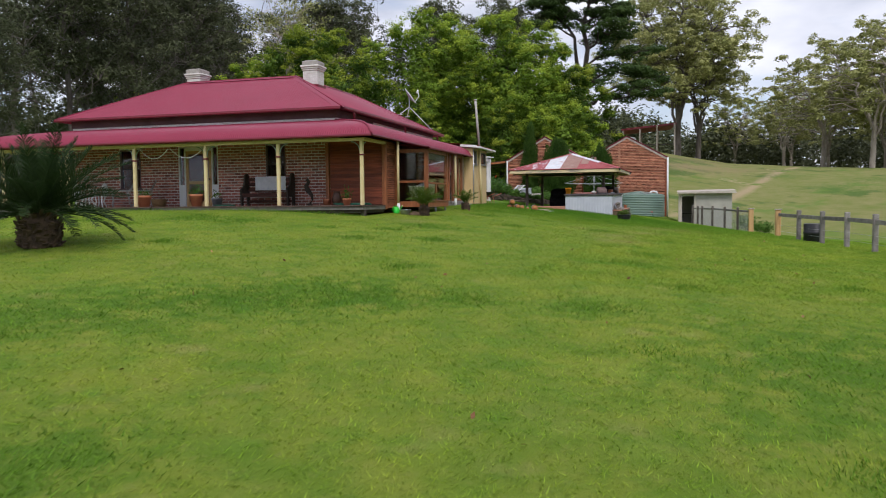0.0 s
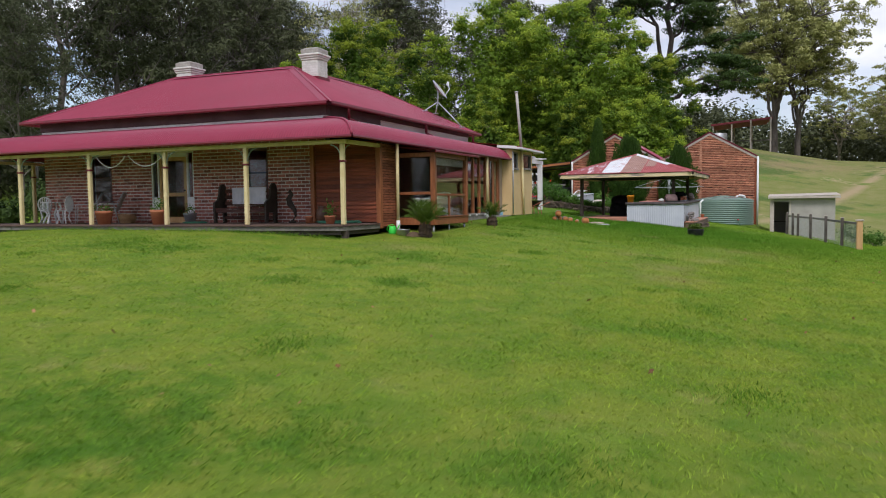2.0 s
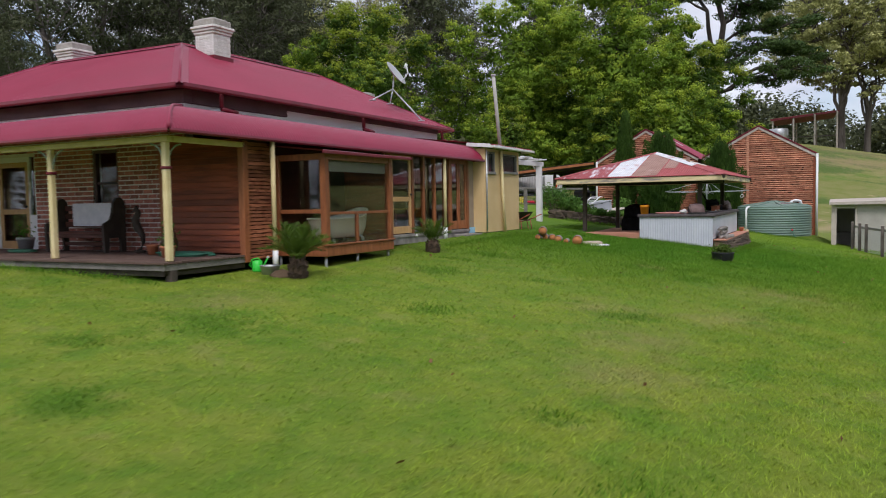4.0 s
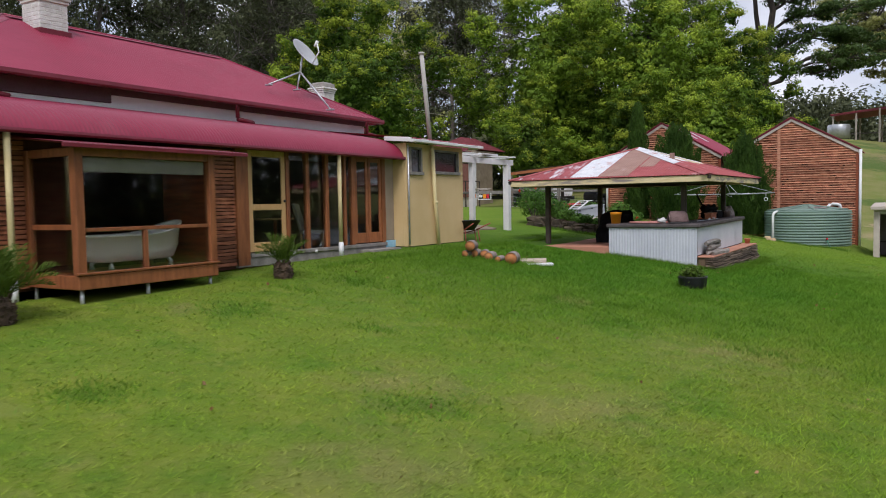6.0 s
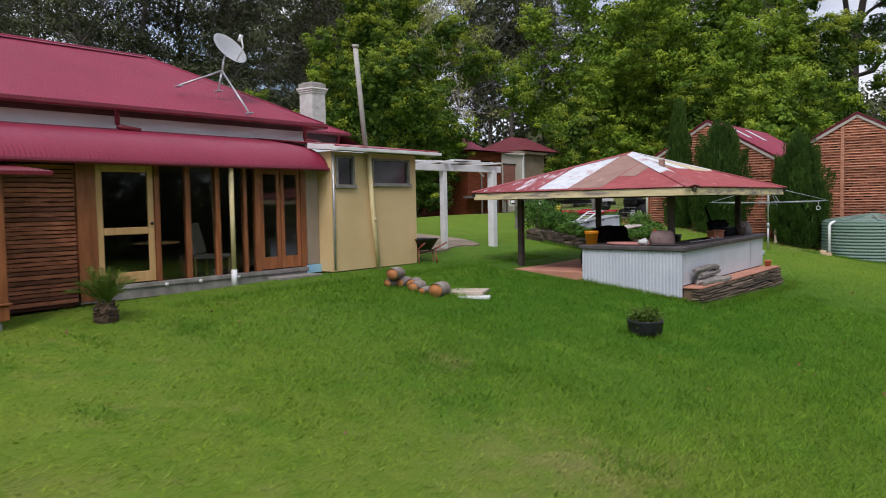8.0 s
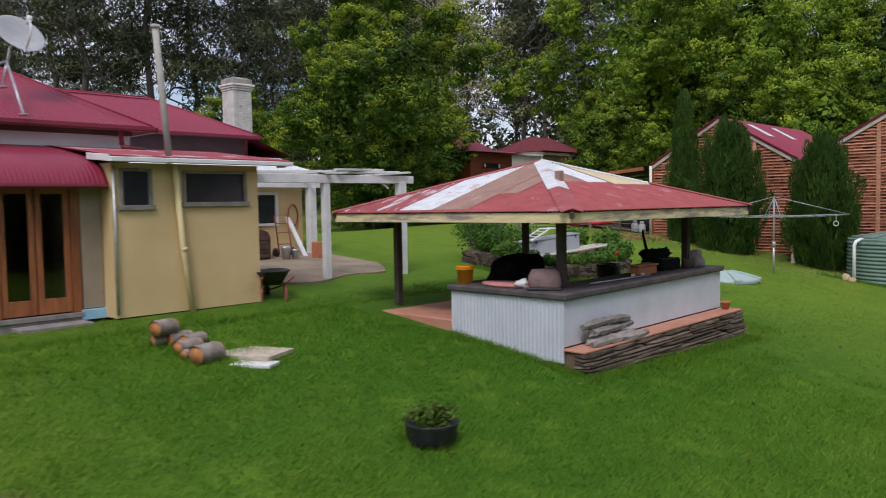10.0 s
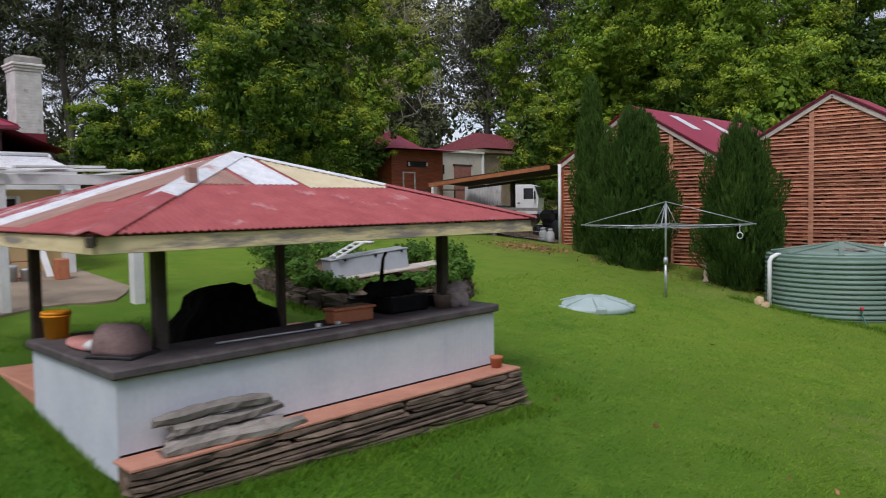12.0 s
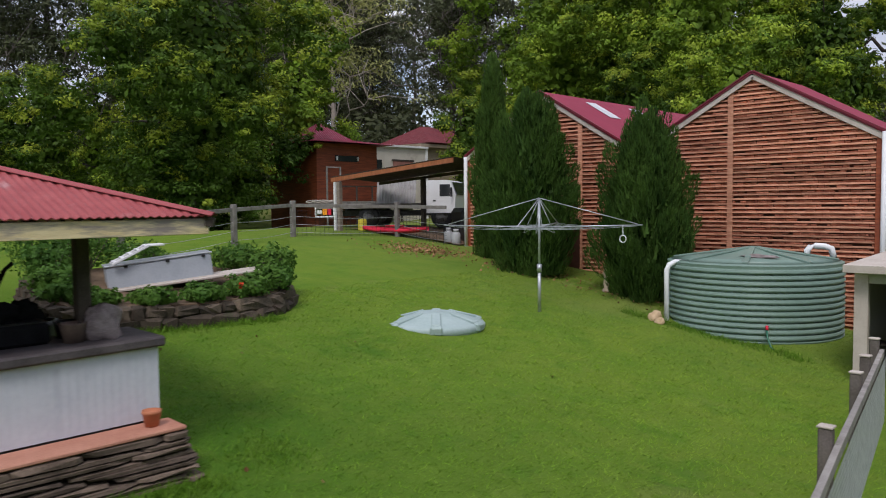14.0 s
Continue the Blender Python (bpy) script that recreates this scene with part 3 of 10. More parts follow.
DEEP, WORN = (0.055, 0.155, 0.011), (0.3, 0.25, 0.1)
LUSH = ((-7.6, 8.1, 0.8, 2.6), (-6.4, 9.6, 0.6, 2.2), (-5.3, 10.7, 0.8, 2.4), (-4.3, 10.7, 0.6, 2.0), (-3.0, 11.3, 0.2, 1.0), (-1.2, 11.6, 0.3, 1.3), (-4.4, 4.5, 0.5, 1.3),
        (2.1, 9.2, 1.5, 4.0), (-13.1, 19.2, 0.6, 2.2), (-11.4, 18.9, 0.3, 1.4), (-5.5, 17.9, 0.2, 0.9), (-6.7, 21.0, 0.4, 1.5), (-7.2, 17.1, 0.2, 0.8), (-7.2, 19.4, 0.2, 0.7),
        (-6.4, 26.8, 0.2, 1.0), (-2.2, 25.2, 0.2, 1.0), (-2.1, 30.4, 0.25, 1.1), (-3.2, 31.4, 0.25, 1.1), (-6.7, 30.0, 0.2, 0.8), (-3.2, 44.8, 0.6, 2.6), (-4.9, 48.5, 0.3, 1.2), (0.5, 48.3, 0.2, 0.8))
for x, y, r0, r1 in LUSH:
    col = spot(col, x, y, r0, r1, DEEP, 0.62)
for x, y, r0, r1 in ((-2.7, 25.7, 0.2, 1.3), (-1.7, 23.7, 0.2, 1.5), (-0.2, 29.5, 0.3, 1.8), (-1.4, 21.8, 0.2, 1.5), (-0.9, 26.2, 0.2, 1.4), (-3.2, 31.5, 0.1, 0.7), (-6.9, 26.5, 0.1, 0.7), (-7.5, 22.1, 0.2, 1.3), (2.0, 47.5, 0.3, 2.0)):
    col = spot(col, x, y, r0, r1, WORN, 0.6)
col = over(col, (0.08, 0.15, 0.012), rc.outputs["Color"], 0.36)
# the paddock beyond the fence is drier
sep = n.new("ShaderNodeSeparateXYZ")
l.new(gpos.outputs["Position"], sep.inputs["Vector"])
far = n.new("ShaderNodeMapRange")
far.inputs["From Min"].default_value, far.inputs["From Max"].default_value = 52, 75
l.new(sep.outputs["Y"], far.inputs["Value"])
dry = over((0.17, 0.2, 0.05), (0.26, 0.235, 0.1), ra.outputs["Color"], 0.8)
dry = over(dry, (0.12, 0.2, 0.035), rd.outputs["Color"], 0.9)
rj, _ = turf_noise(0.09, 6, 0.54, 0.6, 0.65)
dry = over(dry, (0.07, 0.13, 0.025), rj.outputs["Color"], 0.85)
# a worn vehicle track climbs the hill
trk = n.new("ShaderNodeMath")
trk.operation = "MULTIPLY_ADD"
trk.inputs[1].default_value = -0.3
l.new(sep.outputs["Y"], trk.inputs[0])
wob = n.new("ShaderNodeMath")
wob.operation = "MULTIPLY_ADD"
wob.inputs[1].default_value = 7.0
l.new(rd.outputs["Color"], wob.inputs[0])
l.new(sep.outputs["X"], wob.inputs[2])
l.new(wob.outputs[0], trk.inputs[2])
off = n.new("ShaderNodeMath")
off.operation = "ADD"
off.inputs[1].default_value = 21.5
l.new(trk.outputs[0], off.inputs[0])
ab = n.new("ShaderNodeMath")
ab.operation = "ABSOLUTE"
l.new(off.outputs[0], ab.inputs[0])
tr_ = n.new("ShaderNodeMapRange")
tr_.inputs["From Min"].default_value, tr_.inputs["From Max"].default_value = 0.2, 1.1
tr_.inputs["To Min"].default_value, tr_.inputs["To Max"].default_value = 1.0, 0.0
l.new(ab.outputs[0], tr_.inputs["Value"])
dry = over(dry, (0.4, 0.3, 0.19), tr_.outputs["Result"], 0.75)
BARE, RANK = (0.27, 0.2, 0.115), (0.07, 0.15, 0.02)
for x, y, r0, r1, tint, amount in ((2, 117, 3, 11, BARE, 0.75), (8, 123, 2, 10, BARE, 0.65), (3, 134, 3, 12, BARE, 0.6), (18, 101, 1, 7, RANK, 0.7), (14, 113, 1, 6, RANK, 0.6), (24, 108, 1, 7, RANK, 0.6)):
    dry = spot(dry, x, y, r0, r1, tint, amount)
fm = n.new("ShaderNodeMixRGB")
l.new(far.outputs["Result"], fm.inputs["Fac"])
l.new(col, fm.inputs["Color1"])
l.new(dry, fm.inputs["Color2"])
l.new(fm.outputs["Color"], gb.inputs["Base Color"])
gbump = n.new("ShaderNodeBump")
gbump.inputs["Strength"].default_value, gbump.inputs["Distance"].default_value = 0.8, 0.04
l.new(tc.outputs["Fac"], gbump.inputs["Height"])
l.new(gbump.outputs["Normal"], gb.inputs["Normal"])
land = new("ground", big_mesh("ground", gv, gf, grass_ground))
land.data.polygons.foreach_set("use_smooth", [True] * len(land.data.polygons))
tagged(land, "green mown lawn rising to a dry grassy paddock", "ground", "", "structure")

# ---- the house ----
house = thing("house", "brick country house with maroon iron roof and wraparound verandah", "house", (-16, 30, 0.1))
HW = inside(house)


def hs():
    return Shape(HW)


DECK = 0.45
XL, XR, YF, YB = -22.4, -11.3, 25.2, 36.4     # brick body
EL, ER, EF, EB, EZ, RZ = -22.75, -10.9, 24.72, 36.7, 3.82, 5.55   # upper roof
FRONT_OPENINGS = [(-20.35, -19.4, 1.15, 2.62), (-17.75, -16.05, DECK, 2.62), (-14.1, -13.3, 1.2, 2.66)]


s = hs()
pierced(s, (XL, XR), (0.0, 3.3), FRONT_OPENINGS, lambda u, d, z: (u, YF + 0.012 + 0.228 * d, z))
front_wall = part("wall", s, mortar, house, "red brick front wall with pale mortar joints")
s = hs()
s.box(XR - 0.24, XR, YF + 0.242, YB, 0.0, 3.3, 0.002)
s.box(XL, XL + 0.24, YF + 0.242, 31.5, 0.0, 3.3, 0.002)
s.box(-17.6, XR - 0.242, YB - 0.24, YB, 0.0, 3.3, 0.002)
s.box(-17.6, -17.36, 31.5, YB - 0.242, 0.0, 3.3, 0.002)
s.box(XL + 0.242, -17.602, 31.26, 31.5, 0.0, 3.3, 0.002)
part("wall", s, brick_stuff, house, "side and rear brick walls")
s = hs()
s.box(XL, XR, YF, 31.5, 3.302, 3.34, 0.004)
s.box(-17.6, XR, 31.502, YB, 3.302, 3.34, 0.004)
part("ceiling", s, dark_room, house, "dark board ceiling")
s = hs()
s.box(XL + 0.25, XR - 0.25, YF + 0.25, 31.2, 0.3, DECK, 0.004)
part("floor", s, dark_wood, house, "dark inner floorboards")
# painted band between the two roofs
BAND = 28.5
for nm, zz, zs, mtl, lab, out in (("wall_band", (3.342, 3.5), (3.342, 3.66), band_white, "white painted band under the eaves", 0.03), ("eave_band", (3.502, 3.78), (3.662, 3.78), band_dark, "plum painted eave boards", 0.06)):
    s = hs()
    s.box(XL - out, XR + out, YF - out, YF + 0.2, *zz)
    s.box(XR - 0.2, XR + out, YF + 0.202, BAND, *zz)
    s.box(XR - 0.2, XR + out, BAND + 0.002, YB + out, *zs)
    s.box(XL - out, XL + 0.2, YF + 0.202, 31.5, *zz)
    s.box(-17.6, XR - 0.202, YB - 0.2, YB + out, *zz)
    part(nm, s, mtl, house, lab)
# upper roof
yr, xr, xl2 = 28.3, -14.4, -19.35
yre = 34.1
slopes = [((EL, EF), (ER, EF), (xl2, yr), (xr, yr)), ((ER, EF), (ER, EB), (xr, yr), (xr, yre)), ((ER, EB), (-17.8, EB), (xr, yre), (xr, yre)),
          ((EL, 31.75), (EL, EF), (xl2, yr), (xl2, yr))]
s = hs()
for e0, e1, r0, r1 in slopes:
    s.sheet((*e0, EZ), (*e1, EZ), (*r0, RZ), (*r1, RZ), thick=0.012)
s.add([(EL, 31.75, EZ), (-17.8, 31.75, EZ), (xr, yr, RZ), (xl2, yr, RZ)], [[3, 2, 1, 0]])
s.add([(-17.8, 31.75, EZ), (-17.8, EB, EZ), (xr, yre, RZ), (xr, yr, RZ)], [[3, 2, 1, 0]])
roof = part("roof", s, roof_red, house, "maroon corrugated iron hipped roof")


def cap(s, p, q, w=0.17, r=0.028):
    """Ridge or hip capping: a rolled bead with two wings."""
    p, q = Vector(p), Vector(q)
    d = (q - p).normalized()
    a = d.cross(Vector((0, 0, 1))).normalized()
    up = a.cross(d)
    s.tube([p + up * 0.02, q + up * 0.02], r, 8)
    for sg in (1, -1):
        v = [p + up * 0.024, q + up * 0.024, q + a * sg * w - Vector((0, 0, 0.5 * w - 0.036)), p + a * sg * w - Vector((0, 0, 0.5 * w - 0.036))]
        s.add(v, [[0, 1, 2, 3] if sg < 0 else [3, 2, 1, 0]])


for p, q in (((xl2, yr), (xr, yr)), ((xr, yr), (xr, yre))):
    s = hs()
    cap(s, (*p, RZ), (*q, RZ))
    part("ridge_cap", s, roof_red, roof, smooth=True)
for p, q in (((ER, EF), (xr, yr)), ((EL, EF), (xl2, yr)), ((ER, EB), (xr, yre)), ((-17.8, EB), (xr, yre))):
    s = hs()
    cap(s, (*p, EZ), (*q, RZ))
    part("hip_cap", s, roof_red, roof, smooth=True)


def gutter(s, p, q, inward, w=0.11, h=0.1):
    """A quad gutter along an eave, open above."""
    p, q, i = Vector(p), Vector(q), Vector(inward)
    z = Vector((0, 0, 1))
    prof = [(0.0, 0.0), (-w, 0.0), (-w - 0.012, 0.03), (-w, h), (-w + 0.012, h), (-w + 0.006, 0.032), (-w + 0.006, 0.008), (0.0, 0.008)]
    vs = [o + i * a * -1 * -1 + z * b for o in (p, q) for a, b in prof]
    k = len(prof)
    s.add(vs, [[j, (j + 1) % k, k + (j + 1) % k, k + j] for j in range(k)])


for p, q, i in (((EL - 0.02, EF - 0.02), (ER + 0.02, EF - 0.02), (0, 1, 0)), ((ER + 0.02, EF - 0.02), (ER + 0.02, EB), (-1, 0, 0)),
                ((EL - 0.02, 31.7), (EL - 0.02, EF - 0.02), (1, 0, 0)), ((ER, EB + 0.02), (-17.8, EB + 0.02), (0, -1, 0))):
    s = hs()
    gutter(s, (*p, EZ - 0.1), (*q, EZ - 0.1), i)
    part("gutter", s, trim_red, roof, "maroon eave gutter")
s = hs()
s.box(EL + 0.03, ER - 0.03, EF + 0.03, EF + 0.34, EZ - 0.03, EZ - 0.015, 0.002)
s.box(ER - 0.34, ER - 0.03, EF + 0.342, EB - 0.03, EZ - 0.03, EZ - 0.015, 0.002)
part("soffit", s, band_dark, house)
for y in (25.9, 31.4, 36.1):
    s = hs()
    s.tube([(ER + 0.0, y, EZ - 0.08), (ER - 0.02, y, 3.62), (ER - 0.02, y, 3.45)], 0.045, 10)
    s.tube([(ER - 0.02, y, 3.42), (ER - 0.0, y + 0.45, 3.37)], 0.05, 10)
    part("downpipe", s, trim_red, house, "maroon downpipe spreader on the verandah roof", smooth=True)

# verandah roof with a bullnose edge
VF, VR, VL = 22.5, -8.92, -24.3
TF, TR, TL = 25.18, -11.32, -22.42
PROFILE = [(0.0, 3.42), (0.3, 3.3), (0.6, 3.17), (0.72, 3.11), (0.81, 3.04), (0.885, 2.95), (0.94, 2.84), (0.975, 2.73), (0.99, 2.64)]


def prof_z(t):
    for (a, za), (b, zb) in zip(PROFILE, PROFILE[1:]):
        if t <= b:
            return lerp(za, zb, (t - a) / (b - a))
    return PROFILE[-1][1]


def bullnose(s, u0, u1, place, start, pitch=0.076, amp=0.006):
    """Corrugated bullnose iron; place(u, t, z) gives the point, start(u) where a hip cuts it."""
    cols = int((u1 - u0) / pitch * 4) + 1
    ts = [p[0] for p in PROFILE]
    vs, fs = [], []
    k = len(ts)
    for i in range(cols):
        u = u0 + (u1 - u0) * i / (cols - 1)
        lo = start(u)
        w = amp * math.cos(2 * math.pi * u / pitch)
        for t in ts:
            tt = max(t, lo)
            vs.append(place(u, min(tt + w * 0.3, 1), prof_z(min(tt, 0.99)) + w))
    for i in range(cols - 1):
        for j in range(k - 1):
            fs.append([i * k + j, i * k + j + 1, (i + 1) * k + j + 1, (i + 1) * k + j])
    s.add(vs, fs)


s = hs()
bullnose(s, VL, VR, lambda u, t, z: (u, TF + (VF - TF) * t, z), lambda u: min(1, max(0, (u - TR) / (VR - TR), (TL - u) / (TL - VL))))
vroof = part("verandah_roof", s, roof_red, house, "maroon bullnose verandah roof", smooth=True)
s = hs()
bullnose(s, VF, 34.93, lambda u, t, z: (TR + (VR - TR) * t, u, z), lambda u: min(1, max(0, (TF - u) / (TF - VF))))
part("verandah_roof", s, roof_red, house, "maroon bullnose verandah roof", smooth=True)
s = hs()
bullnose(s, VF, 31.5, lambda u, t, z: (TL + (VL - TL) * t, u, z), lambda u: min(1, max(0, (TF - u) / (TF - VF))))
part("verandah_roof", s, roof_red, house, "maroon bullnose verandah roof", smooth=True)
s = hs()
pts = [(TR + (VR - TR) * t, TF + (VF - TF) * t, z + 0.015) for t, z in PROFILE]
s.tube(pts, 0.035, 8)
part("hip_cap", s, roof_red, vroof, smooth=True)
s = hs()
v = [(TR + (VR - TR) * t, 34.93, z) for t, z in PROFILE] + [(VR + 0.02, 34.93, 2.6), (TR, 34.93, 2.6)]
s.add(v + [(a, b + 0.02, c) for a, b, c in v], [list(range(len(v)))[::-1], list(range(len(v), 2 * len(v)))])
part("roof_end", s, trim_red, vroof, "maroon end sheet of the bullnose")
for p, q, i in (((VL, VF + 0.02), (VR, VF + 0.02), (0, 1, 0)), ((VR - 0.02, VF), (VR - 0.02, 34.93), (-1, 0, 0))):
    s = hs()
    gutter(s, (*p, 2.58), (*q, 2.58), i, 0.05, 0.07)
    part("gutter", s, trim_red, vroof, "maroon verandah gutter")
s = hs()
s.box(VL + 0.3, -9.3, 22.83, 22.94, 2.472, 2.57)
s.box(-9.39, -9.28, 22.942, 24.7, 2.472, 2.57)
s.box(VL + 0.3, VL + 0.41, 22.942, 31, 2.472, 2.57)
part("verandah_beam", s, cream, house, "cream painted verandah beam")

# deck
s = hs()
s.box(VL + 0.35, -9.42, 22.74, 22.8, 0.2, 0.41)
s.box(-9.44, -9.38, 22.812, 24.72, 0.2, 0.41)
s.box(VL + 0.35, -9.45, 22.82, 25.19, 0.3, 0.41)
part("deck_frame", s, dark_wood, house, "dark weathered deck bearers")
for x in (VL + 0.35, -20.9, -17.1, -13.2):
    x_end = {VL + 0.35: -20.92, -20.9: -17.13, -17.1: -13.22}.get(x, -9.31)
    part("fascia_board", hs().box(x, x_end, 22.67, 22.7, 0.3, 0.409), grey_wood, house, "weathered grey deck edge board")
part("fascia_board", hs().box(-9.34, -9.31, 22.702, 24.72, 0.3, 0.409), grey_wood, house, "weathered grey deck edge board")
for i in range(13):
    s = hs()
    x = -23.6 + i * 1.18
    s.box(x, x + 0.14, 22.8, 22.94, ground(x, 22.8) - 0.1, 0.3)
    part("deck_stump", s, dark_wood, house)

POSTS = [-23.55, -20.7, -17.86, -15.05, -12.34, -9.42]


def verandah_post(x, y, z0, z1, brackets):
    s = hs()
    s.box(x - 0.055, x + 0.055, y - 0.055, y + 0.055, z0, z1, 0.014)
    p = part("post", s, cream, house, "cream painted square verandah post")
    s = hs()
    s.box(x - 0.075, x + 0.075, y - 0.075, y + 0.075, z1 - 0.46, z1 - 0.41, 0.012)
    part("post_collar", s, trim_red, p, "maroon post collar")
    for dx, dy in brackets:
        s = hs()
        pts = []
        for k in range(9):
            a = math.pi / 2 * k / 8
            pts.append((x + dx * (0.055 + 0.3 * (1 - math.cos(a))), y + dy * (0.055 + 0.3 * (1 - math.cos(a))), z1 - 0.36 + 0.34 * math.sin(a)))
        for a, b in zip(pts, pts[1:]):
            s.beam(a, b, 0.022, 0.03)
        part("post_bracket", s, galv_green, p, "pale green curved bracket")


galv_green = mat("pale_green_iron", (0.2, 0.27, 0.23), (0.3, 0.38, 0.33), 0.5, 8, 40, 0.05)
for i, x in enumerate(POSTS):
    br = [(1, 0)] if i == 0 else ([(-1, 0), (0, 1)] if i == 5 else [(1, 0), (-1, 0)])
    verandah_post(x, 22.89, DECK, 2.47, br)
verandah_post(-23.55, 25.7, DECK, 2.47, [])

# white garland of beads between two posts
for a, b in ((-17.7, -16.6), (-16.5, -15.2)):
    s = hs()
    s.tube([(lerp(a, b, t / 12), 23.0, 2.42 - 0.32 * 4 * t / 12 * (1 - t / 12)) for t in range(13)], 0.016, 6)
    part("bead_garland", s, white_paint, house, "string of pale beads hung from the beam", smooth=True)


# front windows and door
def sash_window(parent, x0, x1, z0, z1, y, mtl, dark=dark_room):
    s = hs()
    w = 0.07
    s.box(x0, x0 + w, y, y + 0.12, z0, z1)
    s.box(x1 - w, x1, y, y + 0.12, z0, z1)
    s.box(x0 + w, x1 - w, y, y + 0.12, z1 - w, z1)
    s.box(x0 - 0.04, x1 + 0.04, y - 0.05, y + 0.12, z0 - 0.06, z0 - 0.002)
    zm = (z0 + z1) / 2
    s.box(x0 + w, x1 - w, y + 0.03, y + 0.09, zm - 0.025, zm + 0.025)
    win = part("window", s, mtl, parent, "dark framed sash window")
    for a, b in ((z0, zm - 0.026), (zm + 0.026, z1 - w - 0.002)):
        s = hs()
        s.box(x0 + w + 0.001, x1 - w - 0.001, y + 0.05, y + 0.056, a, b, 0.001)
        part("pane", s, pane, win)


for h in (FRONT_OPENINGS[0], FRONT_OPENINGS[2]):
    sash_window(house, h[0], h[1], h[2], h[3], YF + 0.03, band_dark)
x0, x1, z0, z1 = FRONT_OPENINGS[1]
s = hs()
s.box(x0 + 0.3, x1 - 0.3, YF + 0.02, YF + 0.1, 2.5, z1)
door_case = part("door_surround", s, band_white, house, "white front door surround with side lights")
for a, b in ((x0, x0 + 0.3), (x1 - 0.3, x1)):
    part("side_panel", hs().box(a, b, YF + 0.02, YF + 0.1, z0, 1.25), band_white, door_case)
    for u in (a, b - 0.06):
        part("side_stile", hs().box(u, u + 0.06, YF + 0.02, YF + 0.1, 1.252, z1), band_white, door_case)
for a, b in ((x0 + 0.062, x0 + 0.238), (x1 - 0.238, x1 - 0.062)):
    s = hs()
    s.box(a, b, YF + 0.05, YF + 0.056, 1.26, z1 - 0.01, 0.001)
    part("pane", s, pane, door_case)


def screen_door(parent, put, w, h, mtl, label):
    """A glazed door; put(u, depth, z) maps the door's plane."""
    s = hs()
    for u0, u1, a, b in ((0, 0.11, 0, h), (w - 0.11, w, 0, h), (0.112, w - 0.112, 0, 0.18), (0.112, w - 0.112, h - 0.12, h), (0.112, w - 0.112, 0.82, 0.94)):
        p, q = put(u0, 0, a), put(u1, 0.045, b)
        s.box(p[0], q[0], p[1], q[1], p[2], q[2])
    d = part("door", s, mtl, parent, label)
    for a, b in ((0.182, 0.818), (0.942, h - 0.122)):
        s = hs()
        p, q = put(0.113, 0.02, a), put(w - 0.113, 0.026, b)
        s.box(p[0], q[0], p[1], q[1], p[2], q[2], 0.001)
        part("pane", s, pane, d)
    s = hs()
    p = put(w - 0.06, -0.03, 1.0)
    s.blob(p, 0.03, 6, 0)
    part("door_knob", s, dark_metal, d, "dark door knob", True)


screen_door(house, lambda u, d, z: (x0 + 0.31 + u, YF + 0.03 + d, z0 + z), 1.08, 2.05, wood_pale, "pale timber screen front door")

# enclosed side verandah
SX = -9.3
for q in ((-11.5, -11.38, 24.66, 24.78, DECK, 2.6), (SX - 0.12, SX + 0.02, 24.64, 24.78, 0.3, 2.6)):
    part("corner_post", hs().box(*q), wood_post, house, "oiled timber corner post")
s = hs()
s.box(-11.36, SX - 0.13, 24.76, 24.8, DECK, 2.62, 0.002)
s.box(SX - 0.08, SX - 0.045, 24.802, 25.62, 0.3, 2.62, 0.002)
s.box(SX - 0.08, SX - 0.045, 28.2, 29.7, 0.3, 2.62, 0.002)
s.box(SX - 0.08, SX - 0.045, 25.622, 28.198, 2.36, 2.62, 0.002)
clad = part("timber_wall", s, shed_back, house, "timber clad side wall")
s = hs()
s.box(-11.3, SX - 0.1, 24.85, 34.95, 0.3, 0.5, 0.004)
part("floor", s, dark_wood, house, "dark timber side room floor")
s = hs()
s.box(-11.3, -9.4, 24.82, 34.9, 2.62, 2.64, 0.002)
part("ceiling", s, room_lining, house, "dim verandah lining")
s = hs()
s.box(-11.33, -11.3, 25.2, 34.95, 0.5, 2.615, 0.001)
part("wall", s, room_lining, house, "dim inner wall")
s = hs()
s.box(-11.3, -9.4, 34.9, 34.94, 0.5, 2.615, 0.001)
part("wall", s, room_lining, house, "dim end wall")

# bay window
BX, BY0, BY1 = -8.1, 25.6, 28.13
s = hs()
s.box(SX - 0.05, BX, BY0, BY1, 0.36, 0.56, 0.01)
bay = part("bay_window", s, wood_post, house, "timber bay window on a broad sill beam")
s = hs()
for x, y in ((BX - 0.14, BY0), (BX - 0.14, BY1 - 0.14)):
    s.box(x, x + 0.135, y + 0.005, y + 0.135, 0.562, 2.36)
s.box(SX - 0.04, SX + 0.06, BY0 + 0.005, BY0 + 0.1, 0.562, 2.36)
s.box(BX - 0.12, BX - 0.02, BY0 + 0.137, BY1 - 0.142, 2.24, 2.36)
s.box(SX + 0.062, BX - 0.142, BY0 + 0.02, BY0 + 0.1, 2.24, 2.36)
s.box(SX - 0.04, BX - 0.142, BY1 - 0.1, BY1 - 0.02, 2.24, 2.36)
s.box(BX - 0.1, BX - 0.04, BY0 + 0.137, BY1 - 0.142, 1.17, 1.225)
s.box(BX - 0.1, BX - 0.04, 26.72, 26.8, 0.562, 1.168)
s.box(SX + 0.062, BX - 0.142, BY0 + 0.03, BY0 + 0.09, 1.2, 1.28)
s.box(BX - 0.05, BX + 0.03, BY0 - 0.03, BY1 + 0.03, 0.57, 0.6)
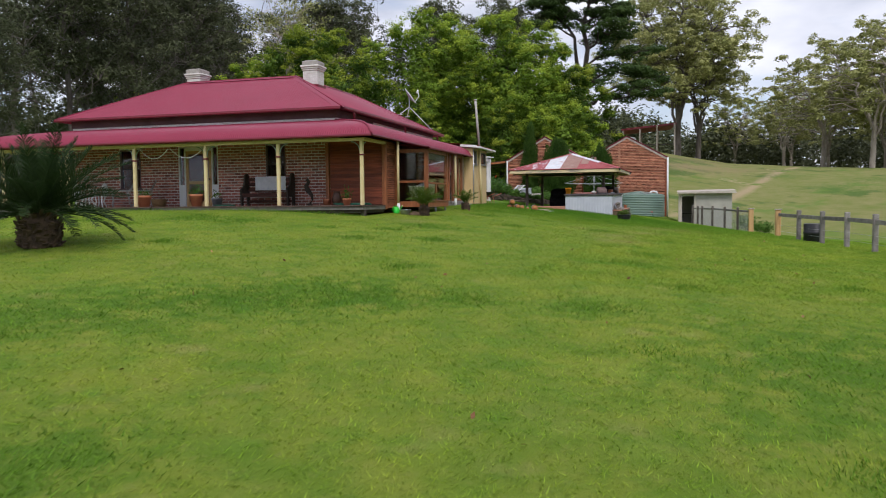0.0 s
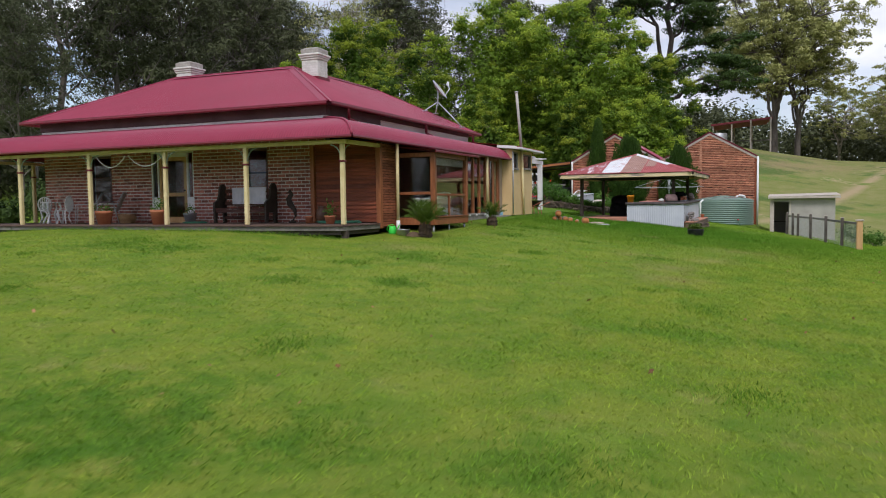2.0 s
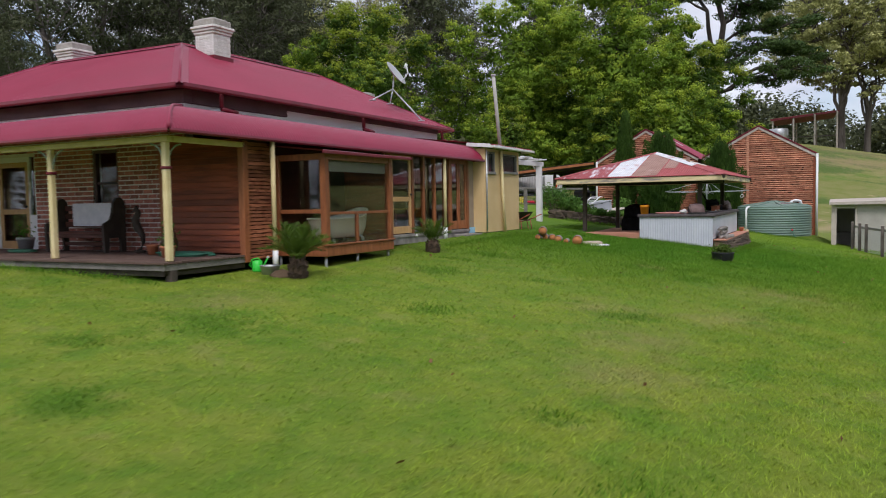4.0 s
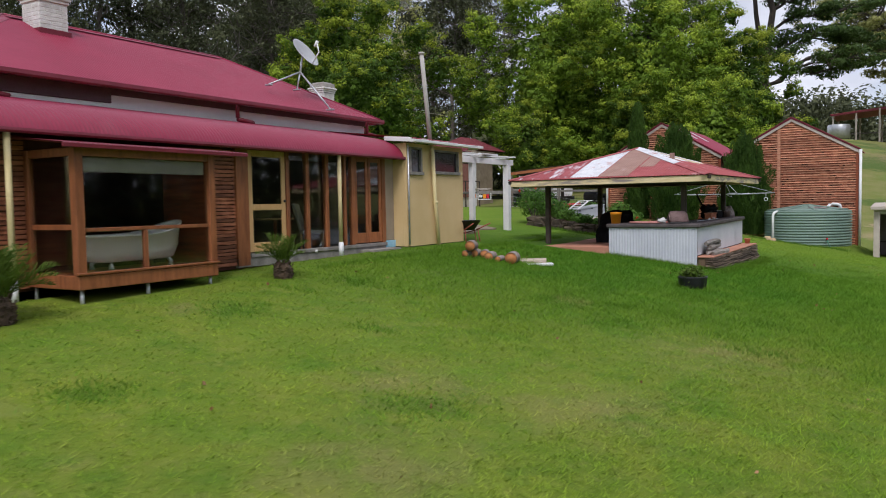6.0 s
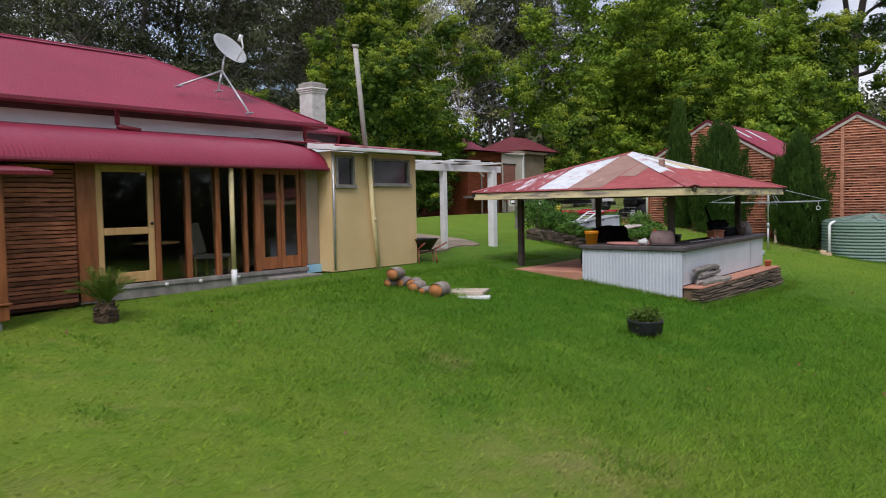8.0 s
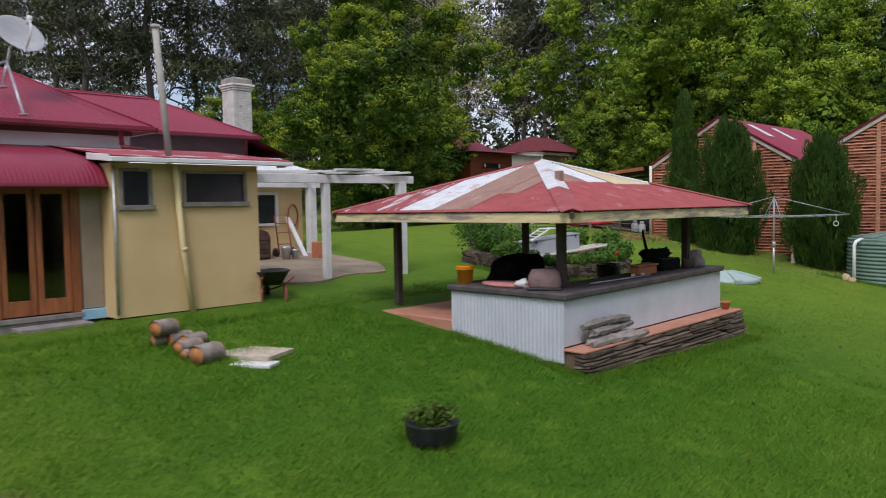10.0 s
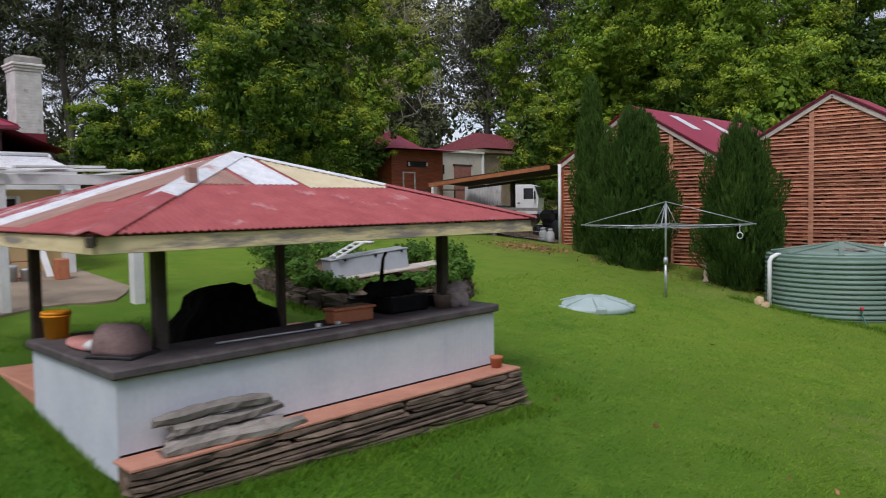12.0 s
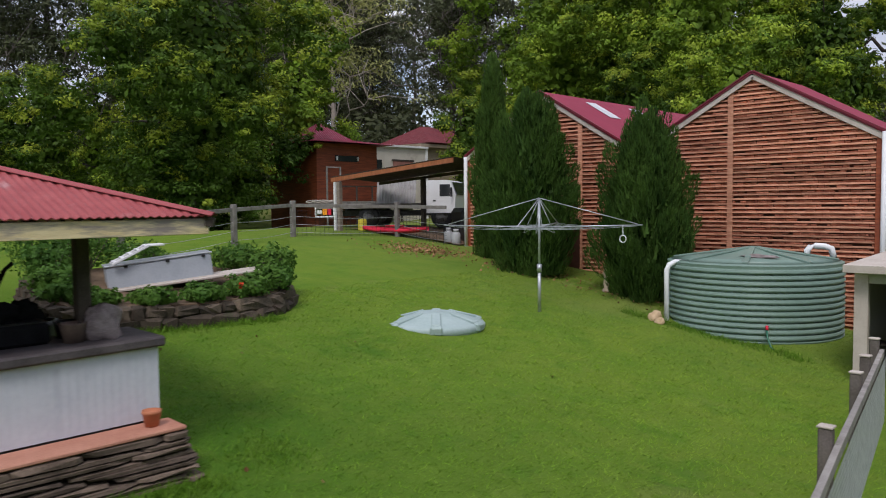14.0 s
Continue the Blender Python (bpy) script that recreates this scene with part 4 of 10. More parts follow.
part("window_frame", s, wood_post, bay, "oiled timber posts and rails")
s = hs()
s.box(SX - 0.04, BX - 0.142, BY1 - 0.07, BY1 - 0.045, 0.562, 2.24)
part("end_wall", s, wood_red, bay)
for p in ((BX - 0.075, BX - 0.069, BY0 + 0.14, BY1 - 0.145, 1.227, 2.238), (BX - 0.075, BX - 0.069, BY0 + 0.14, 26.718, 0.602, 1.168), (BX - 0.075, BX - 0.069, 26.802, BY1 - 0.145, 0.602, 1.168),
          (SX + 0.065, BX - 0.145, BY0 + 0.055, BY0 + 0.061, 1.282, 2.238), (SX + 0.065, BX - 0.145, BY0 + 0.055, BY0 + 0.061, 0.602, 1.198)):
    s = hs()
    s.box(*p, 0.001)
    part("pane", s, pane, bay)
s = hs()
s.box(BX - 0.13, BX - 0.1, BY0 + 0.16, BY1 - 0.16, 2.02, 2.235)
part("roller_blind", s, fabric_grey, bay, "rolled grey blind")
s = hs()
s.sheet((BX + 0.14, BY0 - 0.25, 2.4), (BX + 0.14, BY1 + 0.6, 2.4), (SX - 0.1, BY0 - 0.25, 2.56), (SX - 0.1, BY1 + 0.6, 2.56), thick=0.01)
s.box(BX + 0.12, BX + 0.15, BY0 - 0.25, BY1 + 0.6, 2.34, 2.4)
part("awning_roof", s, trim_red, bay, "small maroon skillion over the bay")
for x, y in ((BX - 0.1, BY0 + 0.1), (BX - 0.1, 26.8), (BX - 0.1, BY1 - 0.1), (SX, BY0 + 0.1)):
    s = hs()
    s.tube([(x, y, ground(x, y) - 0.1), (x, y, 0.36)], 0.03, 8)
    part("steel_stump", s, galv, bay, "thin steel stump", True)

# glazed wall, doors
def side_pane(y0, y1, z0, z1, x=SX - 0.03):
    s = hs()
    s.box(x, x + 0.006, y0, y1, z0, z1, 0.001)
    part("pane", s, pane, house)


SILL, HEAD = 0.6, 2.62
mull = [(29.72, 30.04), (31.1, 31.2), (31.72, 31.82), (32.36, 32.46), (33.0, 33.08), (33.28, 33.4), (34.46, 34.6)]
for a, b in mull:
    s = hs()
    s.box(SX - 0.09, SX + 0.02, a, b, 0.35 if a < 30 else SILL - 0.02, HEAD)
    part("mullion", s, wood_post, house, "oiled timber mullion")
for (a, b), (c, d) in zip(mull[1:], mull[2:5] + [mull[5]]):
    if d > b and c - b > 0.1:
        side_pane(b + 0.001, c - 0.001, SILL, HEAD - 0.02)
s = hs()
s.box(SX - 0.1, SX + 0.04, 30.05, 34.62, SILL - 0.1, SILL - 0.022)
s.box(SX - 0.06, SX + 0.015, 29.72, 34.62, 0.32, SILL - 0.102)
part("sill", s, grey_wood, house, "weathered grey timber sill")
s = hs()
s.box(SX - 0.1, SX + 0.01, 29.72, 34.62, HEAD - 0.018, HEAD + 0.1)
part("head_beam", s, wood_red, house)
screen_door(house, lambda u, d, z: (SX - d, 30.05 + u, SILL + z), 1.04, 2.0, wood_pale, "pale timber screen door")
for a in (33.41, 33.94):
    s = hs()
    for u0, u1, z0_, z1_ in ((0, 0.09, 0, 2.0), (0.42, 0.51, 0, 2.0), (0.091, 0.419, 0, 0.24), (0.091, 0.419, 1.9, 2.0)):
        s.box(SX - 0.045, SX, a + u0, a + u1, SILL + z0_, SILL + z1_)
    d = part("french_door", s, wood_post, house, "narrow glazed timber french door leaf")
    s = hs()
    s.box(SX - 0.027, SX - 0.021, a + 0.092, a + 0.418, SILL + 0.242, SILL + 1.898, 0.001)
    part("pane", s, pane, d)
for y in (31.25, 31.95, 32.8):
    s = hs()
    s.tube([(SX + 0.01, y, 0.52), (SX + 0.07, y, 0.51)], [0.03, 0.035], 10)
    part("sill_light", s, white_paint, house, "small white round light", True)
s = hs()
s.box(SX - 0.05, SX + 0.0, 34.62, 34.97, 0.62, 2.62)
part("fibro_panel", s, fibro, house, "bare brown fibro sheet")
s = hs()
s.box(SX - 0.05, SX + 0.03, 34.58, 34.99, 0.44, 0.61)
part("blue_board", s, blue_paint, house, "pale blue painted board")
s = hs()
s.box(-9.25, -8.85, 33.5, 34.6, 0.38, 0.45)
s.box(-9.2, -8.9, 33.6, 34.5, ground(-9, 34) - 0.05, 0.378)
part("door_step", s, grey_wood, house, "grey timber door step")
for y, zt in ((25.22, 2.62), (32.55, 2.64)):
    s = hs()
    g = ground(-9.0, y)
    s.tube([(-9.05, y, g + 0.28), (-9.05, y, zt)], 0.045, 12)
    p = part("downpipe", s, cream, house, "cream downpipe from the verandah gutter", True)
    s = hs()
    s.tube([(-9.05, y, g - 0.05), (-9.05, y, g + 0.3)], 0.055, 12)
    part("pipe_sleeve", s, pvc, p, "white lower pipe sleeve", True)

# chimneys
def chimney(parent, x, y, z0, z1, w, d):
    s = hs()
    s.box(x - w / 2, x + w / 2, y - d / 2, y + d / 2, z0, z1 - 0.36, 0.01)
    c = part("chimney", s, chim_white, parent, "whitewashed brick chimney with corbelled top")
    for k, o in ((0, 0.03), (1, 0.06), (2, 0.09)):
        s = hs()
        s.box(x - w / 2 - o, x + w / 2 + o, y - d / 2 - o, y + d / 2 + o, z1 - 0.358 + k * 0.07, z1 - 0.292 + k * 0.07, 0.012)
        part("corbel", s, chim_white, c)
    s = hs()
    s.box(x - w / 2 - 0.03, x + w / 2 + 0.03, y - d / 2 - 0.03, y + d / 2 + 0.03, z1 - 0.15, z1 + 0.02, 0.02)
    s.box(x - w / 2 + 0.05, x + w / 2 - 0.05, y - d / 2 + 0.05, y + d / 2 - 0.05, z1 + 0.0, z1 + 0.06, 0.015)
    part("chimney_cap", s, cap_grey, c, "grey lichened mortar cap")
    rows = int((z1 - 0.36 - z0) / 0.085)
    s = hs()
    for r in range(rows):
        z = z0 + r * 0.085
        off = 0.12 * (r % 2)
        for u in np.arange(-w / 2 - off, w / 2, 0.24):
            a, b = max(u, -w / 2), min(u + 0.228, w / 2)
            if b - a > 0.03:
                s.box(x + a, x + b, y - d / 2 - 0.006, y - d / 2 + 0.02, z, z + 0.074, 0.004)
        for u in np.arange(-d / 2 - 0.12 + off, d / 2, 0.24):
            a, b = max(u, -d / 2), min(u + 0.228, d / 2)
            if b - a > 0.03:
                s.box(x + w / 2 - 0.02, x + w / 2 + 0.006, y + a, y + b, z, z + 0.074, 0.004)
    part("brickwork", s, chim_white, c, "", False, "stuff")
    s = hs()
    s.box(x - w / 2 - 0.05, x + w / 2 + 0.05, y - d / 2 - 0.05, y + d / 2 + 0.05, z0 - 0.15, z0 + 0.16)
    part("flashing", s, trim_red, c, "maroon flashing")


chimney(house, -13.95, 28.95, 5.1, 6.18, 0.62, 0.62)
chimney(house, -19.3, 28.95, 5.15, 6.14, 0.64, 0.64)

# lean-to bathroom
lean_iron = mat("lean_to_iron", (0.28, 0.03, 0.05), (0.36, 0.06, 0.08), 0.5, 2, 20, 0.1, c3=(0.6, 0.58, 0.58), patch=0.75)
WX, WY0, WY1 = -8.9, 34.98, 37.74
WCW = [(35.16, 35.62, 2.3, 2.86), (36.27, 37.45, 2.34, 2.84)]
s = hs()
pierced(s, (WY0, WY1), (0.45, 3.0), WCW, lambda u, d, z: (WX - 0.1 * d, u, z))
lean = part("lean_to_wall", s, yellow_wall, house, "yellow rendered lean-to bathroom wall")
for y in (WY1 - 0.1, WY0):
    part("lean_to_end", hs().box(-11.3, WX - 0.102, y, y + 0.1, 0.45, 3.0, 0.004), yellow_wall, house, "yellow rendered end wall")
s = hs()
s.box(-11.3, WX - 0.102, WY0 + 0.102, WY1 - 0.102, 0.4, 0.449)
s.box(WX - 0.11, WX - 0.03, WY0 + 0.02, WY1 - 0.02, 0.36, 0.448)
part("lean_to_floor", s, dark_wood, house)
for a, b, z0_, z1_ in WCW:
    s = hs()
    w = 0.05
    s.box(WX - 0.05, WX + 0.03, a - w, a + 0.01, z0_ - w, z1_ + w)
    s.box(WX - 0.05, WX + 0.03, b - 0.01, b + w, z0_ - w, z1_ + w)
    s.box(WX - 0.05, WX + 0.03, a + 0.012, b - 0.012, z1_, z1_ + w)
    s.box(WX - 0.05, WX + 0.06, a - 0.08, b + 0.08, z0_ - w - 0.03, z0_ - 0.002)
    wn_ = part("window", s, grey_wood, lean, "small grey timber framed window")
    s = hs()
    s.box(WX - 0.04, WX - 0.03, a + 0.002, b - 0.002, z0_, z1_, 0.001)
    part("pane", s, dark_glass, wn_)
s = hs()
s.sheet((WX + 0.28, WY0 - 0.12, 3.1), (WX + 0.28, WY1 + 0.55, 3.1), (-11.3, WY0 - 0.12, 3.42), (-11.3, WY1 + 0.55, 3.42), thick=0.012)
lroof = part("lean_to_roof", s, lean_iron, house, "faded red corrugated lean-to roof")
s = hs()
s.box(WX + 0.2, WX + 0.28, WY0 - 0.14, WY1 + 0.56, 3.0, 3.08)
s.box(WX - 0.1, WX + 0.2, WY1 + 0.5, WY1 + 0.54, 2.98, 3.09)
s.beam((WX + 0.24, WY0 - 0.13, 3.06), (-9.45, WY0 - 0.13, 3.13), 0.05, 0.11)
s.box(WX + 0.285, WX + 0.36, WY0 - 0.14, WY1 + 0.57, 3.0, 3.07)
part("fascia", s, white_paint, lroof, "white fascia and gutter")
s = hs()
s.tube([(WX + 0.09, 36.3, 0.3), (WX + 0.085, 36.15, 1.55), (WX + 0.08, 36.05, 2.98)], 0.05, 12)
s.tube([(WX + 0.087, 36.17, 1.5), (WX + 0.087, 36.165, 1.56)], 0.062, 12)
part("vent_pipe", s, cream, house, "cream vent pipe on the yellow wall", True)
s = hs()
s.tube([(WX + 0.1, 35.95, 3.0), (-8.97, 35.87, 5.28)], 0.055, 12)
s.tube([(-8.97, 35.87, 5.28), (-8.97, 35.87, 5.34)], 0.075, 12)
part("flue_pipe", s, mat("weathered_pipe_grey", (0.3, 0.29, 0.27), (0.44, 0.42, 0.39), 0.85, 3, 40, 0.2), house, "tall grey vent stack", True)
s = hs()
s.tube([(WX + 0.04, WY0 + 0.02, 0.5), (WX + 0.04, WY0 + 0.02, 2.95)], 0.022, 8)
part("conduit", s, galv, house, "thin grey conduit", True)
s = hs()
for y in (35.2, 36.2, 37.3):
    s.box(WX - 0.25, WX - 0.1, y, y + 0.15, ground(-9, y) - 0.1, 0.37)
part("stump", s, grey_wood, house)

# rear wing behind
s = hs()
s.box(-21.2, -15.95, 36.72, 42.05, 0.4, 4.24, 0.01)
part("rear_wall", s, band_dark, house, "dark rear wing walls")
s = hs()
RX, RL, RF, RB, RE, RT, RM, RH = -15.64, -21.5, 36.72, 42.3, 4.27, 5.52, -18.56, 40.37
for e0, e1, r0, r1 in (((RX, RF), (RX, RB), (RM, RF), (RM, RH)), ((RX, RB), (RL, RB), (RM, RH), (RM, RH)), ((RL, RB), (RL, RF), (RM, RH), (RM, RF))):
    s.sheet((*e0, RE), (*e1, RE), (*r0, RT), (*r1, RT), thick=0.012)
s.add([(RX, RF - 0.01, RE), (RL, RF - 0.01, RE), (RM, RF - 0.01, RT)], [[0, 1, 2]])
rroof = part("rear_roof", s, roof_red, house, "maroon iron roof of the rear wing")
s = hs()
s.sheet((-15.7, 43.4, 3.72), (-21.2, 43.4, 3.72), (-15.7, 42.2, 4.2), (-21.2, 42.2, 4.2), thick=0.012)
part("rear_skillion", s, trim_red, rroof, "dark maroon skillion behind the rear wing")
part("rear_wall", hs().box(-21.0, -15.9, 42.08, 43.2, 0.4, 3.7, 0.01), band_dark, house, "dark wall under the skillion")
for p, q in (((RX, RB, RE), (RM, RH, RT)), ((RL, RB, RE), (RM, RH, RT)), ((RM, RF, RT), (RM, RH, RT))):
    s = hs()
    cap(s, p, q)
    part("hip_cap", s, roof_red, rroof, "", True)
s = hs()
gutter(s, (RX + 0.02, RF, RE - 0.1), (RX + 0.02, RB, RE - 0.1), (-1, 0, 0))
part("gutter", s, trim_red, rroof, "maroon gutter")
s = hs()
s.tube([(RX, 41.9, RE - 0.08), (RX - 0.1, 41.9, 3.95), (RX - 0.1, 41.9, 3.5)], 0.05, 10)
part("downpipe", s, trim_red, rroof, "maroon downpipe", True)
chimney(house, -18.6, 43.46, 4.2, 6.35, 0.66, 0.66)
# back porch
YX = -14.1
YW = [(40.88, 41.72, 1.8, 2.56), (39.3, 39.95, 1.5, 2.6)]
s = hs()
pierced(s, (37.2, 42.6), (0.6, 3.0), YW, lambda u, d, z: (YX - 0.1 * d, u, z))
yw = part("porch_wall", s, yellow_wall, house, "yellow rendered back porch wall")
part("porch_end", hs().box(-15.9, YX - 0.102, 42.5, 42.6, 0.6, 3.0), yellow_wall, house, "yellow rendered end wall")
for a, b, z0_, z1_ in YW:
    s = hs()
    w = 0.07
    s.box(YX - 0.05, YX + 0.03, a - w, a + 0.01, z0_ - w, z1_ + w)
    s.box(YX - 0.05, YX + 0.03, b - 0.01, b + w, z0_ - w, z1_ + w)
    s.box(YX - 0.05, YX + 0.03, a + 0.012, b - 0.012, z1_, z1_ + w)
    s.box(YX - 0.05, YX + 0.05, a + 0.012, b - 0.012, z0_ - w, z0_)
    w_ = part("window", s, white_paint, yw, "white framed porch window")
    s = hs()
    s.box(YX - 0.04, YX - 0.03, a + 0.002, b - 0.002, z0_, z1_, 0.001)
    part("pane", s, dark_glass, w_)
s = hs()
s.sheet((-13.75, 37.4, 3.2), (-13.75, 42.85, 3.2), (-15.55, 37.4, 3.58), (-15.55, 42.85, 3.58), thick=0.012)
proof = part("porch_roof", s, iron_white, house, "pale iron back porch roof")
s = hs()
s.box(-13.75, -13.69, 37.4, 42.86, 3.08, 3.19)
part("fascia", s, white_paint, proof, "white fascia board")
s = hs()
s.tube([(-15.5, 38.4, 3.62), (-15.5, 42.9, 3.62)], 0.045, 10)
s.tube([(-15.5, 42.9, 3.62), (-15.45, 42.95, 3.5)], 0.045, 10)
part("roof_pipe", s, pvc, proof, "white plastic pipe along the roof", True)

# ---- things on the verandah ----
def flowerpot(x, y, z, r, h, mtl, label, plant=0.0, seed=1, group=""):
    t = thing("flower_pot", label, "pot", (x, y, z), 0, group)
    s = Shape().lathe([(r * 0.68, 0), (r * 0.95, h * 0.8), (r, h * 0.82), (r, h), (r * 0.88, h), (r * 0.84, h * 0.85), (0.001, h * 0.84)], 20)
    part("pot", s, mtl, t, "", True)
    if plant:
        rng = np.random.default_rng(seed)
        v, f = leaf_cards(rng, rng.normal(0, 1, (90, 3)) * (r * 0.55, r * 0.55, plant * 0.3) + (0, 0, h + plant * 0.4), None, 0.09, 0.035)
        ob = new("plant", big_mesh("plant", v, f, leaf_shrub))
        ob.parent = t
        tagged(ob, "", "", "", "stuff")
    return t


def leaf_cards(rng, centres, normals, length, width, droop=0.0):
    """Pointed leaves at the centres, facing roughly along normals."""
    k = len(centres)
    nrm = rng.normal(0, 1, (k, 3)) if normals is None else normals + rng.normal(0, 0.45, (k, 3))
    nrm /= np.linalg.norm(nrm, axis=1, keepdims=True) + 1e-9
    a = rng.normal(0, 1, (k, 3))
    a[:, 2] -= droop
    a -= nrm * (a * nrm).sum(1, keepdims=True)
    a /= np.linalg.norm(a, axis=1, keepdims=True) + 1e-9
    b = np.cross(nrm, a)
    sc = rng.uniform(0.65, 1.35, (k, 1))
    ln, wd = a * length * sc / 2, b * width * sc / 2
    v = np.stack([centres - ln, centres + wd - ln * 0.1, centres + ln, centres - wd - ln * 0.1], 1).reshape(-1, 3)
    return v, np.arange(4 * k).reshape(-1, 4)


flowerpot(-17.98, 23.47, DECK, 0.26, 0.4, pot_red, "large terracotta pot on the verandah boards", 0.2, 2, "verandah pots")
flowerpot(-15.68, 23.24, DECK, 0.23, 0.42, pot_red, "large terracotta pot with a small leafy plant", 0.3, 3, "verandah pots")
flowerpot(-11.3, 24.25, DECK, 0.12, 0.2, pot_red, "small terracotta pot by the brick wall", 0.0, 4, "verandah pots")
flowerpot(-10.3, 23.7, DECK, 0.15, 0.22, pot_red, "terracotta pot with a bushy green plant", 0.35, 5, "verandah pots")
flowerpot(-15.85, 24.75, DECK, 0.2, 0.3, galv, "grey pot with a small dark plant", 0.25, 6, "verandah pots")
b = thing("wicker_basket", "round woven cane basket on the deck", "basket", (-18.2, 24.6, DECK))
s = Shape()
for k in range(7):
    r = 0.2 + 0.06 * math.sin(k / 6 * 2.2)
    s.tube([(r * math.cos(a * math.pi / 10), r * math.sin(a * math.pi / 10), 0.02 + k * 0.04) for a in range(21)], 0.024, 6)
s.lathe([(0.2, 0.0), (0.2, 0.03), (0.001, 0.03)], 20)
part("basket_weave", s, cane, b, "", True)
jug = thing("clay_jar", "dark brown clay jar on the verandah", "jar", (-10.95, 24.35, DECK))
part("jar", Shape().lathe([(0.09, 0), (0.15, 0.1), (0.17, 0.22), (0.13, 0.36), (0.1, 0.44), (0.12, 0.47), (0.09, 0.46), (0.05, 0.4)], 20), mat("brown_glaze", (0.07, 0.03, 0.018), (0.13, 0.06, 0.035), 0.4, 5, 40, 0.1), jug, "", True)
solid("garden_statue", Shape().lathe([(0.1, 0), (0.11, 0.05), (0.001, 0.06)], 14, (-12.15, 24.7, DECK)).tube([(-12.13, 24.68, DECK + 0.04), (-12.02, 24.68, DECK + 0.2), (-12.06, 24.7, DECK + 0.36), (-12.2, 24.7, DECK + 0.52), (-12.26, 24.7, DECK + 0.68), (-12.16, 24.7, DECK + 0.82), (-12.2, 24.68, DECK + 0.9), (-12.3, 24.66, DECK + 0.84)], [0.05, 0.035, 0.06, 0.09, 0.08, 0.06, 0.07, 0.025], 9), dark_wood,
           "dark carved statue against the brick wall", "statue", smooth=True)
hose = thing("garden_hose", "coiled green garden hose on the deck boards", "hose", (-10.3, 24.1, DECK))
s = Shape()
pts = [((0.5 + 0.04 * math.sin(k * 1.7)) * math.cos(k * 0.35) * (1.3 if k % 3 else 1.15), 0.28 * math.sin(k * 0.35) * (1 + 0.1 * math.sin(k)), 0.02 + 0.02 * (k // 18)) for k in range(54)]
s.tube(pts, 0.016, 6)
part("hose_coil", s, hose_green, hose, "", True)
s = solid("garden_hose", Shape().tube([(-15.2 + 0.4 * math.cos(k * 0.4), 24.2 + 0.2 * math.sin(k * 0.4), DECK + 0.02 + 0.012 * (k // 16)) for k in range(48)], 0.015, 6), hose_green,
          "loosely coiled green hose by the front door", "hose", smooth=True)

# carved timber settle with a blanket
be = thing("settle_bench", "dark carved timber settle with tall rounded ends", "bench", (-13.75, 24.65, DECK))
for x in (-0.92, 0.88):
    s = Shape()
    pts = [(x, -0.26, 0), (x, -0.16, 0), (x, -0.13, 0.3), (x, 0.14, 0.3), (x, 0.16, 0), (x, 0.28, 0), (x, 0.29, 0.95), (x, 0.26, 1.08), (x, 0.18, 1.15), (x, 0.08, 1.14), (x, 0.0, 1.05), (x, -0.03, 0.85), (x, -0.1, 0.68), (x, -0.27, 0.6), (x, -0.28, 0.5)]
    k = len(pts)
    s.add(pts + [(a + 0.06, b_, c) for a, b_, c in pts], [list(range(k)), list(range(k, 2 * k))[::-1]] + [[i, k + i, k + (i + 1) % k, (i + 1) % k] for i in range(k)])
    part("end_panel", s, dark_wood, be)
settle_red = mat("red_stained_slats", (0.06, 0.02, 0.015), (0.13, 0.045, 0.035), 0.6, 4, 50, 0.2, spread=0.3, stretch=(0.6, 5, 5))
for k in range(4):
    part("seat_slat", Shape().box(-0.858, 0.878, -0.26 + 0.13 * k, -0.145 + 0.13 * k, 0.4, 0.435), settle_red, be)
part("front_rail", Shape().box(-0.858, 0.878, -0.22, -0.185, 0.31, 0.398), settle_red, be)
part("stretcher", Shape().box(-0.858, 0.878, 0.17, 0.21, 0.12, 0.2), settle_red, be)
for z in (0.52, 0.7, 0.88):
    part("back_rail", Shape().box(-0.858, 0.878, 0.2, 0.24, z, z + 0.12), settle_red, be)
bl = thing("blanket", "pale lilac-grey blanket folded over the settle back", "blanket", (-13.72, 24.8, DECK + 0.45))
s = Shape()
cols, rows_ = 26, 10
vs = [(-0.6 + 1.2 * i / cols, 0.035 + 0.018 * math.sin(i * 1.3) * (1 - j / rows_) - 0.01, 0.1 + 0.49 * j / rows_) for i in range(cols + 1) for j in range(rows_ + 1)]
vs += [(a, b_ + 0.018 + 0.004, c) for a, b_, c in vs]
half = len(vs) // 2
q = [[i * (rows_ + 1) + j, (i + 1) * (rows_ + 1) + j, (i + 1) * (rows_ + 1) + j + 1, i * (rows_ + 1) + j + 1] for i in range(cols) for j in range(rows_)]
s.add(vs, q + [[half + k for k in f[::-1]] for f in q])
part("blanket_cloth", s, blanket, bl, "", True)


def sling_chair(x, y, turn):
    c = thing("sling_chair", "grey sling armchair with a metal frame on the deck", "chair", (x, y, DECK), turn, "verandah chairs")
    part("seat", Shape().beam((0, -0.25, 0.42), (0, 0.24, 0.38), 0.5, 0.02), fabric_grey, c)
    part("backrest", Shape().beam((0, 0.25, 0.4), (0, 0.5, 0.95), 0.5, 0.02), fabric_grey, c)
    for sx in (-0.28, 0.28):
        part("side_frame", Shape().tube([(sx, -0.3, 0), (sx, -0.26, 0.6), (sx, 0.3, 0.62), (sx, 0.5, 0.97)], 0.014, 8), galv, c, "", True)
        part("leg", Shape().tube([(sx, 0.34, 0), (sx, 0.2, 0.61)], 0.014, 8), galv, c, "", True)
    return c


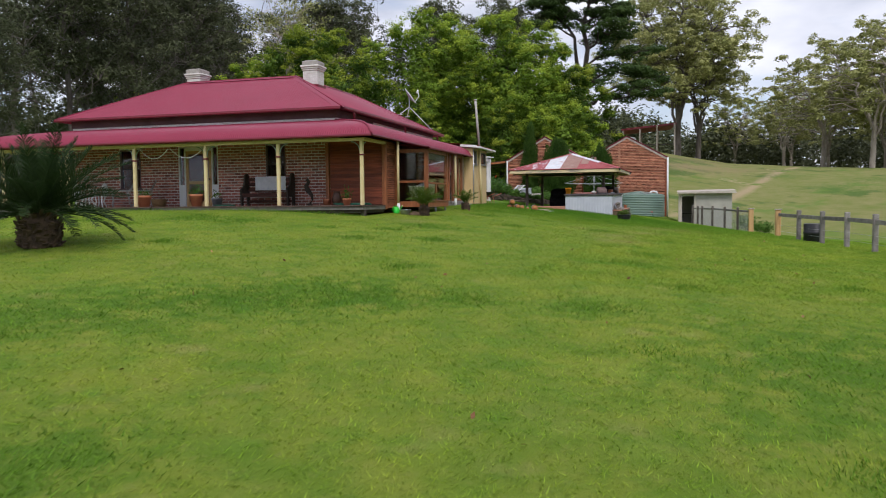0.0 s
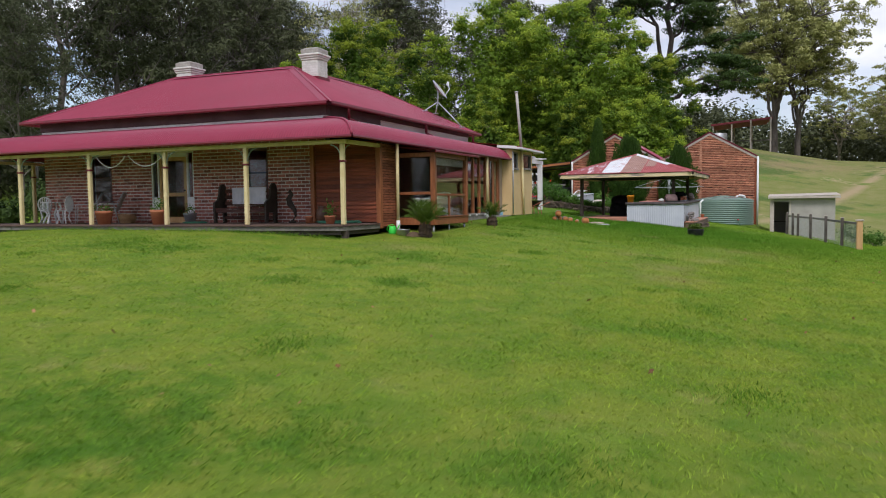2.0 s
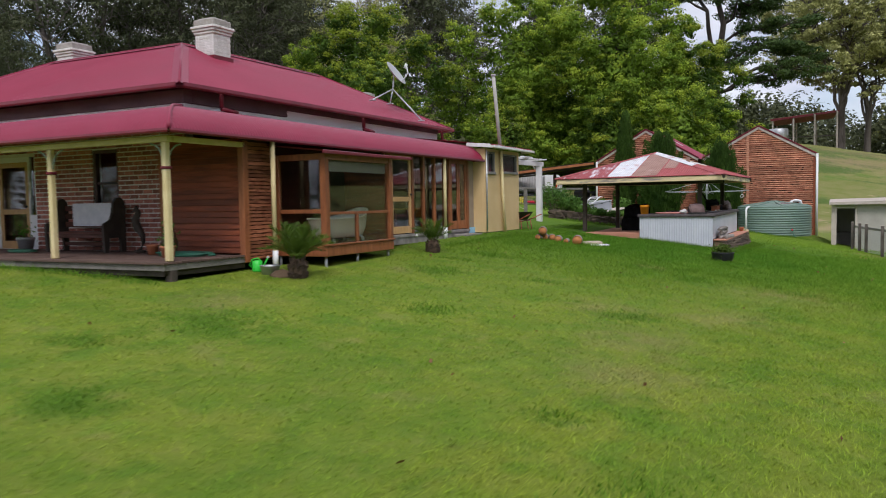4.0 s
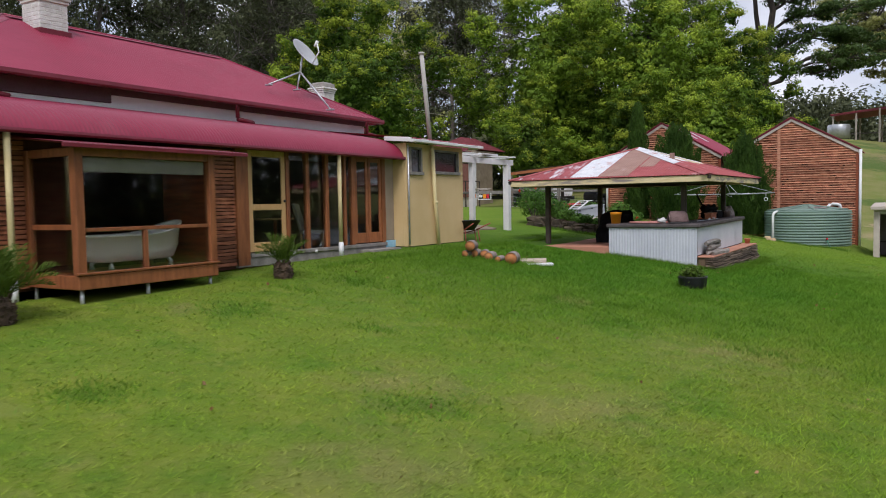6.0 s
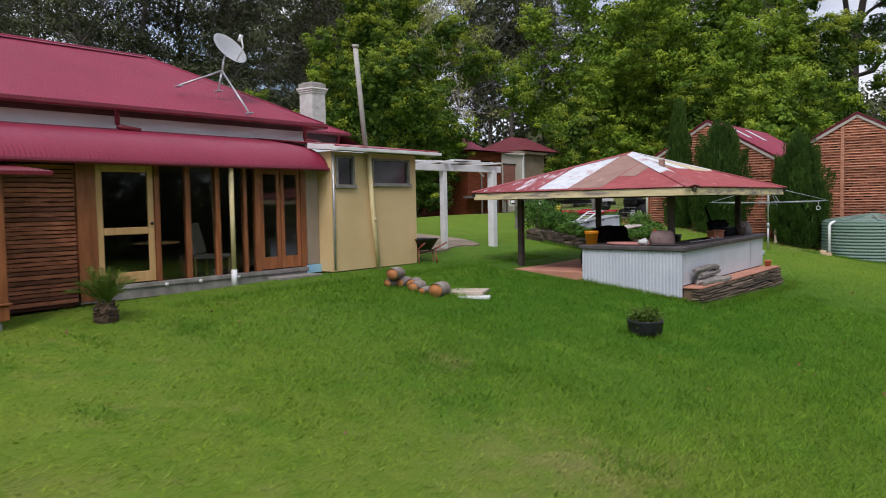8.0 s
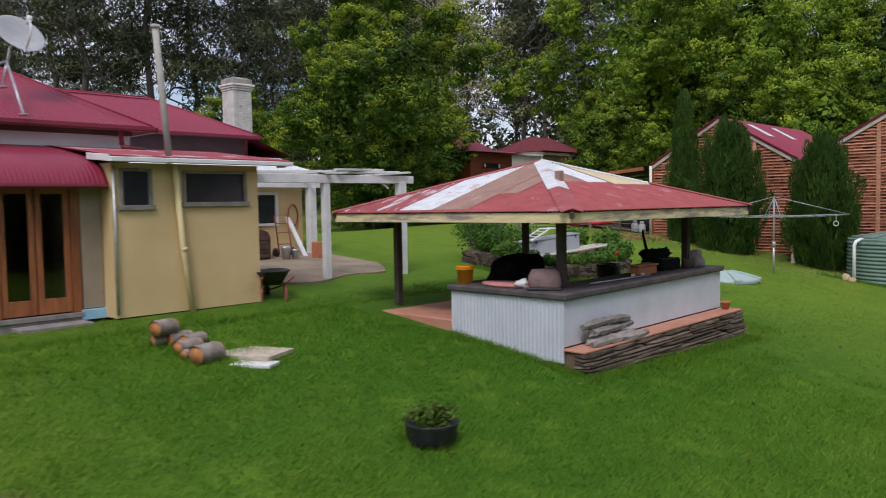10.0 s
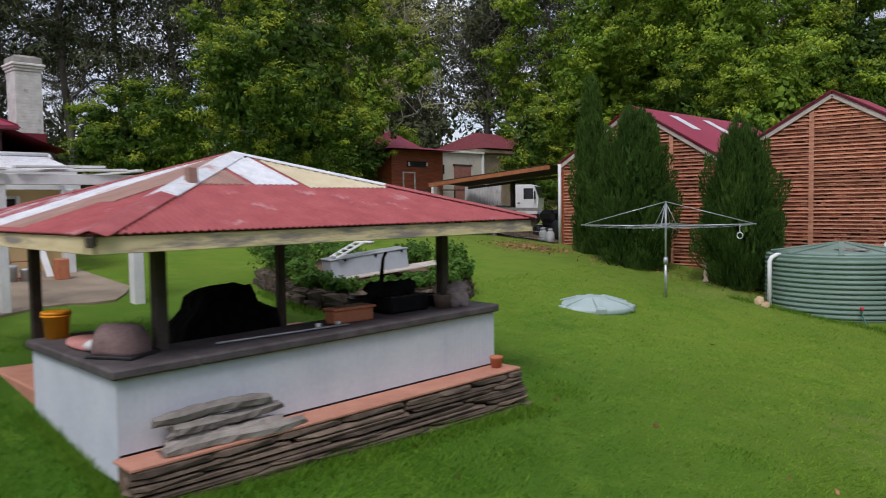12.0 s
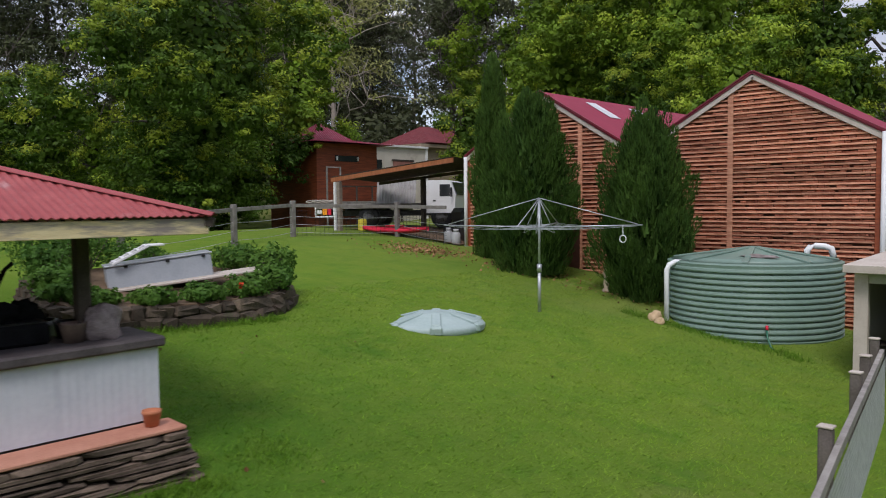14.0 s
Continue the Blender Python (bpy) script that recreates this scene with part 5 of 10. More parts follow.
sling_chair(-19.6, 24.3, -48)
sling_chair(-18.75, 24.4, -55)
tb = thing("cast_iron_table", "white ornate cast iron garden table", "table", (-21.2, 24.4, DECK))
part("tabletop", Shape().lathe([(0.3, 0.66), (0.34, 0.67), (0.34, 0.69), (0.3, 0.7), (0.001, 0.7)], 28), band_white, tb, "", True)
for k in range(4):
    a = math.pi / 2 * k + 0.4
    pts = [(0.24 * math.cos(a), 0.24 * math.sin(a), 0.66), (0.3 * math.cos(a), 0.3 * math.sin(a), 0.5), (0.14 * math.cos(a), 0.14 * math.sin(a), 0.3), (0.26 * math.cos(a), 0.26 * math.sin(a), 0.1), (0.3 * math.cos(a), 0.3 * math.sin(a), 0)]
    part("leg", Shape().tube(pts, 0.032, 8), band_white, tb, "", True)


def iron_chair(x, y, turn):
    c = thing("cast_iron_chair", "white ornate cast iron garden chair", "chair", (x, y, DECK), turn, "iron chairs")
    part("seat", Shape().lathe([(0.2, 0.42), (0.22, 0.43), (0.2, 0.45), (0.001, 0.45)], 20), band_white, c, "", True)
    s = Shape()
    s.tube([(0.2 * math.cos(a), 0.19, 0.62 + 0.24 * math.sin(a)) for a in np.linspace(0, 2 * math.pi, 20)], 0.026, 6)
    for k in (-0.12, -0.06, 0, 0.06, 0.12):
        s.tube([(k, 0.19, 0.42), (k, 0.19, 0.62 + 0.22)], 0.02, 6)
    part("backrest", s, band_white, c, "", True)
    for a in (0.8, 2.3, 3.9, 5.4):
        part("leg", Shape().tube([(0.18 * math.cos(a), 0.18 * math.sin(a), 0.42), (0.13 * math.cos(a), 0.13 * math.sin(a), 0.2), (0.22 * math.cos(a), 0.22 * math.sin(a), 0)], 0.024, 6), band_white, c, "", True)


iron_chair(-20.45, 24.2, -75)
iron_chair(-21.75, 24.6, 50)

# bath and chair behind the glass
bt = thing("bathtub", "cream clawfoot bathtub behind the bay window", "bathtub", (-8.75, 26.95, 0.56), 90)
s = Shape()
segs = 28
rings = []
for lev, (sx, sy, dz) in enumerate(((0.62, 0.22, 0.0), (0.74, 0.29, 0.06), (0.82, 0.35, 0.4), (0.86, 0.38, 1.0), (0.89, 0.41, 1.02), (0.89, 0.41, 1.06), (0.82, 0.34, 1.05), (0.72, 0.27, 0.3), (0.6, 0.2, 0.16))):
    ring = []
    for k in range(segs):
        a = 2 * math.pi * k / segs
        x, y = sx * math.copysign(abs(math.cos(a)) ** 0.8, math.cos(a)), sy * math.copysign(abs(math.sin(a)) ** 0.8, math.sin(a))
        top = 0.5 + 0.2 * max(0, x) ** 2 * 1.3
        ring.append((x, y, 0.12 + dz * (top - 0.12) if dz < 1.01 else top + (dz - 1) * 0.6))
    rings += ring
fs = [[i * segs + k, i * segs + (k + 1) % segs, (i + 1) * segs + (k + 1) % segs, (i + 1) * segs + k] for i in range(8) for k in range(segs)]
s.add(rings, fs + [list(range(segs))[::-1], list(range(8 * segs, 9 * segs))])
part("tub", s, tub_white, bt, "", True)
for x in (-0.5, 0.5):
    for y in (-0.2, 0.2):
        part("claw_foot", Shape().tube([(x, y, 0.16), (x * 1.1, y * 1.2, 0.08), (x * 1.08, y * 1.2, 0)], [0.03, 0.035, 0.045], 8), galv, bt, "", True)
ic = thing("armchair", "pale cane armchair inside the glazed room", "chair", (-10.0, 32.75, 0.5), 120)
part("seat", Shape().box(-0.28, 0.28, -0.28, 0.28, 0.36, 0.44, 0.03), fabric_grey, ic)
part("backrest", Shape().beam((0, 0.26, 0.44), (0, 0.42, 1.05), 0.56, 0.06, 0.03), fabric_grey, ic)
for x in (-0.25, 0.25):
    for y in (-0.24, 0.24):
        part("leg", Shape().tube([(x, y, 0), (x, y, 0.37)], 0.025, 8), wood_pale, ic)
rt = thing("round_table", "small timber table inside the glazed room", "table", (-10.1, 31.6, 0.5))
part("tabletop", Shape().lathe([(0.4, 0.7), (0.42, 0.72), (0.4, 0.74), (0.001, 0.74)], 24), wood_pale, rt, "", True)
part("pedestal", Shape().lathe([(0.2, 0), (0.18, 0.03), (0.04, 0.08), (0.04, 0.7)], 16), wood_post, rt, "", True)

# satellite dish
di = thing("satellite_dish", "grey satellite dish on a tripod over the roof", "satellite dish", (-11.84, 34.38, 4.44))
DP = pose(-0.02, 0.3, 0.98, 54, 0, 99)
s = Shape(DP)
s.lathe([(0.001, 0.0), (0.14, 0.01), (0.3, 0.045), (0.42, 0.09), (0.44, 0.105), (0.42, 0.102), (0.3, 0.057), (0.14, 0.022), (0.001, 0.012)], 28)
part("reflector", s, mat("dish_grey", (0.34, 0.35, 0.37), (0.44, 0.45, 0.47), 0.5, 3, 40, 0.05), di, "", True)
s = Shape(DP)
s.tube([(0, -0.35, 0.08), (0, -0.25, 0.4), (0, -0.04, 0.5)], 0.018, 8)
s.tube([(0, -0.07, 0.4), (0, 0.0, 0.54)], 0.045, 10)
part("feed_arm", s, pvc, di, "white feed arm and receiver", True)
hub = Vector((0.07, 0.06, 0.5))
for p in ((1.13, -0.06, -0.54), (0.0, -1.02, 0.06), (0.0, 0.0, 0.06)):
    leg = part("leg", Shape().tube([hub, p], 0.022, 8), galv, di, "galvanised strut", True)
    part("foot_plate", Shape().box(p[0] - 0.1, p[0] + 0.1, p[1] - 0.05, p[1] + 0.05, p[2] - 0.03, p[2] + 0.0), galv, leg, "small bolted foot plate")
part("mast", Shape().tube([hub - Vector((0, 0, 0.06)), (0.06, 0.12, 0.72), (0.0, 0.27, 0.98)], 0.026, 8), galv, di, "", True)

# ---- palms ----
def frond(rng, length, rise, bend, az, leaflets, leaf_len, width=0.02):
    """One feather leaf that starts at the angle rise and bends down: its stalk and leaflets."""
    pts, V, F = [Vector((0, 0, 0))], [], []
    twist = rng.uniform(-0.25, 0.25)
    for k in range(14):
        e, a = rise - bend * ((k + 0.5) / 14) ** 1.4, az + twist * k / 14
        pts.append(pts[-1] + Vector((math.cos(a) * math.cos(e), math.sin(a) * math.cos(e), math.sin(e))) * length / 14)
    side = Vector((-math.sin(az), math.cos(az), 0))
    for k in range(leaflets):
        t = 0.1 + 0.9 * k / leaflets
        i = min(13, int(t * 14))
        p = pts[i].lerp(pts[i + 1], t * 14 - i)
        d = (pts[i + 1] - pts[i]).normalized()
        up = d.cross(side).normalized() * -1
        if up.z < 0:
            up = -up
        ll = leaf_len * (0.45 + 0.9 * math.sin(math.pi * min(1, t * 0.85 + 0.12))) * rng.uniform(0.8, 1.12)
        for sg in (1, -1):
            out = (side * sg * rng.uniform(0.5, 0.8) + d * 0.75 + up * rng.uniform(0.1, 0.5)).normalized()
            tip = p + out * ll + Vector((0, 0, -0.12 * ll * rng.uniform(0.2, 1.4)))
            m_ = p + out * ll * 0.5 + Vector((0, 0, 0.01))
            w = d * width
            j = len(V)
            V += [p - w * 0.6, m_ - w, tip, m_ + w, p + w * 0.6]
            F += [[j, j + 1, j + 3, j + 4], [j + 1, j + 2, j + 3]]
    return pts, V, F


def palm(x, y, size, fronds, leaflets, mtl, label, trunk_h, girth, seed, width, steep, flat, leaf_len):
    """A stout trunk of old leaf bases under fronds that stand between the angles steep and flat."""
    z = ground(x, y)
    t = thing("palm", label, "palm", (x, y, z - 0.03))
    rng = np.random.default_rng(seed)
    s = Shape()
    s.lathe([(girth * 0.9, 0.0), (girth, trunk_h * 0.3), (girth * 0.95, trunk_h * 0.7), (girth * 0.6, trunk_h), (0.01, trunk_h * 1.02)], 14)
    for k in range(170):
        a, h = k * 2.39996 + rng.uniform(-0.2, 0.2), trunk_h * (0.02 + 0.98 * k / 170)
        r = girth * (0.9 if h < trunk_h * 0.75 else 0.7)
        q = r * rng.uniform(1.1, 1.3)
        s.beam((r * math.cos(a), r * math.sin(a), h), (q * math.cos(a + 0.1), q * math.sin(a + 0.1), h + girth * rng.uniform(-0.15, 0.5)), girth * 0.2, girth * 0.07)
    part("trunk", s, palm_bark, t, "shaggy brown trunk of old leaf bases")
    for k in range(fronds):
        u = (k + 0.5) / fronds
        az = k * 2.39996 + rng.uniform(-0.25, 0.25)
        rise = math.radians(lerp(steep, flat, u ** 0.8) + rng.uniform(-7, 7))
        bend = math.radians(lerp(18, 52, u) + rng.uniform(-8, 10))
        pts, V, F = frond(rng, size * lerp(0.86, 1.0, math.sin(u * 3)) * rng.uniform(0.85, 1.1), rise, bend, az, leaflets, leaf_len, width)
        foot = Vector((math.cos(az) * girth * 0.35, math.sin(az) * girth * 0.35, trunk_h * 0.97))
        s = Shape()
        s.tube([p + foot for p in pts], [size * 0.011 * (1 - i / 16) for i in range(15)], 5)
        s.add([p + foot for p in V], F)
        part("frond", s, mtl, t)
    return t


palm(-12.35, 12.85, 1.92, 64, 62, leaf_palm, "large dark green feather palm growing on the lawn", 0.72, 0.4, 11, 0.0105, 84, 2, 0.27)
palm(-7.85, 24.35, 0.72, 20, 26, leaf_palm_young, "young palm with yellow-green fronds beside the bay window", 0.36, 0.17, 12, 0.0095, 86, 30, 0.24)
palm(-7.75, 29.3, 0.56, 16, 22, leaf_palm_young, "small young palm beside the glazed wall", 0.3, 0.16, 13, 0.008, 86, 40, 0.18)
so = solid("soil_mound", Shape().blob((-8.15, 24.3, ground(-8.1, 24.3) + 0.0), (0.2, 0.2, 0.12), 9, 0.4, 3), soil, "lump of brown earth and roots", "soil", smooth=True)
wc_ = thing("watering_can", "bright green plastic watering can on the grass", "watering can", (-8.85, 24.45, ground(-8.85, 24.45) - 0.01), 20)
part("can_body", Shape().lathe([(0.085, 0), (0.1, 0.03), (0.092, 0.2), (0.07, 0.215), (0.06, 0.18)], 18), green_plastic, wc_, "", True)
part("spout", Shape().tube([(0.08, 0, 0.06), (0.15, 0.015, 0.17), (0.19, 0.015, 0.25)], [0.02, 0.015, 0.013], 8), green_plastic, wc_, "", True)
part("can_rose", Shape().tube([(0.19, 0.015, 0.25), (0.21, 0.015, 0.28)], [0.014, 0.032], 10), white_paint, wc_, "white sprinkler rose", True)
part("handle", Shape().tube([(-0.08, 0, 0.05), (-0.15, 0, 0.13), (-0.1, 0, 0.23), (0.015, 0, 0.26), (0.06, 0, 0.21)], 0.012, 8), green_plastic, wc_, "", True)
solid("metal_basin", Shape().lathe([(0.15, 0), (0.18, 0.15), (0.195, 0.16), (0.18, 0.145), (0.145, 0.02), (0.001, 0.02)], 22, (-8.5, 24.38, ground(-8.5, 24.38) - 0.005)), galv, "pale round metal basin on the grass", "basin", smooth=True)

# ---- barbecue shelter ----
SH = (-2.86, 38.94, 0.0)
shelter = thing("barbecue_shelter", "open barbecue shelter with patched red pyramid iron roof", "shelter", SH, -2)
X0, X1, Y0, Y1, SE, SA = -5.15, 0.4, -0.32, 5.46, 2.1, 3.02
AP = ((X0 + X1) / 2, (Y0 + Y1) / 2, SA)
s = Shape()
c = [(X0, Y0, SE), (X1, Y0, SE), (X1, Y1, SE), (X0, Y1, SE)]
for i in range(4):
    s.sheet(c[i], c[(i + 1) % 4], AP, AP, 0.076, 0.01, thick=0.008)
sroof = part("roof", s, rust_red, shelter, "faded red corrugated iron pyramid roof")


def on_roof(side, u0, u1, v0, v1, mtl, label):
    """An odd-coloured iron sheet lying on one roof slope, u along the eave, v up the slope, both 0 to 1."""
    e0, e1 = Vector(c[side]), Vector(c[(side + 1) % 4])
    ln = (e1 - e0).length
    ax = (e1 - e0) / ln
    mid = (e0 + e1) / 2
    upv = Vector(AP) - mid
    nrm = ax.cross(upv).normalized()
    if nrm.z < 0:
        nrm = -nrm
    cols = int((u1 - u0) * ln / 0.019) + 1
    vs, fs = [], []
    for i in range(cols):
        u = u0 + (u1 - u0) * i / (cols - 1)
        lim = 2 * min(u, 1 - u)
        for v in (min(v0, lim), min(v1, lim)):
            vs.append(e0 + ax * (ln * u) + upv * v + nrm * (0.007 + 0.01 * math.cos(2 * math.pi * u * ln / 0.076)))
    for i in range(cols - 1):
        fs.append([2 * i, 2 * i + 2, 2 * i + 3, 2 * i + 1])
    part("roof_sheet", Shape().add(vs, fs), mtl, sroof, label)


on_roof(0, 0.33, 0.47, 0.03, 0.97, iron_white, "white painted iron sheet")
on_roof(0, 0.475, 0.62, 0.03, 0.94, iron_brown, "bare brown iron sheet")
on_roof(0, 0.05, 0.17, 0.02, 0.9, iron_flaked, "red iron sheet with flaking pale paint")
on_roof(0, 0.175, 0.325, 0.03, 0.95, iron_flaked, "red iron sheet with flaking pale paint")
on_roof(0, 0.63, 0.7, 0.3, 0.8, iron_brown, "bare brown iron sheet")
on_roof(1, 0.22, 0.4, 0.5, 0.85, iron_brown, "bare brown iron sheet")
on_roof(1, 0.41, 0.52, 0.5, 0.92, iron_white, "white painted iron sheet")
on_roof(1, 0.525, 0.74, 0.46, 0.97, iron_cream, "cream painted iron sheet")


def flashing(p, q, w, mtl, label):
    p, q = Vector(p), Vector(q)
    d = (q - p).normalized()
    s = Shape()
    a = d.cross(Vector((0, 0, 1))).normalized()
    dz = Vector((0, 0, 0.16 * w * 2))
    for sg in (1, -1):
        v = [p + Vector((0, 0, 0.032)), q + Vector((0, 0, 0.032)), q + a * sg * w - dz + Vector((0, 0, 0.034)), p + a * sg * w - dz + Vector((0, 0, 0.034))]
        s.add(v + [x - Vector((0, 0, 0.006)) for x in v], [[0, 1, 2, 3] if sg < 0 else [3, 2, 1, 0], [7, 6, 5, 4] if sg < 0 else [4, 5, 6, 7], [2, 3, 7, 6]])
    part("hip_flashing", s, mtl, sroof, label)


apx = Vector(AP)
flashing(apx.lerp(Vector(c[1]), 0.0), apx.lerp(Vector(c[1]), 0.62), 0.17, iron_white, "white hip flashing")
flashing(apx.lerp(Vector(c[1]), 0.62), apx.lerp(Vector(c[1]), 1.0), 0.16, rust_red, "red hip flashing")
flashing(apx, apx.lerp(Vector(c[2]), 0.5), 0.1, iron_white, "white hip flashing")
flashing(apx.lerp(Vector(c[2]), 0.5), c[2], 0.1, rust_red, "red hip flashing")
flashing(apx, apx.lerp(Vector(c[0]), 1.0), 0.1, rust_red, "red hip flashing")
flashing(apx, apx.lerp(Vector(c[3]), 1.0), 0.1, rust_red, "red hip flashing")
s = Shape()
p = apx.lerp(Vector(c[1]), 0.47)
s.box(p.x + 0.0, p.x + 0.11, p.y + 0.02, p.y + 0.13, p.z - 0.1, p.z + 0.16)
part("flue", s, iron_brown, sroof, "short rusty flue")
for i in range(4):
    a, b_ = Vector(c[i]), Vector(c[(i + 1) % 4])
    d = (b_ - a).normalized()
    inn = Vector((-d.y, d.x, 0)) * 0.05
    s = Shape().beam(a + inn + d * (0.036 if i % 2 == 0 else 0.068) - Vector((0, 0, 0.1)), b_ + inn - d * (0.036 if i % 2 == 0 else 0.068) - Vector((0, 0, 0.1)), 0.03, 0.15)
    part("fascia", s, cream_flake, shelter, "flaking cream painted fascia board")
s = Shape()
for i in range(4):
    s.beam(Vector(AP) - Vector((0, 0, 0.07)), Vector(c[i]) - Vector((0, 0, 0.07)), 0.06, 0.09)
for y in np.arange(Y0 + 0.5, Y1 - 0.4, 0.62):
    k = 1 - abs(y - AP[1]) / (Y1 - AP[1])
    for x_e in (X0 + 0.08, X1 - 0.08):
        s.beam((x_e, y, SE - 0.06), (lerp(x_e, AP[0], k), y, lerp(SE, SA, k) - 0.07), 0.05, 0.08)
for x in np.arange(X0 + 0.5, X1 - 0.4, 0.62):
    k = 1 - abs(x - AP[0]) / (X1 - AP[0])
    for y_e in (Y0 + 0.08, Y1 - 0.08):
        s.beam((x, y_e, SE - 0.06), (x, lerp(y_e, AP[1], k), lerp(SE, SA, k) - 0.07), 0.05, 0.08)
part("rafters", s, dark_wood, shelter, "dark roof rafters")
SPOSTS = [(-4.4, 0.66), (-0.52, 0.66), (-0.46, 4.53), (-4.36, 4.48)]
for x, y in SPOSTS:
    part("post", Shape().box(x - 0.065, x + 0.065, y - 0.065, y + 0.065, 0.15, SE - 0.05, 0.012), dark_wood, shelter, "dark square timber post")
s = Shape()
for a, b_ in ((0, 1), (1, 2), (2, 3), (3, 0)):
    s.beam((*SPOSTS[a], SE - 0.12), (*SPOSTS[b_], SE - 0.12), 0.07, 0.12)
part("top_plate", s, dark_wood, shelter)
slab = solid("paving_slab", Shape(pose(*SH, 0, 0, -2)).box(-4.75, -0.12, 0.06, 5.0, -0.45, 0.27, 0.02), terracotta, "terracotta paved slab under the shelter", "paving", kind="structure")

# counter: two runs with white corrugated fronts
rise = Matrix.Identity(4)
rise[2][1], rise[0][1] = 0.0137, -0.009
counter = thing("bar_counter", "L-shaped outdoor bar clad in white corrugated iron", "counter", SH, -2)
s = Shape(rise)
s.sheet((-2.31, 0.0, -0.16), (0.0, 0.0, -0.16), (-2.31, 0.0, 0.78), (0.0, 0.0, 0.78), 0.076, 0.006, Vector((0, -1, 0)), 0.006)
part("front_cladding", s, steel_white, counter, "white corrugated iron front")
s = Shape(rise)
s.sheet((0.012, 0.0, 0.085), (0.012, 4.16, 0.085), (0.012, 0.0, 0.78), (0.012, 4.16, 0.78), 0.076, 0.0006, Vector((1, 0, 0)), 0.006)
part("side_cladding", s, steel_white, counter, "flat ribbed pale steel side")
s = Shape(rise)
s.sheet((0.018, 4.14, 0.085), (0.018, 5.06, 0.085), (0.018, 4.14, 0.78), (0.018, 5.06, 0.78), 0.076, 0.0011, Vector((1, 0, 0)), 0.006)
part("side_cladding", s, steel_white, counter, "white ribbed steel side")
s = Shape(rise)
s.box(-2.28, -0.03, 0.02, 0.05, 0.16, 0.775)
s.box(-0.05, -0.02, 0.052, 5.04, 0.02, 0.775)
s.box(-2.28, -0.72, 0.7, 0.73, 0.16, 0.775)
s.box(-0.72, -0.69, 0.7, 5.04, 0.16, 0.775)
s.box(-0.7, -0.02, 5.02, 5.05, 0.16, 0.775)
s.box(-2.3, -2.27, 0.02, 0.73, 0.16, 0.775)
part("counter_frame", s, dark_wood, counter, "dark inner lining")
s = Shape(rise)
s.box(-2.37, 0.08, -0.06, 0.8, 0.782, 0.88, 0.02)
s.box(-0.8, 0.08, 0.802, 5.12, 0.782, 0.88, 0.02)
part("benchtop", s, bench_top, counter, "dark weathered slab benchtop")

stepm = pose(*SH, 0, 0, -2) @ rise
solid("step_paving", Shape(stepm).box(0.022, 0.42, -0.06, 5.14, 0.032, 0.07, 0.01), terracotta, "narrow terracotta paved ledge beside the bar", "paving", kind="structure")

# planter tyre tub
pt = thing("planter_tub", "black round tub of leafy green herbs on the lawn", "planter", (-2.1, 35.35, ground(-2.1, 35.35) + 0.04))
part("tub", Shape().lathe([(0.24, -0.05), (0.275, 0.04), (0.285, 0.17), (0.3, 0.2), (0.285, 0.215), (0.25, 0.19), (0.001, 0.17)], 24), black_plastic, pt, "", True)
rng = np.random.default_rng(5)
cn = rng.normal(0, 1, (700, 3)) * (0.12, 0.12, 0.055) + (0, 0, 0.27)
cn[:, 2] += 0.05 * np.sin(cn[:, 0] * 25) * np.cos(cn[:, 1] * 22)
v, f = leaf_cards(rng, cn, rng.normal(0, 0.5, (700, 3)) + (0, 0, 1.0), 0.07, 0.04)
ob = new("herb_foliage", big_mesh("herb_foliage", v, f, leaf_palm_young))
ob.parent = pt
tagged(ob, "", "", "", "stuff")

# firewood rounds and paving offcut
def log(x, y, r, ln, turn, tilt=0.0, z=None):
    t = thing("log", "sawn round of firewood with orange cut face on the lawn", "log", (x, y, (ground(x, y) + r * 0.9) if z is None else z), turn, "firewood rounds")
    s = Shape(pose(0, 0, 0, tilt))
    k = 9
    s.tube([(0, ln * (i / k - 0.5), 0.01 * math.sin(i * 2.1)) for i in range(k + 1)], [r * (1 + 0.02 * math.sin(i * 3.7 + x)) for i in range(k + 1)], 16, False)
    part("bark", s, log_bark, t, "", True)
    for e in (-0.5, 0.5):
        s = Shape(pose(0, 0, 0, tilt))
        s.tube([(0, ln * e * 0.97, 0), (0, ln * e * 1.02, 0)], [r * 0.95, r * 0.95], 16)
        part("cut_face", s, log_cut, t, "orange-brown sawn end", True)


log(-7.03, 34.85, 0.12, 0.34, 16, z=ground(-7.0, 34.9) + 0.29)
log(-7.13, 34.90, 0.09, 0.36, -4)
log(-7.05, 35.09, 0.1, 0.4, 14)
log(-6.87, 35.22, 0.1, 0.4, 22)
log(-6.60, 34.99, 0.1, 0.38, 12)
log(-6.33, 34.93, 0.07, 0.38, 10)
log(-6.02, 34.95, 0.14, 0.4, 14)
solid("paving_offcut", Shape(pose(-6.1, 35.65, ground(-6.1, 35.65) + 0.01, 0, 0, 24)).box(-0.6, 0.55, -0.36, 0.36, -0.04, 0.025), mat("chip_strewn_slab", (0.34, 0.27, 0.2), (0.6, 0.52, 0.43), 0.95, 9, 60, 0.6, c3=(0.62, 0.45, 0.3), patch=0.6), "broken concrete slab with wood chips", "slab")
solid("paving_offcut", Shape(pose(-5.55, 35.4, ground(-5.55, 35.4) + 0.012, 0, 0, 30)).box(-0.3, 0.3, -0.16, 0.16, -0.03, 0.02), white_paint, "pale sheet lying flat on the grass", "sheet")

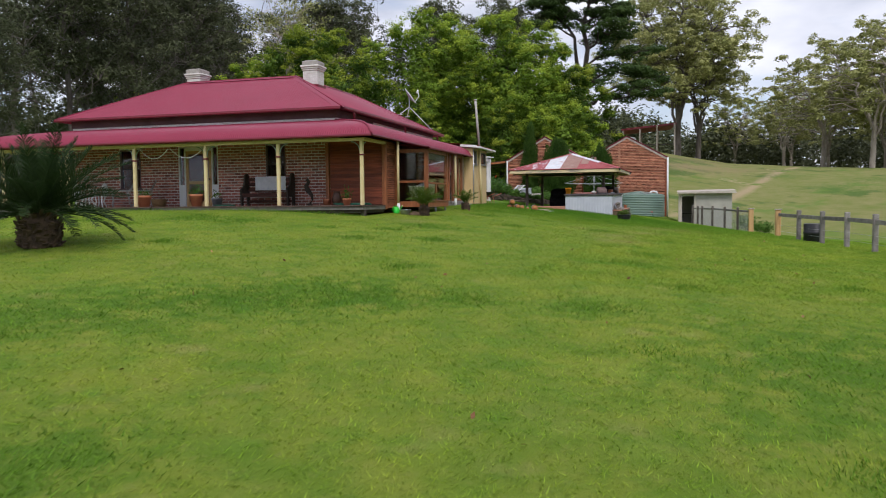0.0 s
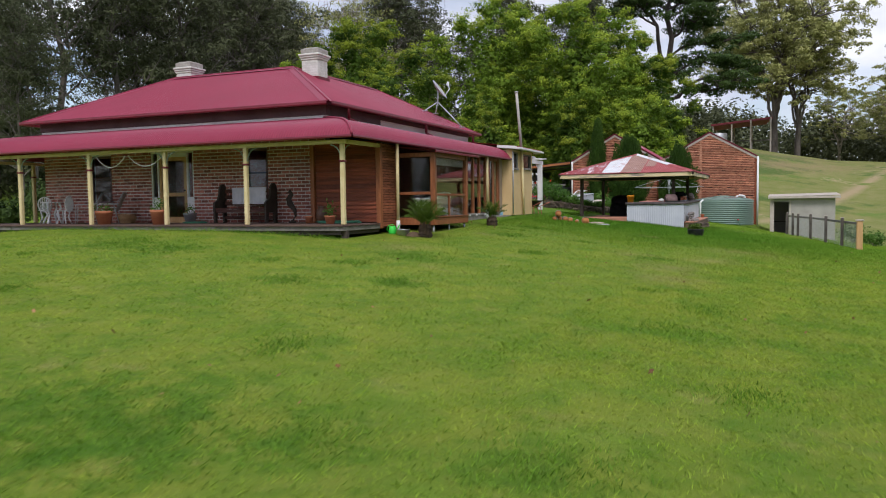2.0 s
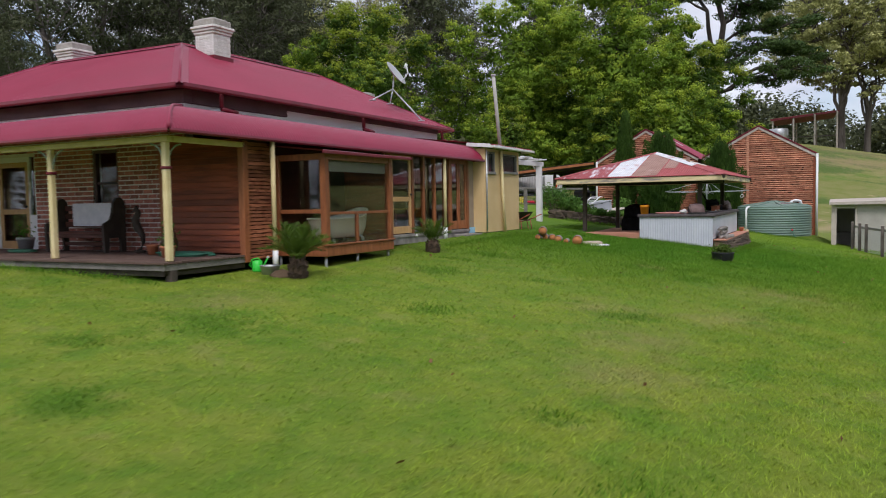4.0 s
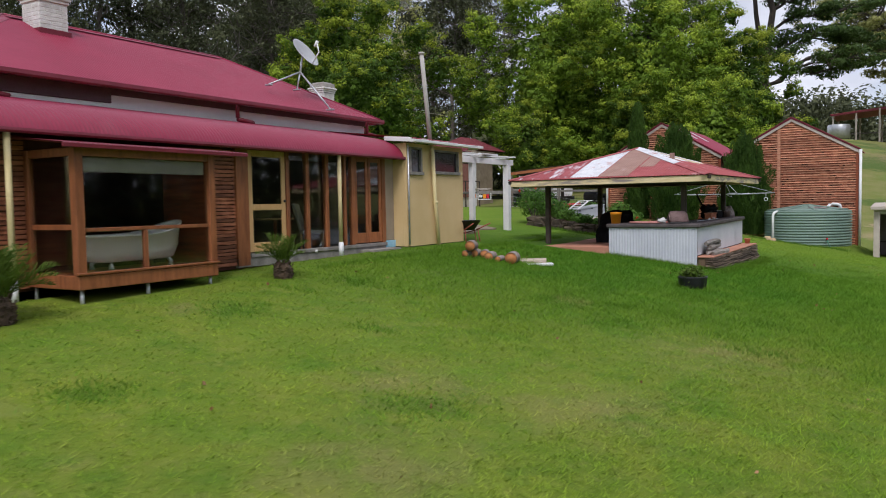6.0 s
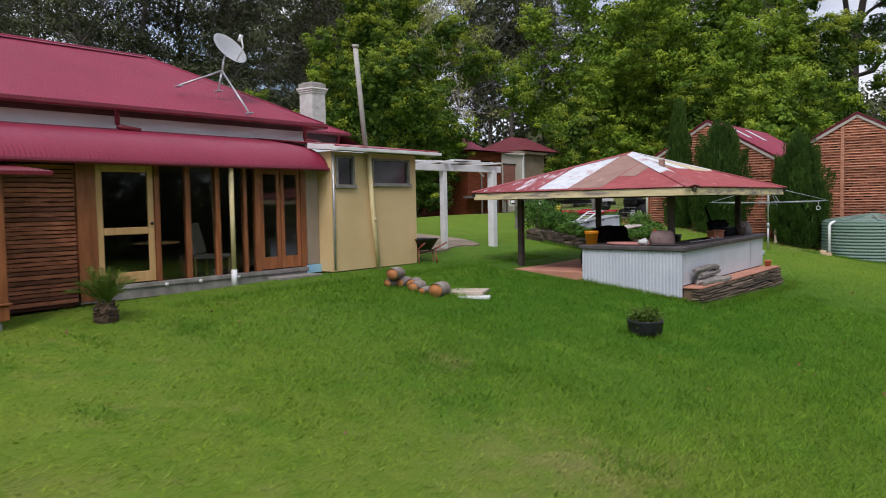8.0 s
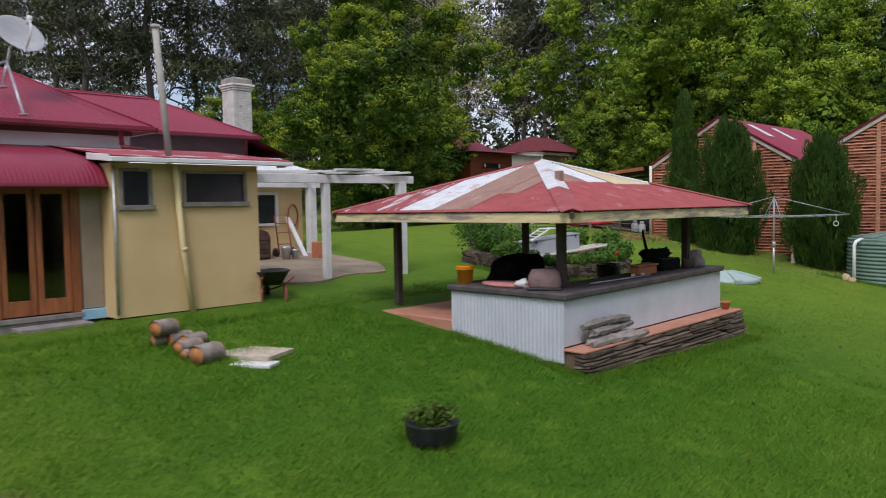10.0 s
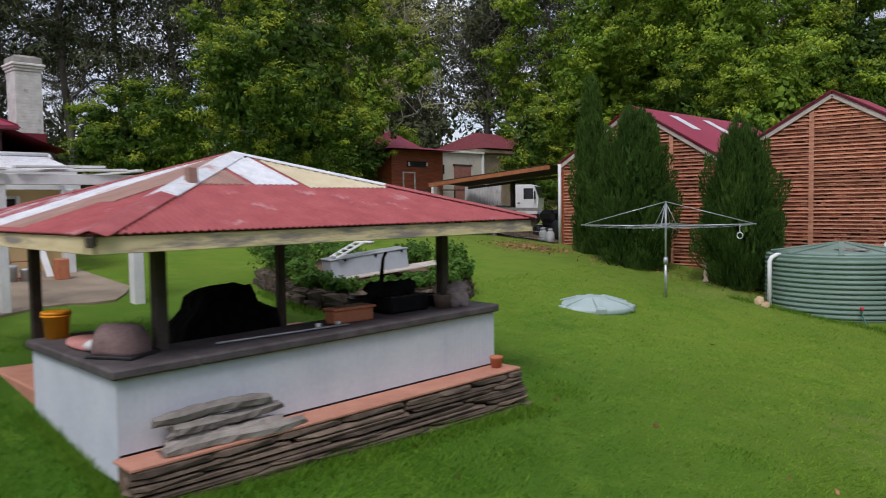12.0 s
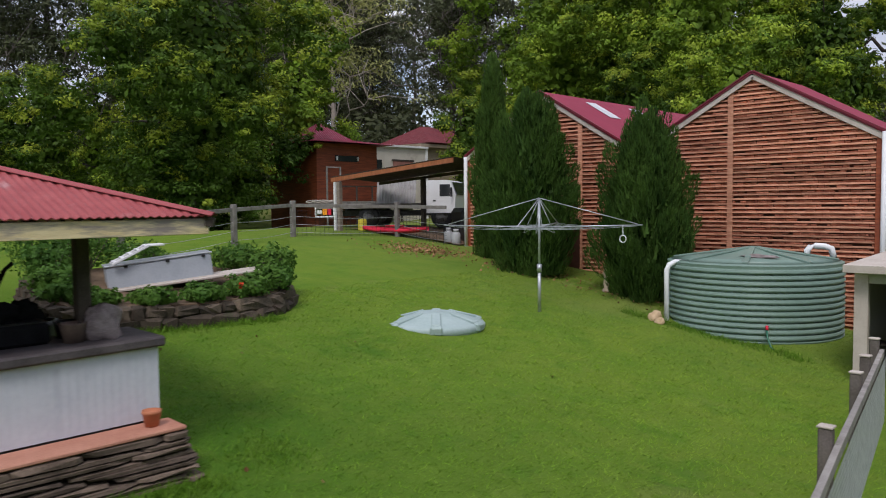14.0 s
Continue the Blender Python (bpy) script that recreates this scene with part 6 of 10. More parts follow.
# wheelbarrow beside the lean-to
wb = thing("wheelbarrow", "black wheelbarrow with red-brown legs on the grass", "wheelbarrow", (-9.0, 38.05, ground(-9.0, 38.05) - 0.08), -25)
s = Shape()
ring = lambda sx, sy, z: [(sx * math.copysign(abs(math.cos(a)) ** 0.6, math.cos(a)), sy * math.copysign(abs(math.sin(a)) ** 0.6, math.sin(a)), z) for a in np.linspace(0, 2 * math.pi, 20, endpoint=False)]
rr = ring(0.25, 0.18, 0.36) + ring(0.45, 0.32, 0.62) + ring(0.47, 0.34, 0.63) + ring(0.43, 0.3, 0.61) + ring(0.24, 0.17, 0.38)
s.add(rr, [[i * 20 + k, i * 20 + (k + 1) % 20, (i + 1) * 20 + (k + 1) % 20, (i + 1) * 20 + k] for i in range(4) for k in range(20)] + [list(range(20))[::-1], list(range(80, 100))])
part("tray", s, black_plastic, wb, "", True)
rustf = mat("rust_red_frame", (0.28, 0.06, 0.05), (0.4, 0.12, 0.09), 0.6, 6, 40, 0.1)
for y in (-0.22, 0.22):
    part("handle", Shape().tube([(0.75, y * 1.3, 0.55), (0.2, y, 0.36), (-0.55, y * 0.25, 0.2)], 0.018, 8), rustf, wb, "", True)
    part("leg", Shape().tube([(0.28, y, 0.36), (0.34, y * 1.1, 0.0), (0.18, y * 1.1, 0.0), (0.1, y, 0.36)], 0.015, 8), rustf, wb, "", True)
s = Shape(pose(-0.58, 0, 0.19, 90))
s.lathe([(0.1, -0.04), (0.17, -0.04), (0.19, 0), (0.17, 0.04), (0.1, 0.04)], 20)
part("wheel", s, black_plastic, wb, "", True)

# ---- on the bar ----
barm = stepm


def local(x, y, z):
    return tuple(barm @ Vector((x, y, z)))


bk = thing("bucket", "orange-yellow plastic bucket on the bar top", "bucket", local(-2.2, 0.22, 0.88))
part("bucket_body", Shape().lathe([(0.12, 0), (0.145, 0.27), (0.155, 0.27), (0.155, 0.3), (0.14, 0.3), (0.115, 0.02), (0.001, 0.02)], 24), yellow_plastic, bk, "", True)
part("bucket_rim", Shape().lathe([(0.15, 0.24), (0.16, 0.245), (0.16, 0.26), (0.15, 0.262)], 24), yellow_plastic, bk, "", True)
bd = solid("body_board", Shape(barm @ pose(-1.3, 0.35, 0.91, 0, 0, 6)).lathe([(0.001, -0.03), (0.3, -0.03), (0.34, -0.01), (0.33, 0.02), (0.001, 0.03)], 28), mat("pink_foam", (0.5, 0.2, 0.18), (0.62, 0.3, 0.27), 0.6, 4, 40, 0.1), "faded pink round board lying on the bar", "board", smooth=True)
bd.scale = (1.7, 0.8, 1)
ov = thing("clay_oven", "small plum-grey barrel-vaulted pizza oven on the bar", "oven", local(-0.55, 0.3, 0.88), 28)
ov.scale = (0.78, 0.9, 1.15)
oven_clay = mat("plum_clay", (0.13, 0.08, 0.08), (0.25, 0.17, 0.165), 0.85, 5, 40, 0.3, c3=(0.08, 0.06, 0.06), patch=0.5)
s = Shape()
prof_ = [(0.21 * math.cos(a), 0.06 + 0.21 * math.sin(a)) for a in np.linspace(0, math.pi, 13)]
vs = []
for x, k in ((-0.3, 0.9), (-0.27, 1.0), (0.0, 1.04), (0.2, 1.0), (0.27, 0.82), (0.3, 0.5)):
    vs += [(x, 0.21 * k, 0.03)] + [(x, y * k, 0.03 + (z - 0.03) * k) for y, z in prof_] + [(x, -0.21 * k, 0.03)]
m_ = len(prof_) + 2
s.add(vs, [[i * m_ + j, i * m_ + (j + 1) % m_, (i + 1) * m_ + (j + 1) % m_, (i + 1) * m_ + j] for i in range(5) for j in range(m_)] + [list(range(m_))[::-1], list(range(5 * m_, 6 * m_))])
part("barrel", s, oven_clay, ov, "plum grey barrel-vaulted clay shell", True)
part("base_plate", Shape().box(-0.34, 0.34, -0.25, 0.25, 0.0, 0.03, 0.01), dark_metal, ov)
part("mouth_arch", Shape().tube([(-0.31, 0.13 * math.cos(a), 0.05 + 0.13 * math.sin(a)) for a in np.linspace(0, math.pi, 11)], 0.028, 8), oven_clay, ov, "", True)
# no opening here: a black block paints the dark of the mouth
part("mouth", Shape().box(-0.318, -0.24, -0.11, 0.11, 0.035, 0.15, 0.02), black_plastic, ov, "black block painting in the shade of the oven mouth")
solid("steel_rod", Shape(barm).tube([(-0.3, 1.15, 0.9), (-0.16, 2.75, 0.9)], 0.012, 8), galv, "long thin steel rod lying on the bar", "rod", smooth=True)
solid("plastic_bag", Shape().blob(local(-0.95, 0.2, 0.95), (0.12, 0.1, 0.07), 8, 0.6, 5), white_paint, "crumpled white plastic bag on the bar", "bag", smooth=True)
cov = thing("covered_barbecue", "barbecue under a black fitted cover", "barbecue", tuple(stepm @ Vector((-3.1, 2.68, 0.16))), 88)
cov.scale = (0.9, 1, 0.97)
rng = np.random.default_rng(8)
s = Shape()
pr = [(-0.84, 0), (-0.86, 0.3), (-0.8, 0.5), (-0.62, 0.62), (-0.5, 0.72), (-0.42, 0.9), (-0.3, 0.98), (0.0, 1.0), (0.3, 1.03), (0.4, 1.02), (0.46, 0.94), (0.5, 0.78), (0.7, 0.72), (0.86, 0.66), (0.92, 0.5), (0.94, 0.25), (0.9, 0)]
k, nk = len(pr), 8
vs = []
for j in range(nk):
    y_ = lerp(-0.36, 0.36, j / (nk - 1))
    f = 0.93 if j in (0, nk - 1) else 1.0
    vs += [(f * x + rng.normal(0, 0.012), y_ + rng.normal(0, 0.012), f * z + rng.normal(0, 0.014) * (z > 0.1)) for x, z in pr]
s.add(vs, [[j * k + i, j * k + (i + 1) % k, (j + 1) * k + (i + 1) % k, (j + 1) * k + i] for j in range(nk - 1) for i in range(k)] + [list(range(k))[::-1], list(range((nk - 1) * k, nk * k))])
part("cover", s, black_cloth, cov, "creased black cover")
part("hem", Shape().tube([(-0.87, -0.37, 0.05), (0.93, -0.37, 0.05), (0.93, 0.37, 0.05), (-0.87, 0.37, 0.05), (-0.87, -0.37, 0.05)], 0.014, 6), black_plastic, cov, "elastic hem of the cover")
for x in (-0.7, 0.75):
    part("castor", Shape(pose(x, -0.3, 0.04, 90)).lathe([(0.01, -0.02), (0.045, -0.02), (0.045, 0.02), (0.01, 0.02)], 12), black_plastic, cov)
gr = thing("gas_grill", "open black gas grill on the bar run", "grill", local(-0.6, 3.92, 0.88), -2)
part("grill_body", Shape().box(-0.24, 0.24, -0.34, 0.3, 0.0, 0.2, 0.03), black_cloth, gr)
s = Shape().tube([(-0.1, -0.2, 0.2), (-0.3, -0.05, 0.42), (-0.46, 0.12, 0.66), (-0.5, 0.2, 0.72)], [0.03, 0.03, 0.022, 0.02], 7)
part("grill_lid", s, black_cloth, gr, "thin raised lid arm")
part("grill_plate", Shape().box(-0.22, 0.22, -0.32, 0.28, 0.201, 0.22), dark_metal, gr)
# made-up lumps that fill out the dark mound on the grill
for x, y, r in ((-0.1, -0.3, 0.13), (0.0, -0.08, 0.15), (-0.05, 0.15, 0.12)):
    part("fire_brick", Shape().blob((x, y, 0.26), (r, r * 1.2, 0.12), 7, 0.9, r), black_cloth, gr, "lumpy black mass on the grill", True)
tr_ = thing("planter_box", "empty terracotta planter trough on the bar", "planter", local(-0.4, 2.95, 0.88), -2)
part("trough", Shape().box(-0.09, 0.09, -0.3, 0.3, 0.0, 0.15, 0.015).box(-0.11, 0.11, -0.32, 0.32, 0.152, 0.185, 0.01), pot_red, tr_)
part("soil", Shape().blob((0, 0, 0.17), (0.08, 0.28, 0.04), 8, 0.5, 2), soil, tr_, "dry dark soil")
for x, y, r, h in ((-0.3, 2.42, 0.035, 0.055), (-0.25, 2.66, 0.035, 0.055)):
    solid("mug", Shape(barm @ pose(x, y, 0.88)).lathe([(r * 0.8, 0), (r, h), (r * 0.85, h), (r * 0.7, 0.01), (0.001, 0.01)], 14), white_paint, "small white mug on the bar", "mug", "bar mugs", smooth=True)
solid("rock", Shape().blob(local(-0.32, 4.68, 1.0), (0.17, 0.17, 0.21), 9, 0.5, 9), pink_rock, "rough pinkish lump of rock on the bar end", "rock", smooth=True)
for i, (x, y, w, h) in enumerate(((-0.3, 4.4, 0.12, 0.18), (-0.62, 4.45, 0.12, 0.16), (-1.5, 4.4, 0.3, 0.5), (-2.2, 4.6, 0.25, 0.7), (-1.9, 3.9, 0.22, 0.45))):
    zb = 0.88 if x > -0.8 else 0.16
    solid("storage_tub", Shape(barm @ pose(x, y, zb, 0, 0, 15 * i)).lathe([(w * 0.8, 0), (w, h * 0.9), (w * 1.06, h), (w * 0.9, h), (w * 0.75, 0.03), (0.001, 0.03)], 18), dark_metal if i % 2 else mat("rusty_bin", (0.1, 0.07, 0.06), (0.2, 0.14, 0.11), 0.8, 6, 40, 0.2),
          "dark rusty tub kept under the shelter", "tub", "shelter tubs", smooth=True)
flowerpot(*(stepm @ Vector((0.2, 4.9, 0.072))), 0.09, 0.15, pot_red, "small terracotta pot on the paved ledge")
for i, (y0_, y1_, x, z, w) in enumerate(((0.35, 1.55, 0.18, 0.12, 0.14), (0.4, 1.6, 0.17, 0.25, 0.15), (0.3, 1.45, 0.16, 0.37, 0.13), (0.25, 1.75, 0.35, 0.11, 0.1))):
    s = Shape(stepm)
    k, n_ = 15, 7
    rg = random.Random(20 + i)
    vs = []
    lean = rg.uniform(-0.05, 0.05)
    for j in range(k):
        u = j / (k - 1)
        yy, dx, dz = lerp(y0_, y1_, u), 0.014 * math.sin(j * 0.5 + i) + lean * (u - 0.5), 0.012 * math.sin(j * 0.45 + 2 * i)
        taper = 1.0 - 0.3 * max(0, abs(2 * u - 1) - 0.8) / 0.2
        for e in range(n_):
            a = 2 * math.pi * e / n_ + 0.3
            vs.append((x + dx + (w / 2 + 0.012) * taper * math.cos(a) * rg.uniform(0.82, 1.12), yy + 0.06 * rg.uniform(-1, 1) * (j in (0, k - 1)), z + dz + 0.072 * taper * math.sin(a) * rg.uniform(0.78, 1.1)))
    s.add(vs, [[n_ * j + e, n_ * j + n_ + e, n_ * j + n_ + (e + 1) % n_, n_ * j + (e + 1) % n_] for j in range(k - 1) for e in range(n_)] + [list(range(n_)), list(range((k - 1) * n_, k * n_))[::-1]])
    solid("old_sleeper", s, old_wood, "split weathered grey timber on the ledge", "timber", "old sleepers")

# ---- septic lid, hoist, tank ----
sx_, sy_ = -5.47, 50.65
sep_ = thing("septic_lid", "pale green domed septic tank lid in the lawn", "tank lid", (sx_, sy_, ground(sx_, sy_) - 0.05))
part("lid_dome", Shape().lathe([(0.88, -0.1), (0.9, 0.02), (0.87, 0.06), (0.82, 0.075), (0.62, 0.14), (0.4, 0.205), (0.34, 0.235), (0.28, 0.245), (0.001, 0.25)], 40), lid_green, sep_, "", True)
for k in range(6):
    a = math.pi / 3 * k + 0.25
    d = Vector((math.cos(a), math.sin(a), 0))
    rib = part("lid_rib", Shape().beam(d * 0.3 + Vector((0, 0, 0.235)), d * 0.84 + Vector((0, 0, 0.09)), 0.17, 0.06, 0.02), lid_green, sep_)
    part("rim_block", Shape().beam(d * 0.8 + Vector((0, 0, 0.03)), d * 0.93 + Vector((0, 0, 0.015)), 0.22, 0.16, 0.03), lid_green, rib)

hx, hy = -5.15, 53.35
hz = ground(hx, hy)
hoist = thing("rotary_clothes_hoist", "galvanised rotary clothes hoist on the lawn", "clothes line", (hx, hy, hz - 0.05), 25)
part("mast", Shape().tube([(0, 0, 0), (0, 0, 0.95)], 0.034, 12), galv, hoist, "", True)
part("mast_tube", Shape().tube([(0, 0, 0.9), (0, 0, 2.35)], 0.024, 12), galv, hoist, "", True)
part("winder", Shape().tube([(0, 0, 0.86), (0, 0, 1.02)], 0.05, 12), galv, hoist, "cast winder collar", True)
HT, HA, AR = 2.37, 1.8, 2.05
for k in range(4):
    a = math.pi / 2 * k
    d = Vector((math.cos(a), math.sin(a), 0))
    arm = part("arm", Shape().tube([d * 0.06 + Vector((0, 0, HA - 0.02)), d * AR + Vector((0, 0, HA + 0.02))], 0.013, 8), galv, hoist, "", True)
    part("stay", Shape().tube([Vector((0, 0, HT)), d * (AR - 0.1) + Vector((0, 0, HA + 0.04))], 0.009, 6), galv, hoist, "", True)
    part("strut", Shape().tube([Vector((0, 0, HT - 0.02)), d * 0.32 + Vector((0, 0, HA - 0.14)), Vector((0, 0, HA - 0.0))], 0.009, 6), galv, hoist, "", True)
for r in (0.7, 1.1, 1.5, 1.95):
    pts = []
    for k in range(5):
        a, b_ = math.pi / 2 * (k % 4), math.pi / 2 * ((k + 1) % 4)
        p, q = Vector((math.cos(a) * r, math.sin(a) * r, HA)), Vector((math.cos(b_) * r, math.sin(b_) * r, HA))
        if k < 4:
            pts += [p.lerp(q, t / 6) - Vector((0, 0, 0.03 * math.sin(math.pi * t / 6))) for t in range(6)]
    part("wire", Shape().tube(pts + [pts[0]], 0.004, 4), galv, hoist, "thin sagging wire", True)
pg = thing("hanging_peg_ring", "white plastic ring hung from the clothes hoist", "peg holder", (-3.6, 54.0, hz + 1.5))
part("ring", Shape().tube([(0.07 * math.cos(a), 0, 0.07 * math.sin(a)) for a in np.linspace(0, 6.283, 16)] + [(0.07, 0, 0)], 0.012, 6), pvc, pg, "", True)
part("hook", Shape().tube([(0, 0, 0.07), (0, 0, 0.28)], 0.008, 6), pvc, pg)

TX, TY, TRAD, TH = -2.38, 57.3, 1.8, 1.42
tz = -0.64
tank = thing("rainwater_tank", "squat green ribbed polyethylene rainwater tank", "water tank", (TX, TY, tz))
prof = [(TRAD - 0.02, 0.0), (TRAD, 0.04)]
ribs = 12
for k in range(ribs):
    z = 0.06 + k * TH / ribs
    w = TH / ribs
    prof += [(TRAD - 0.06, z), (TRAD - 0.06, z + w * 0.24), (TRAD - 0.006, z + w * 0.3), (TRAD, z + w * 0.5), (TRAD - 0.012, z + w * 0.82), (TRAD - 0.03, z + w * 0.94)]
prof += [(TRAD - 0.03, TH + 0.07), (TRAD - 0.02, TH + 0.12), (TRAD - 0.1, TH + 0.15)]
part("tank_body", Shape().lathe(prof, 72), tank_green, tank, "green ribbed tank wall")
part("tank_roof", Shape().lathe([(TRAD - 0.1, TH + 0.152), (1.2, TH + 0.22), (0.55, TH + 0.31), (0.1, TH + 0.4), (0.001, TH + 0.41)], 72), tank_green, tank, "shallow conical tank top", True)
for k in range(8):
    a = math.pi / 4 * k + 0.3
    part("roof_rib", Shape().beam((0.12 * math.cos(a), 0.12 * math.sin(a), TH + 0.4), (1.66 * math.cos(a), 1.66 * math.sin(a), TH + 0.175), 0.12, 0.035), tank_green, tank)
part("strainer", Shape().blob((0.45, -0.85, TH + 0.25), (0.3, 0.14, 0.05), 10, 0.9, 3), pink_rock, tank, "pinkish brown debris on the strainer", True)
p0 = Vector((-1.2, -1.55, 0.0))
part("overflow_pipe", Shape().tube([p0 + Vector((0, 0, -0.02)), p0 + Vector((0, 0, TH - 0.04)), p0 + Vector((0.03, 0.04, TH + 0.06)), p0 + Vector((0.12, 0.14, TH + 0.12)), p0 + Vector((0.24, 0.34, TH + 0.1))], 0.055, 12), pvc, tank, "white PVC overflow pipe", True)
part("inlet_pipe", Shape().tube([(0.75, 1.1, TH + 0.15), (0.75, 1.1, TH + 0.3), (0.8, 1.12, TH + 0.37), (0.9, 1.16, TH + 0.4), (1.08, 1.2, TH + 0.39), (1.2, 1.24, TH + 0.35), (1.25, 1.25, TH + 0.15)], 0.07, 12), pvc, tank, "white PVC inlet pipe", True)
part("tap", Shape().tube([(0.9, -1.5, 0.36), (0.97, -1.66, 0.38), (0.97, -1.68, 0.32)], 0.03, 8), red_plastic, tank, "red tap", True)
solid("garden_hose", Shape().tube([(-1.41, 55.62, -0.32), (-1.37, 55.56, -0.45), (-1.28, 55.5, -0.62), (-1.15, 55.45, -0.7)], 0.02, 8), hose_green, "dark green hose from the tank tap", "hose", smooth=True)
for x, y, r in ((-3.72, 55.45, 0.13), (-3.85, 55.8, 0.12), (-3.5, 55.3, 0.1)):
    solid("pipe_stone", Shape().blob((x, y, ground(x, y) + r * 0.3), r, 8, 0.4, x), sand_stone, "sandy stone at the foot of the pipe", "stone", "pipe stones", smooth=True)
solid("garden_statue", Shape().lathe([(0.1, 0), (0.1, 0.05), (0.05, 0.1), (0.07, 0.2), (0.05, 0.34), (0.09, 0.46), (0.05, 0.54), (0.06, 0.6), (0.001, 0.66)], 14, (-5.85, 57.0, ground(-5.85, 57.0))), mat("pale_stone_figure", (0.5, 0.38, 0.28), (0.62, 0.5, 0.4), 0.8, 8, 50, 0.2),
           "small pale garden statue between the cypresses", "statue", smooth=True)

# ---- sheds with split timber cladding ----
def timber_shed(x0, x1, y, depth, eave, apex, base, label, turn=0.0):
    """A gabled shed, its gable facing the lawn; cladding slats are hung on later."""
    t = thing("timber_shed", label, "shed", ((x0 + x1) / 2, y + depth / 2, base))
    w = inside(t)
    xm = (x0 + x1) / 2
    s = Shape(w)
    v = [(x0 + 0.06, y + 0.05, base), (x1 - 0.06, y + 0.05, base), (x1 - 0.06, y + 0.05, eave), (xm, y + 0.05, apex - 0.08), (x0 + 0.06, y + 0.05, eave)]
    b_ = [(a, y + depth, c) for a, _, c in v]
    s.add(v + b_, [[0, 1, 2, 3, 4], [9, 8, 7, 6, 5], [0, 5, 6, 1], [1, 6, 7, 2], [4, 9, 5, 0]])
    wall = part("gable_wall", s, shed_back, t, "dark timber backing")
    s = Shape(w)
    s.sheet((x1 + 0.14, y - 0.12, eave - 0.09), (x1 + 0.14, y + depth + 0.1, eave - 0.09), (xm, y - 0.12, apex), (xm, y + depth + 0.1, apex), thick=0.01)
    s.sheet((x0 - 0.0, y - 0.12, eave - 0.0), (x0 - 0.0, y + depth + 0.1, eave - 0.0), (xm, y - 0.12, apex), (xm, y + depth + 0.1, apex), thick=0.01)
    r = part("roof", s, roof_red, t, "maroon corrugated iron gable roof")
    for xe, sg in ((x0, -1), (x1, 1)):
        s = Shape(w)
        s.beam((xm, y - 0.07, apex - 0.1), (xe + sg * 0.1, y - 0.07, eave - 0.16), 0.03, 0.15)
        part("barge_board", s, grey_pale, t, "weathered pale barge board")
        s = Shape(w)
        s.beam((xm, y - 0.085, apex + 0.0), (xe + sg * 0.12, y - 0.085, eave - 0.055), 0.05, 0.09)
        part("barge_cap", s, trim_red, t, "maroon barge capping")
        s = Shape(w)
        s.box(xe - 0.06, xe + 0.06, y - 0.03, y + 0.06, base, eave)
        part("corner_board", s, wood_red, t, "timber corner board")
    return t, wall


grey_pale = mat("pale_weathered_board", (0.42, 0.36, 0.31), (0.56, 0.5, 0.45), 0.8, 3, 40, 0.3)
GY_ = 59.6
shed_r, wall_r = timber_shed(-6.15, -0.55, GY_, 3.2, 3.72, 5.3, -0.9, "tall shed clad in split red timber slats under maroon roof")
shed_l, wall_l = timber_shed(-12.2, -6.55, GY_ - 0.5, 9.0, 3.72, 5.42, -0.6, "shed clad in split timber slats behind the cypresses")
for sh, xs, zt, nm in ((shed_r, (-3.9,), 4.85, "centre"), (shed_l, (-8.0,), 4.6, "centre")):
    for x in xs:
        s = Shape(inside(sh))
        y_ = GY_ if sh is shed_r else GY_ - 0.5
        s.box(x - 0.07, x + 0.07, y_ - 0.045, y_ + 0.03, -0.6, zt)
        part("cover_board", s, slat_mat, sh, "upright timber cover board")
for sh, xx, yy, zb in ((shed_l, -12.27, 59.0, 0.8), (shed_r, -0.42, 59.5, -0.9)):
    s = Shape(inside(sh))
    s.tube([(xx, yy, zb), (xx, yy, 3.66)], 0.06, 12)
    part("downpipe", s, pvc, sh, "white downpipe on the shed corner", True)
for y in (60.9, 63.4):
    e = lambda v, k: (lerp(-6.41, -9.375, k), v, lerp(3.63, 5.42, k) + 0.035)
    q = [e(y, 0.58), e(y + 0.55, 0.58), e(y + 0.55, 0.88), e(y, 0.88)]
    part("skylight", Shape(inside(shed_l)).add(q + [(a, b_, c - 0.012) for a, b_, c in q], [[0, 1, 2, 3], [7, 6, 5, 4]] + [[k, 4 + k, 4 + (k + 1) % 4, (k + 1) % 4] for k in range(4)]), iron_white, shed_l, "pale translucent roof sheet")
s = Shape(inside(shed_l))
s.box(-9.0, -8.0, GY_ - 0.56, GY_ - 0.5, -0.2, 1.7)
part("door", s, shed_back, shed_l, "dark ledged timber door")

# ---- carport, fence, truck ----
cz = ground(-15, 59)
cp = thing("carport", "lean-to carport with a timber beam and iron roof", "carport", (-15, 60.5, 1.0))
w = inside(cp)
part("roof", Shape(w).sheet((-17.8, 57.9, 3.18), (-12.3, 58.4, 3.66), (-17.8, 60.3, 3.03), (-12.3, 60.3, 3.4), 0.12, 0.01, thick=0.012), dark_wood, cp, "dark iron carport roof")
part("front_beam", Shape(w).beam((-17.8, 57.95, 3.07), (-12.3, 58.45, 3.55), 0.07, 0.15), wood_post, cp, "warm timber front beam")
for x, y, zt, m_ in ((-17.6, 57.95, 3.0, white_paint), (-17.44, 58.02, 3.0, room_lining), (-15.25, 60.05, 3.1, dark_wood)):
    h_ = 0.045 if m_ is white_paint else 0.075
    part("post", Shape(w).box(x - h_, x + h_, y - h_, y + h_, ground(x, y) - 0.3, zt), m_, cp, "white front post" if m_ is white_paint else "")
